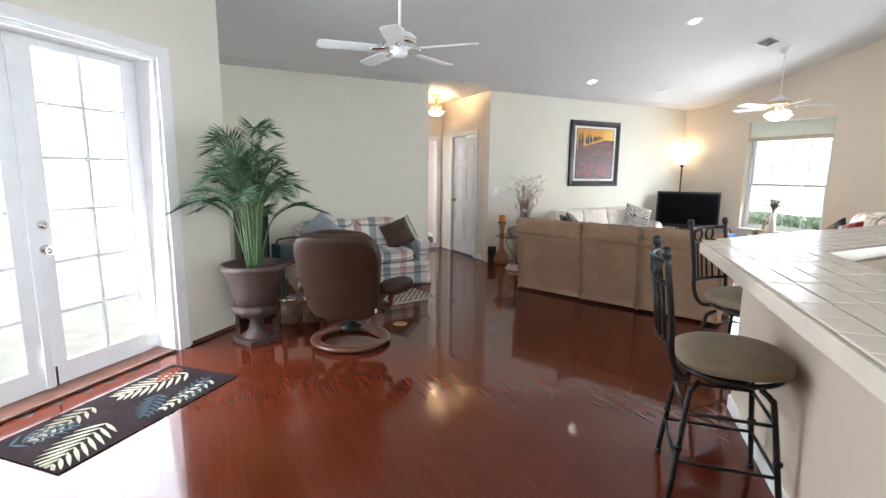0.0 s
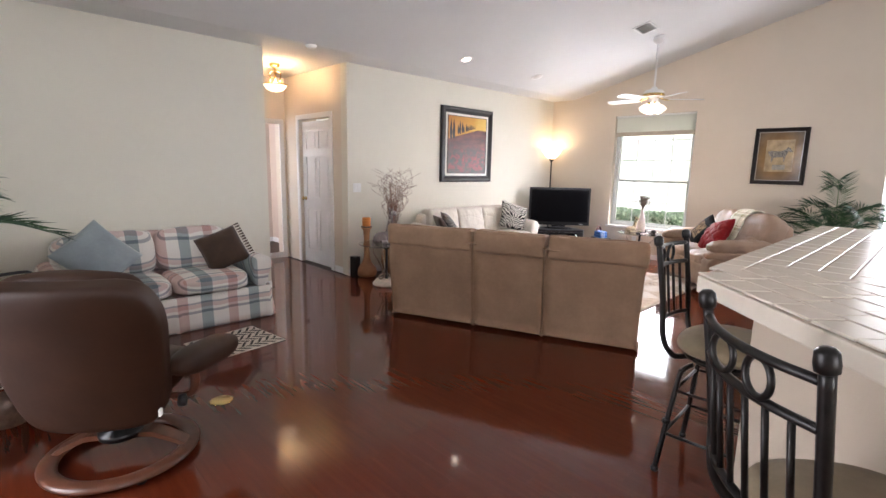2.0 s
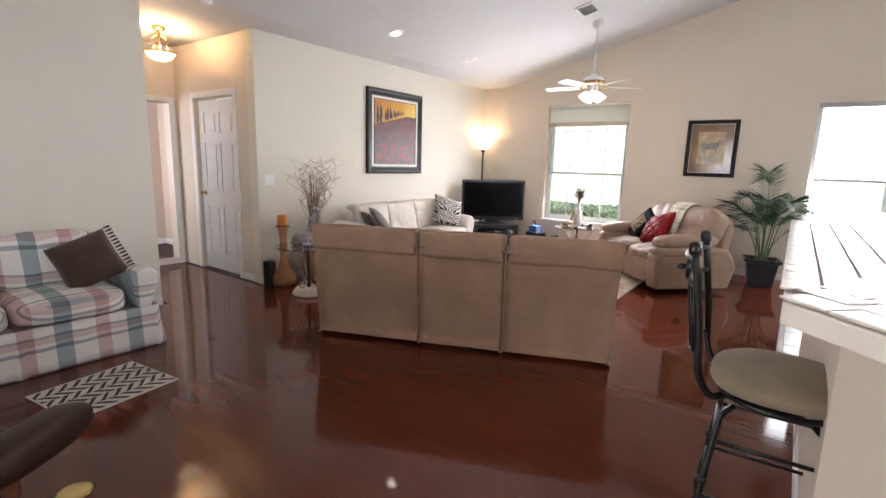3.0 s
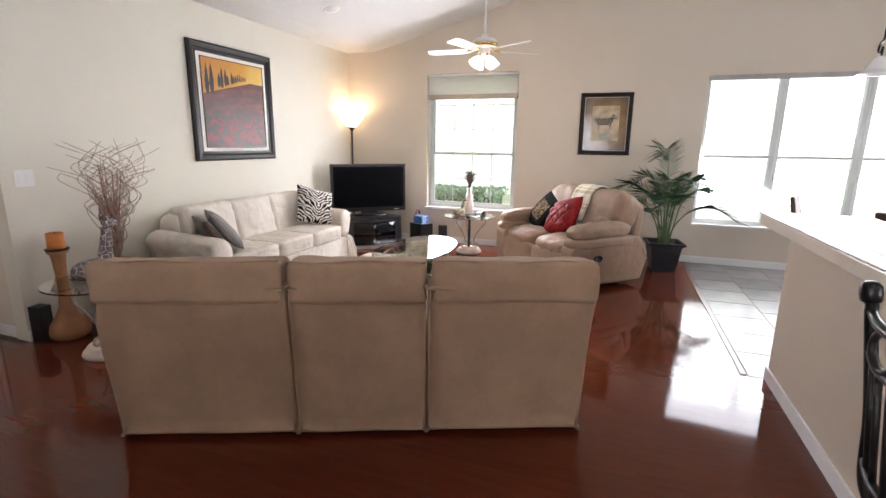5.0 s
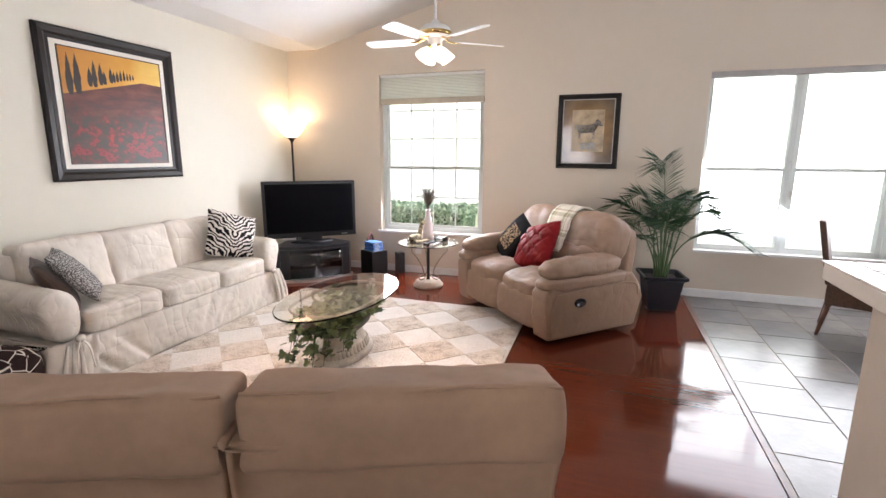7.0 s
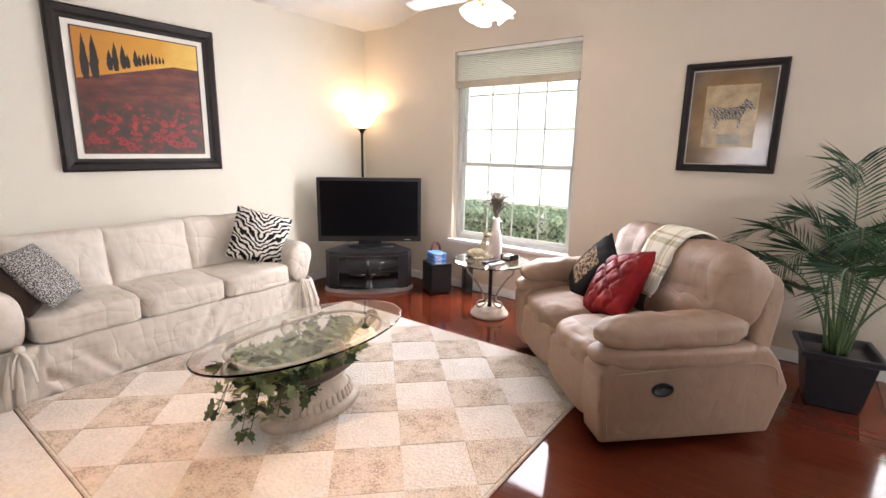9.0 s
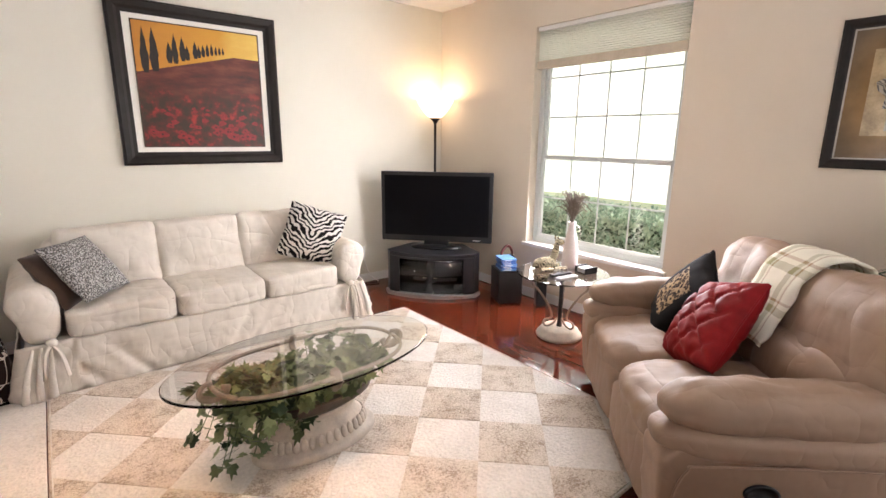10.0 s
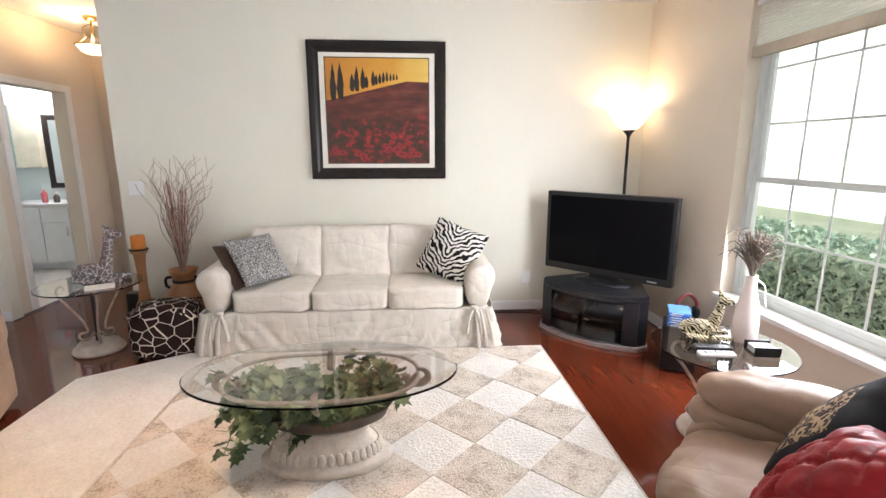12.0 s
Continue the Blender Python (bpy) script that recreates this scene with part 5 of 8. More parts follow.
# drop to the kitchen counter behind the bar
part("backsplash", prism([(5.30, 1.168), (inner_bend[0], 1.148), off(inner_bend, DL - 0.4, 0), off(inner_bend, DL - 0.4, 0.03), (inner_bend[0] + 0.01, 1.118), (5.30, 1.138)], 0.90, ZB - 0.074), GROUT, bar)
lower = thing("kitchen_counter", pose(0, 0, 0), "white tiled kitchen worktop behind the bar", "counter")
part("worktop", prism([(5.30, 1.136), (inner_bend[0] + 0.012, 1.116), off(inner_bend, DL - 0.4, 0.035), off(inner_bend, DL - 0.4, 0.62), (3.05, 0.55), (5.30, 0.55)], 0.86, 0.90, 0.004), PLASTIC_WHITE, lower)
for i in range(14):
    for j in range(3):
        part("worktop_tile", box(3.0 + i * 0.155, 3.146 + i * 0.155, 0.62 + j * 0.155, 0.766 + j * 0.155, 0.8995, 0.9045, 0.002, 1), CERAMIC, lower)
part("cabinet_body", prism([(5.28, 1.13), (inner_bend[0] + 0.02, 1.11), off(inner_bend, DL - 0.4, 0.05), off(inner_bend, DL - 0.4, 0.58), (3.07, 0.58), (5.28, 0.58)], 0, 0.859), TRIM, lower)
for i in range(14):
    for j in range(1):
        part("wall_tile", box(2.82 + i * 0.155, 2.82 + i * 0.155 + 0.146, 1.131, 1.138, 0.91 + j * 0.11, 0.91 + j * 0.11 + 0.062, 0.002, 1), PLASTIC_WHITE, lower)


def bar_stool(m, label):
    """Dark iron swivel stool with a slatted, ringed back and a round suede seat. Faces local -y."""
    s = thing("bar_stool", m, label, "bar stool", "stools at the breakfast bar")
    part("seat", cushion(0.49, 0.47, 0.105, 2.6, 0.25, 16, 0.004, 5, 2, m=pose(0, -0.02, 0.65)), SEAT_SUEDE, s, "olive tan suede seat", smooth=True)
    ring = [(0.215 * math.cos(a), -0.02 + 0.205 * math.sin(a), 0.595) for a in [2 * math.pi * i / 32 for i in range(32)]]
    part("seat_ring", tube(ring, 0.012, 8, closed=True), IRON, s, smooth=True)
    part("swivel_plate", lathe([(0.0, 0.54), (0.11, 0.54), (0.11, 0.565), (0.05, 0.57), (0.05, 0.597), (0.0, 0.597)], 20), IRON, s, smooth=True)
    for sx in (-1, 1):
        for sy in (-1, 1):
            leg = curve_points([(sx * 0.12, sy * 0.12, 0.55), (sx * 0.155, sy * 0.15, 0.525), (sx * 0.165, sy * 0.165, 0.47), (sx * 0.215, sy * 0.215, 0.015)], 6)
            lg = part("leg", tube(leg, 0.0125, 8), IRON, s, smooth=True)
            part("collar", lathe([(0.0125, 0), (0.019, 0.004), (0.019, 0.02), (0.0125, 0.024)], 10, m=pose(sx * 0.1905, sy * 0.1905, 0.25)), IRON, lg, smooth=True)
            part("rubber_foot", lathe([(0.0, 0), (0.017, 0), (0.018, 0.016), (0.013, 0.024), (0.0, 0.024)], 10, m=pose(sx * 0.2155, sy * 0.2155, 0)), BLACK, lg, smooth=True)
        for z, k in ((0.20, 0.196), (0.42, 0.174)):
            part("foot_rail", tube([(sx * k, -k, z), (sx * k, k, z)], 0.008, 8), IRON, s, smooth=True)
    for sy in (-1, 1):
        for z, k in ((0.20, 0.196), (0.42, 0.174)):
            part("foot_rail", tube([(-k, sy * k, z), (k, sy * k, z)], 0.008, 8), IRON, s, smooth=True)
    for sx in (-1, 1):
        post = curve_points([(sx * 0.10, 0.15, 0.58), (sx * 0.165, 0.20, 0.59), (sx * 0.185, 0.245, 0.67), (sx * 0.19, 0.262, 0.85), (sx * 0.20, 0.30, 1.12)], 7)
        p = part("back_post", tube(post, 0.014, 8), IRON, s, smooth=True)
        part("finial", lathe([(0.013, 0), (0.02, 0.004), (0.022, 0.02), (0.02, 0.04), (0.012, 0.048), (0.0, 0.05)], 10, m=pose(sx * 0.20, 0.30, 1.11, -8)), IRON, p, smooth=True)

    def rail(z, y, bow):
        return curve_points([(-0.195, y, z), (-0.1, y + bow * 0.75, z), (0, y + bow, z), (0.1, y + bow * 0.75, z), (0.195, y, z)], 6)
    for z, y in ((1.09, 0.295), (0.995, 0.282), (0.73, 0.25)):
        part("back_rail", tube(rail(z, y, 0.045), 0.011, 8), IRON, s, smooth=True)
    for i in range(6):
        x = -0.14 + 0.056 * i
        bow = 0.045 * (1 - (x / 0.195) ** 2)
        part("back_slat", tube([(x, 0.25 + bow, 0.73), (x, 0.266 + bow, 0.86), (x, 0.282 + bow, 0.995)], 0.0075, 8), IRON, s, smooth=True)
    for x in (-0.065, 0.065):
        c = [(x + 0.042 * math.cos(a), 0.288 + 0.040, 1.043 + 0.042 * math.sin(a)) for a in [2 * math.pi * i / 24 for i in range(24)]]
        part("back_ring", tube(c, 0.008, 8, closed=True), IRON, s, smooth=True)
    return s


bar_stool(pose(2.01, 1.12, 0, 0, 0, 45), "dark iron bar stool with suede seat by diagonal bar")
bar_stool(pose(3.11, 1.70, 0, 0, 0, 3), "dark iron bar stool with suede seat by straight bar")


# ---- glass tables ----
def oval_glass(a, b, z0, z1, steps=72):
    bm = lathe([(0.0, z0), (0.992, z0), (1.0, z0 + 0.002), (1.0, z1 - 0.002), (0.992, z1), (0.0, z1)], steps)
    bmesh.ops.scale(bm, vec=(a, b, 1), verts=bm.verts)
    bmesh.ops.remove_doubles(bm, verts=bm.verts, dist=1e-5)
    return bm


def ivy_leaf(size):
    pts = [(0, 0), (0.32, -0.12), (0.5, 0.12), (0.3, 0.35), (0.36, 0.62), (0.12, 0.6), (0, 1.0), (-0.12, 0.6), (-0.36, 0.62), (-0.3, 0.35), (-0.5, 0.12), (-0.32, -0.12)]
    return [(x * size, y * size, 0.12 * size * (abs(x) - 0.3 * y)) for x, y in pts]


def coffee_table():
    t = thing("coffee_table", pose(6.10, 4.29, 0.012), "oval glass coffee table on a carved stone pedestal", "coffee table")
    top = part("glass_top", oval_glass(0.63, 0.345, 0.455, 0.467), TABLE_GLASS, t, "clear oval glass top")
    top.visible_shadow = False
    sy = Matrix.Diagonal((1, 0.56, 1, 1))
    ped = lathe([(0.0, 0.0), (0.300, 0.0), (0.310, 0.012), (0.310, 0.036), (0.298, 0.046), (0.27, 0.05), (0.258, 0.068), (0.24, 0.112), (0.212, 0.135), (0.20, 0.165), (0.215, 0.185), (0.215, 0.20), (0.0, 0.20)], 64, m=sy)
    pedestal = part("pedestal", ped, STONE, t, "carved cream stone pedestal", smooth=True)
    for i in range(40):
        a = 2 * math.pi * i / 40
        egg = cushion(0.020, 0.034, 0.062, 2.2, 0, 3, m=Matrix.Translation((0.256 * math.cos(a), 0.256 * 0.56 * math.sin(a), 0.084)) @ Matrix.Rotation(math.atan2(math.sin(a) / 0.56, math.cos(a)), 4, "Z") @ Matrix.Rotation(radians(-16), 4, "Y"))
        part("egg_moulding", egg, STONE, pedestal, smooth=True)
    bowl = lathe([(0.10, 0.2), (0.22, 0.205), (0.29, 0.24), (0.31, 0.29), (0.32, 0.295), (0.30, 0.27), (0.0, 0.26)], 48, m=sy)
    part("planter_bowl", bowl, simple("dark_bronze_bowl", (0.085, 0.062, 0.045), 0.5, 0.3, vary=0.3, scale=18, bump_scale=50), t, "dark bronze planter bowl", smooth=True)

    def rim_loop(a, b, z):
        out = []
        for i in range(64):
            g = 2 * math.pi * i / 64
            c, s = math.cos(g), math.sin(g)
            out.append((a * abs(c) ** 0.65 * (1 if c > 0 else -1), b * abs(s) ** 0.8 * (1 if s > 0 else -1), z))
        return out
    part("twisted_rim", tube(rim_loop(0.445, 0.245, 0.428), 0.0095, 8, closed=True), SCROLL, t, smooth=True)
    for s in (-1, 1):
        # the rim's ends roll back into open curls
        curl = [(s * (0.44 + 0.052 * math.sin(g)), 0.0, 0.412 + 0.045 * math.cos(g) * 0.82) for g in [2 * math.pi * i / 18 for i in range(15)]]
        part("scroll_handle", tube(curl, 0.009, 8, flat=2.2), SCROLL, t, smooth=True)
        sc = curve_points([(s * 0.10, 0.0, 0.25), (s * 0.26, 0.0, 0.29), (s * 0.38, 0.0, 0.36), (s * 0.44, 0.0, 0.425)], 6)
        part("scroll_arm", tube(sc, 0.009, 8, flat=1.8), SCROLL, t, smooth=True)
    for y in (-0.235, 0.235):
        band = tube(curve_points([(0, y * 0.86, 0.36), (0, y * 1.02, 0.395), (0, y * 1.05, 0.43), (0, y * 0.98, 0.450), (0, y * 0.9, 0.445)], 6), 0.010, 8, flat=2.4)
        part("strap", band, SCROLL, t, smooth=True)
    return t


def ivy():
    t = thing("ivy_plant", pose(6.10, 4.29, 0.012), "trailing variegated ivy in the coffee table planter", "plant")
    rng = random.Random(11)
    verts, faces, stems = [], [], bmesh.new()
    for k in range(80):
        g = rng.uniform(0, 2 * math.pi) if k < 58 else rng.uniform(2.6, 4.4)
        r0 = rng.uniform(0.02, 0.2)
        reach = rng.uniform(0.12, 0.40) if k < 58 else rng.uniform(0.25, 0.52)
        clear = math.sin(g) < 0.3 and math.cos(g) > -0.35
        drop = rng.uniform(-0.05, 0.28) if rng.random() < 0.55 and not clear else rng.uniform(-0.14, 0.02)
        if clear:
            reach = min(reach, 0.32)
        p0 = Vector((r0 * math.cos(g), r0 * 0.5 * math.sin(g), 0.265))
        p1 = Vector((reach * 0.75 * math.cos(g), reach * 0.5 * math.sin(g), rng.uniform(0.30, 0.40)))
        p2 = Vector((reach * 1.05 * math.cos(g), min(0.30, reach * 0.75) * math.sin(g), max(0.03, 0.33 - drop)))
        line = curve_points([p0, p1, p2], 5)
        tube(line, 0.0022, 4, bm=stems)
        for i in range(3, len(line)):
            for _ in range(2):
                q = line[i] + Vector((rng.uniform(-1, 1), rng.uniform(-1, 1), rng.uniform(-0.5, 0.6))) * 0.03
                if q.z > 0.435:
                    q.z = 0.42
                size = rng.uniform(0.04, 0.085)
                rot = Euler((rng.uniform(-1.0, 0.9), rng.uniform(-0.7, 0.7), rng.uniform(0, 6.28))).to_matrix()
                n0 = len(verts)
                pts = [rot @ Vector(p) + q for p in ivy_leaf(size)]
                verts.extend(tuple((p.x, p.y, max(0.008, min(p.z, 0.45)))) for p in pts)
                faces.append(tuple(range(n0, n0 + len(pts))))
    part("vines", stems, STEM, t)
    me = bpy.data.meshes.new("leaves")
    me.from_pydata(verts, [], faces)
    me.materials.append(IVY_LEAF)
    ob = new("leaves", me)
    ob.parent = t
    tagged(ob, "lobed green ivy leaves", kind="stuff")


coffee_table()
ivy()


def side_table(m, label, radius, ztop, group="scroll side tables"):
    t = thing("side_table", m, label, "side table", group)
    top = part("glass_top", oval_glass(radius, radius, ztop - 0.01, ztop, 64), TABLE_GLASS, t, "round clear glass top")
    top.visible_shadow = False
    part("stone_base", lathe([(0.0, 0.0), (0.165, 0.0), (0.172, 0.012), (0.165, 0.03), (0.15, 0.04), (0.14, 0.062), (0.12, 0.075), (0.0, 0.078)], 40), STONE, t, "carved cream stone foot", smooth=True)
    part("stem", lathe([(0.0, 0.07), (0.022, 0.075), (0.016, 0.12), (0.016, ztop - 0.06), (0.03, ztop - 0.03), (0.05, ztop - 0.011), (0.0, ztop - 0.011)], 20), GUNMETAL, t, smooth=True)
    for k in range(3):
        a = 2 * math.pi * k / 3 + 0.5
        c, s = math.cos(a), math.sin(a)
        leg = [(0.02, 0.14), (0.055, 0.10), (0.10, 0.085), (0.125, 0.105), (0.115, 0.135), (0.085, 0.14), (0.065, 0.16), (0.09, 0.24), (0.17, 0.36), (0.225, ztop - 0.08), (0.215, ztop - 0.03), (0.18, ztop - 0.025), (0.175, ztop - 0.055)]
        part("scroll_leg", tube(curve_points([(r * c, r * s, z) for r, z in leg], 6), 0.0085, 8), SCROLL, t, smooth=True)
    return t


side_table(pose(8.11, 4.37, 0), "round glass side table with scrolled iron legs by the window", 0.335, 0.50)
side_table(pose(4.16, 5.78, 0, 0, 0, 40), "round glass side table with scrolled iron legs by the sofa", 0.335, 0.52)

# ---- television corner ----
tv = thing("television", pose(8.097, 5.864, 0.42, 0, 0, -48), "black flat screen television on its stand", "television")
# local -y faces the room
part("screen_housing", box(-0.54, 0.54, -0.005, 0.06, 0.055, 0.727, 0.012), BLACK, tv)
part("screen", box(-0.505, 0.505, -0.008, -0.004, 0.115, 0.692), SCREEN, tv, "dark glossy screen")
part("status_light", box(0.36, 0.43, -0.0085, -0.005, 0.076, 0.082), PLASTIC_WHITE, tv)
part("stand_neck", box(-0.12, 0.12, 0.0, 0.05, 0.02, 0.07, 0.008), BLACK, tv)
part("stand_foot", lathe([(0.0, 0.0), (0.2, 0.0), (0.2, 0.012), (0.12, 0.025), (0.0, 0.03)], 36, m=Matrix.Diagonal((1.25, 0.62, 1, 1))), BLACK, tv, smooth=True)


def tv_stand():
    s = thing("tv_stand", pose(8.06, 5.84, 0, 0, 0, -46), "gunmetal corner television cabinet with smoked glass doors", "tv cabinet")
    front = [(-0.40 + 0.8 * i / 16, -0.19 - 0.10 * (1 - ((i - 8) / 8) ** 2)) for i in range(17)]
    plan = front + [(0.44, -0.10), (0.26, 0.24), (-0.26, 0.24), (-0.44, -0.10)]
    part("base_plinth", prism([(x * 1.04, y * 1.06) for x, y in plan], 0.0, 0.035, 0.004), simple("brushed_silver_plinth", (0.45, 0.43, 0.41), 0.35, 0.6), s, "silver plinth")
    part("top_shelf", prism(plan, 0.385, 0.42, 0.006), GUNMETAL, s)
    part("middle_shelf", prism([(x * 0.96, y * 0.92) for x, y in plan], 0.20, 0.212), GUNMETAL, s)
    for q in (-1, 1):
        part("side_panel", prism([(q * 0.40, -0.18), (q * 0.44, -0.10), (q * 0.26, 0.24), (q * 0.245, 0.225), (q * 0.425, -0.10), (q * 0.39, -0.165)], 0.035, 0.385), GUNMETAL, s)
    part("back_panel", box(-0.25, 0.25, 0.225, 0.238, 0.036, 0.384), BLACK, s)
    for k in range(2):
        run = front[1:9] if k == 0 else front[8:16]
        bm = bmesh.new()
        low = [bm.verts.new((x, y + 0.012, 0.045)) for x, y in run]
        high = [bm.verts.new((x, y + 0.012, 0.378)) for x, y in run]
        for i in range(len(run) - 1):
            bm.faces.new((low[i], low[i + 1], high[i + 1], high[i]))
        d = part("glass_door", bm, SMOKED, s, "curved smoked glass door", smooth=True)
        d.modifiers.new("thick", "SOLIDIFY").thickness = 0.005
        x, y = front[7] if k == 0 else front[9]
        part("door_pull", box(x - 0.02, x + 0.02, y - 0.012, y + 0.004, 0.20, 0.208, 0.002), CHROME, d)
    for k, run in enumerate((front[0:3], front[14:17])):
        part("front_column", prism(run + [(x, y + 0.009) for x, y in reversed(run)], 0.036, 0.384), GUNMETAL, s)
    part("front_fascia", prism(front + [(x, y + 0.009) for x, y in reversed(front)], 0.366, 0.384), GUNMETAL, s)
    part("media_player", box(-0.20, 0.20, -0.14, 0.12, 0.213, 0.275, 0.005), BLACK, s)
    part("receiver", box(-0.21, 0.21, -0.14, 0.12, 0.036, 0.15, 0.005), BLACK, s)


tv_stand()
sub = thing("subwoofer", pose(8.38, 5.18, 0, 0, 0, -30), "black cube subwoofer on the floor", "speaker")
part("cabinet", box(-0.11, 0.11, -0.13, 0.13, 0.012, 0.31, 0.006), BLACK, sub)
for x in (-0.09, 0.09):
    for y in (-0.11, 0.11):
        part("foot", lathe([(0.0, 0), (0.012, 0), (0.012, 0.013), (0.0, 0.013)], 10, m=pose(x, y, 0)), BLACK, sub)
BLUE = simple("blue_printed_case", (0.03, 0.12, 0.42), 0.4, vary=0.3, scale=30)
for i in range(7):
    c = thing("disc_case", pose(8.36 + 0.006 * math.sin(i * 3), 5.17 + 0.005 * math.cos(i * 5), 0.311 + 0.0155 * i, 0, 0, -30 + 5 * math.sin(i * 2.3)), "blue plastic disc case in a stack", "disc case", "stack of disc cases")
    part("case", box(-0.068, 0.068, -0.095, 0.095, 0, 0.015, 0.002, 1), BLUE if i % 3 else simple("pale_blue_printed_case", (0.10, 0.25, 0.55), 0.4), c)
    part("spine", box(-0.05, 0.02, -0.0965, -0.094, 0.005, 0.010), PLASTIC_WHITE, c)
toy = thing("red_headset", pose(8.47, 5.27, 0.311), "dark red and black game headset beside the cases", "headset")
part("band", tube(curve_points([(-0.07, 0, 0.02), (-0.07, 0, 0.12), (0, 0, 0.18), (0.07, 0, 0.12), (0.07, 0, 0.02)], 6), 0.013, 8), simple("dark_red_plastic", (0.10, 0.012, 0.014), 0.4), toy, smooth=True)
for q in (-1, 1):
    part("ear_cup", cushion(0.04, 0.08, 0.09, 2.6, 0, 6, m=pose(q * 0.07, 0, 0.046)), BLACK, toy, smooth=True)
for x, y, a in ((8.53, 4.90, -40), (4.11, 6.40, 8)):
    sp = thing("small_speaker", pose(x, y, 0, 0, 0, a), "small slim black speaker standing by the wall", "speaker", "small speakers")
    part("cabinet", box(-0.045, 0.045, -0.05, 0.05, 0.0, 0.27, 0.006), BLACK, sp)
    part("grille", box(-0.038, 0.038, -0.054, -0.05, 0.02, 0.255, 0.003), simple("black_speaker_cloth", (0.02, 0.02, 0.02), 0.9, bump_scale=300), sp)


# ---- lamps ----
def torchiere():
    l_ = thing("floor_lamp", pose(8.44, 6.32, 0), "dark bronze torchiere floor lamp with a lit glass bowl", "floor lamp")
    part("foot", lathe([(0.0, 0), (0.13, 0), (0.135, 0.012), (0.10, 0.03), (0.03, 0.04), (0.0, 0.04)], 32), IRON, l_, smooth=True)
    part("pole", lathe([(0.0, 0.04), (0.013, 0.04), (0.013, 0.8), (0.018, 0.81), (0.018, 0.84), (0.013, 0.85), (0.013, 1.60), (0.03, 1.63), (0.055, 1.66), (0.0, 1.66)], 16), IRON, l_, smooth=True)
    prof = [(0.03, 1.655), (0.07, 1.67), (0.12, 1.72), (0.17, 1.80), (0.19, 1.84), (0.185, 1.842), (0.162, 1.805), (0.115, 1.73), (0.065, 1.68), (0.025, 1.67)]
    bm = lathe(prof, 40)
    part("glass_bowl", bm, LAMP_WARM, l_, "lit frosted glass bowl", smooth=True)


torchiere()
bulb("torchiere_bulb", (8.44, 6.32, 1.80), 14, 0.06, (1.0, 0.70, 0.40))


def ceiling_z(y):
    return Z_FLAT if y >= Y_FLAT else Z_FLAT + SLOPE * (Y_FLAT - y)


def ceiling_fan(x, y, z, turn, label, lights, finish):
    """Five bladed fan on a rod. z: height of the blades."""
    f = thing("ceiling_fan", pose(x, y, z, 0, 0, turn), label, "ceiling fan", "ceiling fans")
    top = ceiling_z(y) - z
    part("canopy", lathe([(0.0, top - 0.09), (0.03, top - 0.09), (0.06, top - 0.06), (0.07, top - 0.015), (0.07, top + 0.03), (0.0, top + 0.03)], 24), PLASTIC_WHITE, f, smooth=True)
    part("down_rod", lathe([(0.0, 0.16), (0.0125, 0.16), (0.0125, top - 0.08), (0.0, top - 0.08)], 12), PLASTIC_WHITE, f, smooth=True)
    part("motor_housing", lathe([(0.0, 0.02), (0.09, 0.02), (0.12, 0.035), (0.135, 0.06), (0.13, 0.10), (0.10, 0.125), (0.045, 0.14), (0.03, 0.17), (0.0, 0.17)], 32), PLASTIC_WHITE, f, smooth=True)
    part("motor_band", lathe([(0.10, 0.03), (0.138, 0.05), (0.139, 0.075), (0.10, 0.09)], 32), finish, f, smooth=True)
    part("switch_cup", lathe([(0.0, -0.05), (0.045, -0.05), (0.06, -0.03), (0.06, 0.01), (0.08, 0.02), (0.0, 0.02)], 24), PLASTIC_WHITE, f, smooth=True)
    for k in range(5):
        a = Matrix.Rotation(2 * math.pi * k / 5, 4, "Z")
        arm = tube(curve_points([(0.09, 0, 0.025), (0.14, 0.015, 0.005), (0.18, 0, 0.0), (0.23, 0, 0.0)], 5), 0.012, 8, flat=0.4)
        arm.transform(a)
        part("blade_arm", arm, finish, f, smooth=True)
        out = [(0.19, -0.05), (0.24, -0.062), (0.60, -0.07), (0.64, -0.055), (0.65, 0.0), (0.64, 0.055), (0.60, 0.07), (0.24, 0.062), (0.19, 0.05)]
        bl = prism(out, 0.002, 0.010, 0.002)
        bl.transform(a @ Matrix.Rotation(radians(11), 4, "X"))
        part("blade", bl, PLASTIC_WHITE, f)
    if lights:
        for k in range(4):
            a = 2 * math.pi * k / 4 + 0.5
            m = Matrix.Rotation(a, 4, "Z") @ pose(0.06, 0, -0.055, 0, -38)
            part("lamp_holder", lathe([(0.0, 0.02), (0.018, 0.02), (0.02, -0.02), (0.0, -0.02)], 14, m=m), finish, f, smooth=True)
            sh = lathe([(0.022, -0.015), (0.03, -0.03), (0.05, -0.06), (0.062, -0.10), (0.066, -0.118), (0.062, -0.118), (0.045, -0.06), (0.0, -0.03)], 20, m=m)
            part("tulip_shade", sh, LAMP_FAN, f, "lit frosted tulip shade", smooth=True)
    return f


ceiling_fan(1.41, 3.62, 2.42, 26, "white five blade ceiling fan without lights", False, CHROME)
ceiling_fan(7.38, 4.03, 2.43, 20, "white five blade ceiling fan with lit tulip shades", True, BRASS)
bulb("fan_bulb", (7.38, 4.03, 2.24), 15, 0.1, (1.0, 0.80, 0.56))


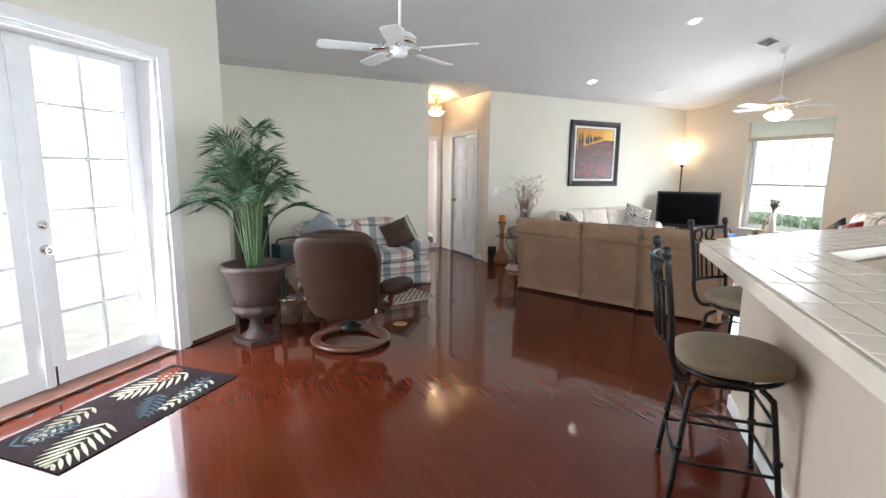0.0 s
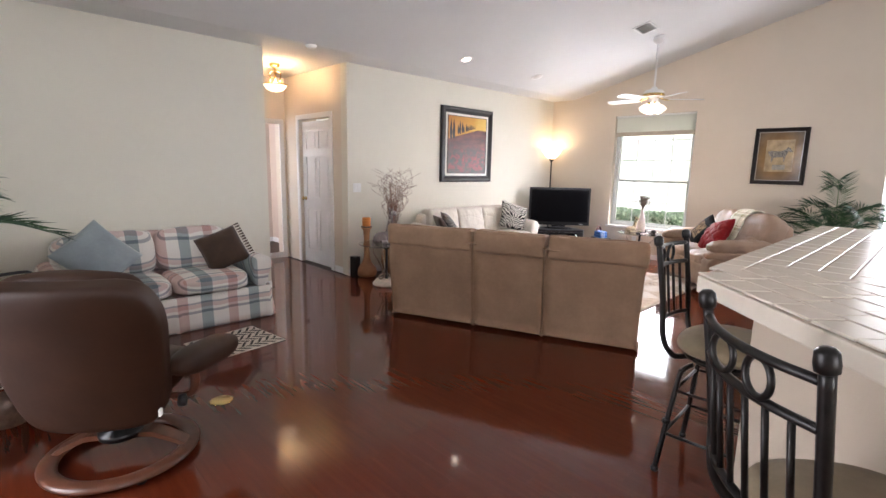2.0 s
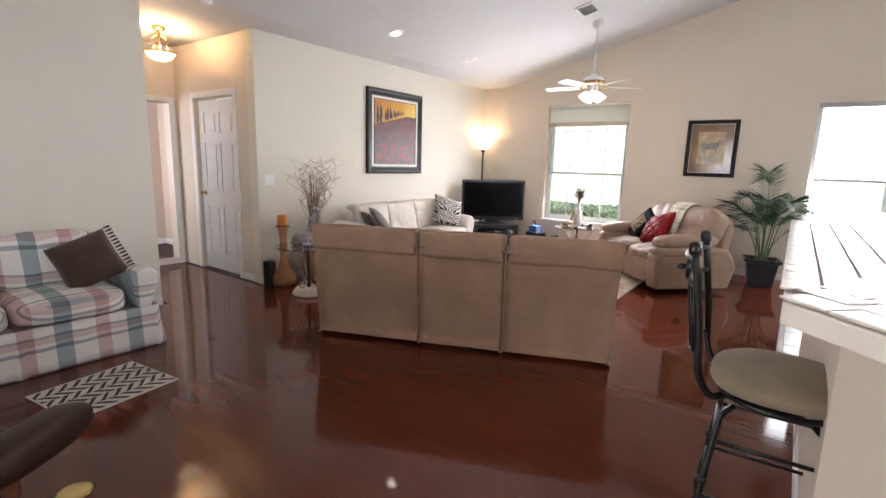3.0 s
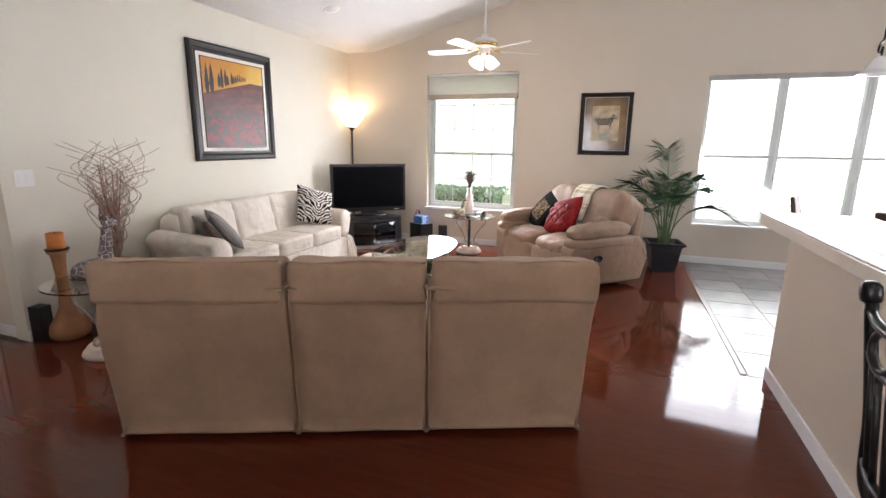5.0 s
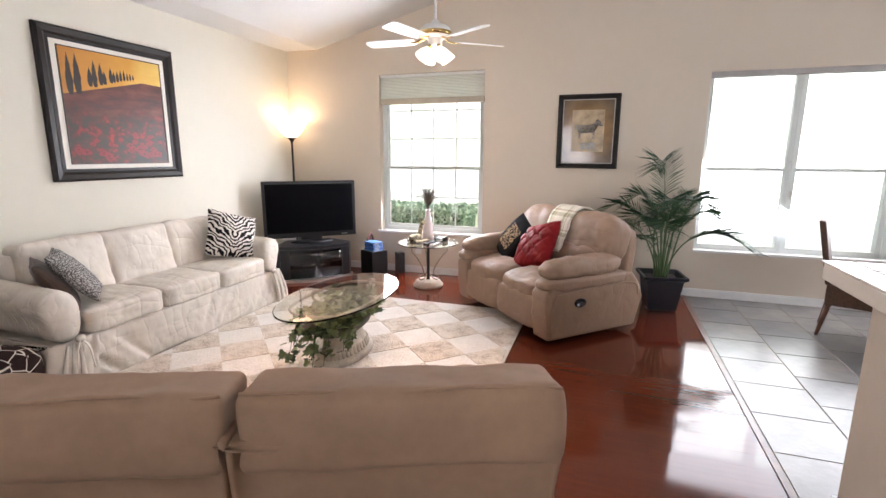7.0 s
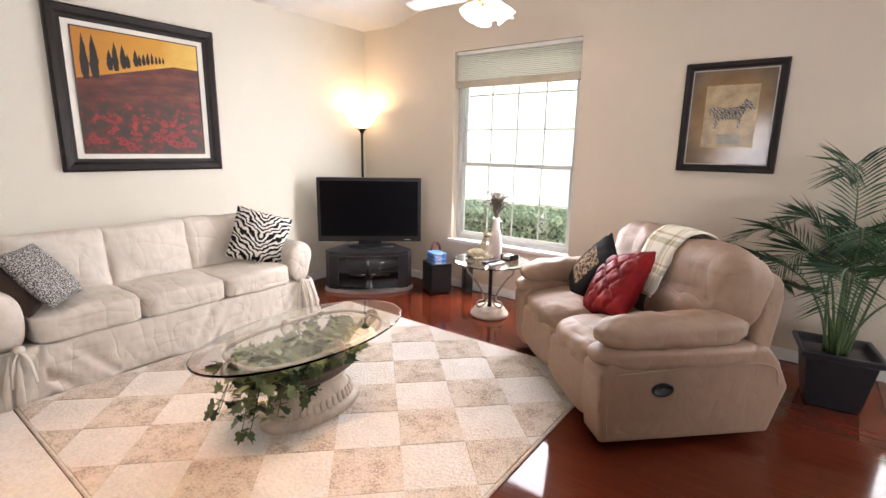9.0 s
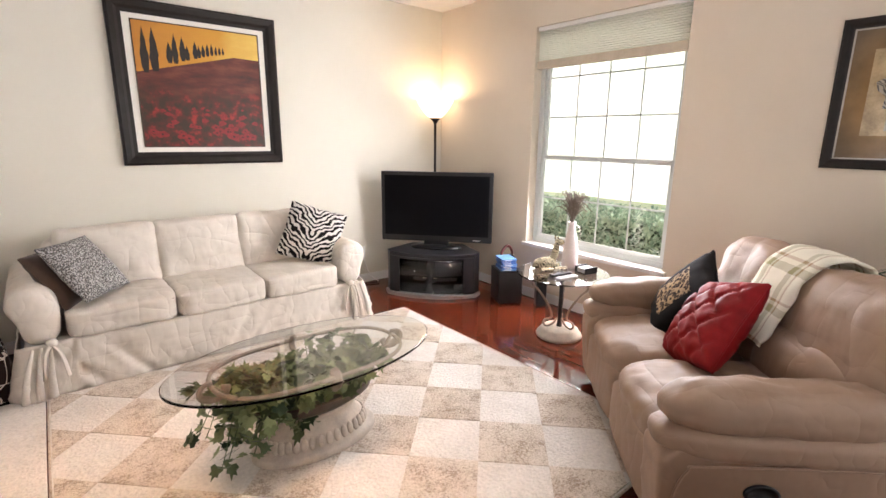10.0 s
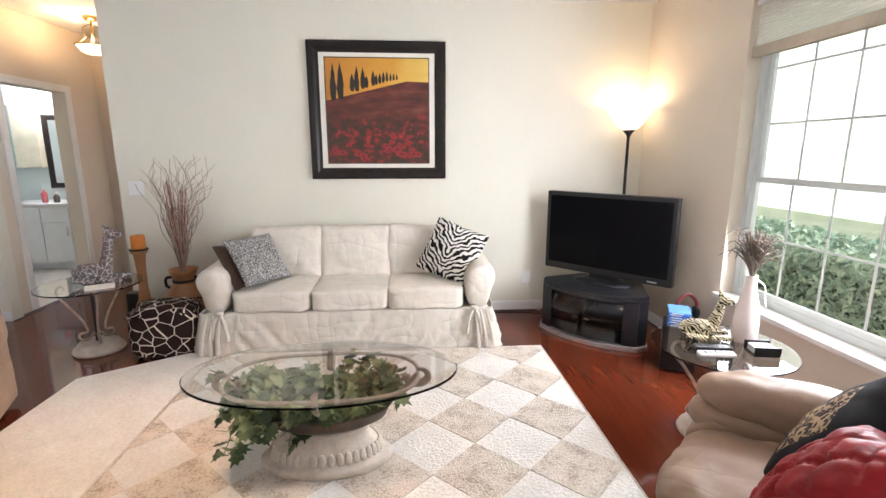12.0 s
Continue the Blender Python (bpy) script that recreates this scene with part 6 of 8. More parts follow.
def hall_lamp():
    x, y = 3.52, 7.33
    h = thing("hall_ceiling_light", pose(x, y, 0), "brass semi flush hall light with an alabaster bowl", "ceiling light")
    part("canopy", lathe([(0.0, 2.70), (0.05, 2.70), (0.065, 2.72), (0.065, 2.741), (0.0, 2.741)], 24), BRASS, h, smooth=True)
    part("stem", lathe([(0.0, 2.50), (0.010, 2.50), (0.010, 2.60), (0.022, 2.62), (0.010, 2.64), (0.010, 2.70), (0.0, 2.70)], 14), BRASS, h, smooth=True)
    for k in range(3):
        a = 2 * math.pi * k / 3
        part("scroll_arm", tube(curve_points([(0.02 * math.cos(a), 0.02 * math.sin(a), 2.66), (0.08 * math.cos(a), 0.08 * math.sin(a), 2.62), (0.07 * math.cos(a), 0.07 * math.sin(a), 2.54), (0.14 * math.cos(a), 0.14 * math.sin(a), 2.48)], 6), 0.006, 6), BRASS, h, smooth=True)
    part("bowl_rim", tube([(0.15 * math.cos(a), 0.15 * math.sin(a), 2.475) for a in [2 * math.pi * i / 36 for i in range(36)]], 0.009, 8, closed=True), BRASS, h, smooth=True)
    part("glass_bowl", lathe([(0.0, 2.39), (0.06, 2.395), (0.11, 2.42), (0.142, 2.465), (0.146, 2.478), (0.138, 2.478), (0.10, 2.43), (0.0, 2.405)], 36), LAMP_HALL, h, "lit alabaster glass bowl", smooth=True)


hall_lamp()
bulb("hall_bulb", (3.52, 7.33, 2.50), 48, 0.07, (1.0, 0.66, 0.34))
bulb("bathroom_bulb", (1.95, 8.75, 2.2), 90, 0.1, (0.92, 0.97, 1.0))

tilt = math.atan(SLOPE)
for x, y, lit in ((5.30, 5.60, True), (5.28, 3.92, True), (6.85, 5.60, False)):
    d = thing("recessed_light", Matrix.Translation((x, y, ceiling_z(y))) @ Matrix.Rotation(-tilt, 4, "X"), "round white recessed ceiling downlight", "ceiling light", "recessed lights")
    part("trim_ring", lathe([(0.055, -0.004), (0.085, -0.008), (0.092, -0.002), (0.092, 0.002), (0.055, 0.002)], 32), PLASTIC_WHITE, d, smooth=True)
    part("lens", lathe([(0.0, -0.012), (0.04, -0.010), (0.056, -0.003), (0.056, 0.0), (0.0, 0.0)], 28), LAMP_CAN if lit else FROSTED, d, smooth=True)
vent = thing("ceiling_vent", Matrix.Translation((6.88, 3.99, ceiling_z(3.99) - 0.002)) @ Matrix.Rotation(-tilt, 4, "X") @ Matrix.Rotation(radians(4), 4, "Z"), "white slatted ceiling air vent", "vent")
bm = box(-0.17, 0.17, -0.11, -0.085, -0.010, 0, 0.003)
for args in ((-0.17, 0.17, 0.085, 0.11), (-0.17, -0.145, -0.085, 0.085), (0.145, 0.17, -0.085, 0.085)):
    box(*args, -0.010, 0, 0.003, bm=bm)
part("frame", bm, PLASTIC_WHITE, vent)
part("backing", box(-0.146, 0.146, -0.086, 0.086, -0.0015, 0.0), BLACK, vent)
for i in range(7):
    part("slat", box(-0.145, 0.145, -0.0055, 0.0055, -0.001, 0.001, m=pose(0, -0.07 + i * 0.0235, -0.006, 35)), PLASTIC_WHITE, vent)
det = thing("smoke_detector", pose(3.34, 6.04, Z_FLAT), "round white smoke detector on the ceiling", "smoke detector")
part("housing", lathe([(0.0, -0.035), (0.04, -0.035), (0.055, -0.02), (0.06, 0.0), (0.0, 0.0)], 28), PLASTIC_WHITE, det, smooth=True)


# ---- pictures ----
def picture_frame(base, w, h, bar, depth, material, ridge):
    """Mitred moulding; the picture's plane is local x and z, its face to -y."""
    for k in range(4):
        horizontal = k % 2 == 0
        half, other = (w / 2, h / 2) if horizontal else (h / 2, w / 2)
        bm = bmesh.new()
        prof = [(0.0, 0.0), (0.0, -depth * 0.7), (bar * 0.18, -depth), (bar * 0.55, -depth * 0.85), (bar * 0.75, -depth * 0.55), (bar, -depth * 0.5), (bar, 0.0)]
        ends = []
        for sgn in (-1, 1):
            ends.append([bm.verts.new((sgn * (half - d), y, other - d)) for d, y in prof])
        for i in range(len(prof)):
            j = (i + 1) % len(prof)
            bm.faces.new((ends[0][i], ends[0][j], ends[1][j], ends[1][i]))
        bm.faces.new(ends[0])
        bm.faces.new(ends[1])
        bm.transform(Matrix.Rotation(math.pi / 2 * k, 4, "Y"))
        part("frame_bar", bm, material, base)


def poppy_canvas():
    m, n, l, p = mat("poppy_field_canvas")
    tc = n.new("ShaderNodeTexCoord")
    sep = n.new("ShaderNodeSeparateXYZ")
    l.new(tc.outputs["Object"], sep.inputs[0])
    v = coords(n, l, (1, 1, 2.2))
    x, z = sep.outputs[0], sep.outputs[2]
    # hill line rises to the right
    hill = calc(n, l, "ADD", calc(n, l, "MULTIPLY", x, 0.24), 0.19)
    hill = calc(n, l, "MINIMUM", hill, calc(n, l, "ADD", calc(n, l, "MULTIPLY", x, -0.03), 0.255))
    above = calc(n, l, "GREATER_THAN", z, hill)
    sky = ramp(n, l, calc(n, l, "ADD", calc(n, l, "MULTIPLY", calc(n, l, "ADD", x, 0.45), 0.8), calc(n, l, "MULTIPLY", noise_tex(n, l, v, 5, 4), 0.35)), [(0.1, (0.46, 0.17, 0.022)), (0.6, (0.60, 0.29, 0.03)), (1.0, (0.80, 0.60, 0.15))])
    band = noise_tex(n, l, coords(n, l, (1, 1, 3.5)), 4.5, 5)
    field = ramp(n, l, band, [(0.30, (0.026, 0.011, 0.007)), (0.5, (0.095, 0.017, 0.010)), (0.70, (0.18, 0.045, 0.026))])
    low = ramp(n, l, noise_tex(n, l, coords(n, l), 16, 4), [(0.40, (0.035, 0.018, 0.008)), (0.55, (0.09, 0.014, 0.008)), (0.68, (0.34, 0.020, 0.016))])
    t = n.new("ShaderNodeMapRange")
    t.inputs[1].default_value, t.inputs[2].default_value, t.inputs[3].default_value, t.inputs[4].default_value = -0.12, 0.02, 1.0, 0.0
    l.new(z, t.inputs[0])
    ground_ = mix(n, l, t.outputs[0], field, low)
    l.new(mix(n, l, above, ground_, sky), p.inputs["Base Color"])
    p.inputs["Roughness"].default_value = 0.45
    bump(n, l, p, noise_tex(n, l, coords(n, l), 90, 3), 0.2, 0.003)
    return m


def poppy_painting():
    # wall face is y = YN; the picture's back lies on it
    b = thing("painting", pose(6.272, YN - 0.001, 1.812), "large framed painting of a poppy field with cypresses", "painting")
    W, H = 1.16, 1.14
    picture_frame(b, W, H, 0.095, 0.045, FRAME_BLACK, 0)
    part("mat_board", box(-W / 2 + 0.09, W / 2 - 0.09, -0.018, -0.002, -H / 2 + 0.09, H / 2 - 0.09), MATBOARD, b, "off white inner mat")
    cw, ch = 0.432, 0.432
    part("canvas", box(-cw, cw, -0.022, -0.017, -ch, ch), poppy_canvas(), b, "poppy field canvas")
    rim = simple("dark_canvas_edge", (0.06, 0.035, 0.02), 0.5)
    for k in range(4):
        bar_ = box(-cw - 0.006, cw + 0.006, -0.026, -0.018, ch, ch + 0.008)
        bar_.transform(Matrix.Rotation(math.pi / 2 * k, 4, "Y"))
        part("fillet", bar_, rim, b)
    dark = simple("painted_cypress_green", (0.013, 0.009, 0.006), 0.5, vary=0.4, scale=60)
    rng = random.Random(3)
    for u, z0, h, w in ((0.07, 0.60, 0.36, 0.045), (0.14, 0.615, 0.345, 0.05), (0.255, 0.69, 0.17, 0.035), (0.30, 0.69, 0.24, 0.036), (0.36, 0.715, 0.20, 0.036), (0.395, 0.725, 0.12, 0.03), (0.46, 0.745, 0.145, 0.032), (0.49, 0.755, 0.10, 0.024), (0.525, 0.765, 0.10, 0.024), (0.56, 0.775, 0.105, 0.022), (0.595, 0.785, 0.10, 0.02), (0.63, 0.79, 0.075, 0.018), (0.66, 0.795, 0.07, 0.016), (0.69, 0.80, 0.06, 0.014)):
        bm = bmesh.new()
        x0, zz = -cw + u * 2 * cw, -ch + z0 * 2 * ch
        hh, ww = h * 2 * ch, w * 3.3 * cw
        pts = []
        for i in range(11):
            t = i / 10
            pts.append((x0 + ww / 2 * math.sin(math.pi * min(1, 0.12 + 0.9 * t)) ** 0.8 * (1 - 0.55 * t) * rng.uniform(0.85, 1.15), zz + hh * t))
        for i in range(10, -1, -1):
            t = i / 10
            pts.append((x0 - ww / 2 * math.sin(math.pi * min(1, 0.12 + 0.9 * t)) ** 0.8 * (1 - 0.55 * t) * rng.uniform(0.85, 1.15) - 0.0005, zz + hh * t))
        bm.faces.new([bm.verts.new((x, -0.0226, z)) for x, z in pts])
        part("painted_cypress", bm, dark, b)
    petal = simple("poppy_red_paint", (0.25, 0.014, 0.016), 0.45, vary=0.35, scale=80)
    heart = simple("poppy_dark_paint", (0.03, 0.008, 0.006), 0.5)
    for i in range(46):
        t = rng.random() ** 0.8
        u, w_ = rng.uniform(0.03, 0.97), 0.02 + 0.30 * t
        r = 0.030 * (1.15 - 0.8 * t) * rng.uniform(0.7, 1.2)
        bm = bmesh.new()
        x0, z0 = -cw * 0.96 + u * 1.92 * cw, -ch * 0.97 + w_ * 2 * ch
        ring = [bm.verts.new((max(-cw, min(cw, x0 + 1.25 * r * math.cos(a) * (1 + 0.25 * math.sin(3 * a + i)))), -0.0228 - 0.00001 * i, max(-ch, z0 + 0.85 * r * math.sin(a) * (1 + 0.2 * math.cos(4 * a + i))))) for a in [2 * math.pi * k / 14 for k in range(14)]]
        bm.faces.new(ring)
        pp = part("painted_poppy", bm, petal, b)
        if t < 0.5:
            bm = bmesh.new()
            bm.faces.new([bm.verts.new((x0 + 0.3 * r * math.cos(a), -0.0236 - 0.00001 * i, z0 + 0.2 * r * math.sin(a))) for a in [2 * math.pi * k / 8 for k in range(8)]])
            part("poppy_heart", bm, heart, pp)
    return b


poppy_painting()


def zebra_art():
    b = thing("zebra_picture", pose(XE - 0.001, 2.755, 1.705, 0, 0, -90), "small framed zebra print behind glass", "picture")
    W, H = 0.63, 0.77
    picture_frame(b, W, H, 0.055, 0.03, FRAME_BLACK, 0)
    m, n, l, p = mat("brown_parchment_print")
    v = coords(n, l)
    a = noise_tex(n, l, v, 5, 5)
    tc = n.new("ShaderNodeTexGradient")
    tc.gradient_type = "SPHERICAL"
    l.new(coords(n, l, (3.0, 3.0, 2.4)), tc.inputs["Vector"])
    c = ramp(n, l, tc.outputs["Fac"], [(0.0, (0.17, 0.13, 0.09)), (0.5, (0.30, 0.18, 0.07)), (0.9, (0.38, 0.25, 0.11))])
    s = ramp(n, l, a, [(0.3, (0.65, 0.62, 0.58)), (0.7, (1.1, 1.05, 1.0))])
    l.new(mix(n, l, 1.0, c, s, "MULTIPLY"), p.inputs["Base Color"])
    p.inputs["Roughness"].default_value = 0.12
    part("print", box(-W / 2 + 0.05, W / 2 - 0.05, -0.012, -0.002, -H / 2 + 0.05, H / 2 - 0.05), m, b, "brown parchment print")
    inner = simple("pale_parchment_panel", (0.44, 0.32, 0.17), 0.25, vary=0.35, scale=9, bump_scale=40, bump_strength=0.05)
    part("inner_panel", box(-0.165, 0.165, -0.0135, -0.0115, -0.21, 0.225, 0.0), inner, b, "pale tan inner panel")
    part("lower_panel", box(-0.07, 0.08, -0.0145, -0.0134, -0.185, -0.115), simple("grey_parchment_strip", (0.30, 0.27, 0.20), 0.3, vary=0.3, scale=20), b)
    bm = bmesh.new()
    body = [(-0.13, 0.04), (-0.10, 0.055), (0.0, 0.045), (0.05, 0.06), (0.085, 0.10), (0.115, 0.085), (0.145, 0.035), (0.12, 0.03), (0.10, 0.05), (0.085, 0.02), (0.07, -0.02), (0.06, -0.09), (0.05, -0.09), (0.05, -0.03), (-0.06, -0.035), (-0.075, -0.09), (-0.09, -0.09), (-0.085, -0.03), (-0.12, 0.0)]
    bm.faces.new([bm.verts.new((x * 1.05, -0.0152, z * 1.05 + 0.02)) for x, z in body])
    part("printed_zebra", bm, print_cloth("printed_zebra_stripes", "zebra", (0.10, 0.095, 0.085), (0.36, 0.32, 0.25), 26), b)
    for k in range(4):
        half = (W / 2 - 0.052, H / 2 - 0.052)
        h, o = (half[0], half[1]) if k % 2 == 0 else (half[1], half[0])
        f = box(-h, h, -0.016, -0.011, o - 0.008, o)
        f.transform(Matrix.Rotation(math.pi / 2 * k, 4, "Y"))
        part("silver_fillet", f, simple("pewter_fillet", (0.35, 0.32, 0.28), 0.4, 0.4), b)


zebra_art()


# ---- plants ----
def palm(base, rng, fronds, height, spread, z0, leaf_len, cane_r, arch=1.0):
    """Canes with arching feather fronds; every frond a part."""
    for k in range(fronds):
        a = 2 * math.pi * k * 0.382 + rng.uniform(-0.3, 0.3)
        t = (k + 0.5) / fronds
        h = height * rng.uniform(0.72, 1.05) * (0.60 + 0.45 * (1 - t))
        sp = spread * rng.uniform(0.7, 1.1) * (0.35 + 0.75 * t)
        c, s = math.cos(a), math.sin(a)
        r0 = rng.uniform(0.01, 0.06)
        p0 = Vector((r0 * c, r0 * s, z0))
        p1 = Vector((0.10 * sp * c + r0 * c, 0.10 * sp * s + r0 * s, z0 + h * 0.42))
        p2 = Vector((0.32 * sp * c, 0.32 * sp * s, z0 + h * 0.74))
        p3 = Vector((0.66 * sp * c, 0.66 * sp * s, z0 + h * (0.98 - 0.12 * t * arch)))
        p4 = Vector((1.05 * sp * c, 1.05 * sp * s, z0 + h * (1.08 - 0.15 * arch - 0.34 * t * arch)))
        line = curve_points([p0, p1, p2, p3, p4], 7)
        stem = tube(line, cane_r, 6, taper=lambda q: 1.0 - 0.82 * q)
        fr = part("frond", stem, STEM, base, smooth=True)
        verts, faces = [], []
        count = len(line)
        first = int(count * 0.45)
        for i in range(first, count):
            for sub in range(2):
                f = i + sub / 2
                if f > count - 1:
                    continue
                i0 = int(f)
                q = line[i0].lerp(line[min(i0 + 1, count - 1)], f - i0)
                way = (line[min(i0 + 1, count - 1)] - line[max(i0 - 1, 0)]).normalized()
                side = way.cross(Vector((0, 0, 1)))
                if side.length < 0.05:
                    side = Vector((-s, c, 0))
                side.normalize()
                up = side.cross(way)
                g = (f - first) / max(1, count - 1 - first)
                length = leaf_len * (0.55 + 0.75 * math.sin(math.pi * min(1, 0.15 + 0.75 * g))) * rng.uniform(0.85, 1.1)
                for sgn in (-1, 1):
                    d = (side * sgn * 0.8 + way * (0.62 + 0.4 * g) + up * rng.uniform(0.08, 0.22)).normalized()
                    droop = Vector((0, 0, -1)) * length * rng.uniform(0.06, 0.20)
                    w = 0.0062 * rng.uniform(0.8, 1.2)
                    e = way * w
                    n0 = len(verts)
                    m1 = q + d * length * 0.45 + droop * 0.15
                    tip = q + d * length + droop
                    verts.extend((tuple(q - e * 0.3), tuple(q + e * 0.5), tuple(m1 + e), tuple(tip), tuple(m1 - e + up * 0.002)))
                    faces.append((n0, n0 + 1, n0 + 2, n0 + 3, n0 + 4))
        me = bpy.data.meshes.new("leaf_blade")
        me.from_pydata(verts, [], faces)
        me.materials.append(PALM_LEAF)
        ob = new("leaf_blade", me)
        ob.parent = fr


urn = thing("urn_planter", pose(0.275, 4.12, 0), "weathered brown terracotta urn on a square foot", "planter")
part("plinth", box(-0.15, 0.15, -0.15, 0.15, 0, 0.045, 0.006, m=pose(0, 0, 0, 0, 0, 25)), TERRACOTTA, urn)
part("urn_foot", lathe([(0.0, 0.045), (0.13, 0.045), (0.125, 0.06), (0.075, 0.10), (0.055, 0.16), (0.06, 0.20), (0.09, 0.22), (0.0, 0.22)], 32), TERRACOTTA, urn, smooth=True)
part("lobed_bowl", lathe([(0.05, 0.215), (0.13, 0.235), (0.185, 0.275), (0.195, 0.31), (0.165, 0.335), (0.10, 0.34)], 60, wobble=lambda a, k: 1 + 0.045 * abs(math.sin(5 * a))), TERRACOTTA, urn, smooth=True)
part("urn_body", lathe([(0.10, 0.335), (0.165, 0.345), (0.185, 0.42), (0.205, 0.52), (0.235, 0.60), (0.265, 0.635), (0.275, 0.655), (0.268, 0.68), (0.25, 0.685), (0.235, 0.665), (0.20, 0.62), (0.0, 0.61)], 44), TERRACOTTA, urn, smooth=True)
part("soil", lathe([(0.0, 0.60), (0.218, 0.605), (0.22, 0.632), (0.0, 0.64)], 28), SOIL, urn)
plant = thing("potted_palm", pose(0.275, 4.12, 0), "tall bushy dark green parlour palm in the urn", "plant", "potted palms")
palm(plant, random.Random(21), 26, 1.16, 0.54, 0.635, 0.16, 0.010, 0.62)

pot = thing("square_planter", pose(8.12, 1.97, 0, 0, 0, 8), "tapered square black resin planter with a rim", "planter")
bm = bmesh.new()
levels = [(0.125, 0.0), (0.13, 0.02), (0.165, 0.30), (0.195, 0.315), (0.20, 0.345), (0.175, 0.345), (0.16, 0.30), (0.15, 0.29)]
rings = [[bm.verts.new((sx * r, sy * r, z)) for sx, sy in ((-1, -1), (1, -1), (1, 1), (-1, 1))] for r, z in levels]
for a, b in zip(rings, rings[1:]):
    for i in range(4):
        bm.faces.new((a[i], a[(i + 1) % 4], b[(i + 1) % 4], b[i]))
bm.faces.new(rings[0])
bm.faces.new(rings[-1])
bmesh.ops.bevel(bm, geom=[e for e in bm.edges], offset=0.005, segments=2, affect="EDGES")
part("pot_body", bm, POT_BLACK, pot)
part("soil", box(-0.148, 0.148, -0.148, 0.148, 0.285, 0.30, 0.004), SOIL, pot)
plant = thing("potted_palm", pose(8.12, 1.97, 0, 0, 0, 30), "arching green areca palm in the black planter", "plant", "potted palms")
palm(plant, random.Random(8), 15, 1.05, 0.92, 0.30, 0.22, 0.009)


# ---- floor decor by the hall ----
c = thing("candle_stand", pose(4.24, 6.32, 0), "tall turned clay bottle candle holder", "candle holder")
part("bottle", lathe([(0.0, 0), (0.10, 0), (0.125, 0.02), (0.135, 0.06), (0.12, 0.12), (0.075, 0.17), (0.045, 0.24), (0.036, 0.35), (0.036, 0.48), (0.042, 0.58), (0.05, 0.63), (0.068, 0.645), (0.068, 0.66), (0.0, 0.66)], 32), CLAY, c, smooth=True)
part("drip_plate", lathe([(0.0, 0.66), (0.07, 0.66), (0.076, 0.67), (0.07, 0.675), (0.0, 0.675)], 28), IRON, c, smooth=True)
cd = thing("pillar_candle", pose(4.24, 6.32, 0.675), "burnt orange pillar candle on its holder", "candle")
part("wax", lathe([(0.0, 0), (0.054, 0), (0.055, 0.02), (0.055, 0.105), (0.05, 0.112), (0.038, 0.106), (0.0, 0.10)], 28, wobble=lambda a, k: 1 + 0.02 * math.sin(3 * a)), ORANGE_WAX, cd, smooth=True)
part("wick", tube([(0, 0, 0.10), (0.002, 0, 0.118)], 0.002, 5), BLACK, cd)

v = thing("clay_vase", pose(4.62, 6.24, 0), "large burnished clay jar with two handles", "vase")
part("jar", lathe([(0.0, 0), (0.09, 0), (0.14, 0.06), (0.165, 0.16), (0.16, 0.26), (0.125, 0.34), (0.085, 0.39), (0.08, 0.42), (0.095, 0.47), (0.115, 0.51), (0.108, 0.513), (0.085, 0.47), (0.065, 0.42), (0.0, 0.40)], 36), CLAY, v, smooth=True)
part("neck_band", lathe([(0.082, 0.40), (0.09, 0.405), (0.09, 0.42), (0.082, 0.425)], 30), TERRACOTTA, v, smooth=True)
for s in (-1, 1):
    part("handle", tube(curve_points([(s * 0.085, 0, 0.44), (s * 0.145, 0, 0.43), (s * 0.15, 0, 0.37), (s * 0.12, 0, 0.345)], 6), 0.012, 8), IRON, v, smooth=True)
br = thing("dried_branches", pose(4.62, 6.24, 0.0), "dried curly willow and reddish reeds in the clay jar", "dried branches")
rng = random.Random(4)
for k in range(88):
    a = rng.uniform(0, 2 * math.pi)
    reed = k < 42
    reach = rng.uniform(0.03, 0.13) if reed else rng.uniform(0.08, 0.30)
    h = rng.uniform(0.50, 0.85) if reed else rng.uniform(0.80, 1.05)
    cx, cy = math.cos(a), 0.35 * math.sin(a)
    pts = [Vector((0.03 * cx, 0.03 * cy, 0.41))]
    for i in range(1, 9):
        t = i / 8
        curl = 0.0 if reed else 0.10 * t * t
        pts.append(Vector((reach * cx * t ** 1.3 + curl * math.sin(i * 2.1 + k), max(-0.35, min(0.17, reach * cy * t ** 1.3 + curl * math.cos(i * 2.3 + k))), 0.41 + h * t + (0 if reed else 0.02 * math.sin(i * 2.7 + k)))))
    part("reed" if reed else "curly_twig", tube(curve_points(pts, 4), 0.006 if reed else 0.0042, 5, taper=lambda q: 1 - 0.6 * q), TWIG if reed else TWIG_PALE, br)

ot = thing("ottoman", pose(4.70, 5.74, 0, 0, 0, 12), "giraffe print cube pouf ottoman", "ottoman")
part("pouf", cushion(0.46, 0.42, 0.37, 4.5, 0.06, 16, 0.012, 5, 3, m=pose(0, 0, 0.186)), GIRAFFE, ot, smooth=True)
part("piping", tube([(0.215 * sx, 0.195 * sy, 0.335) for sx, sy in ((-1, -1), (0, -1.05), (1, -1), (1.05, 0), (1, 1), (0, 1.05), (-1, 1), (-1.05, 0))], 0.006, 6, closed=True), GIRAFFE, ot)


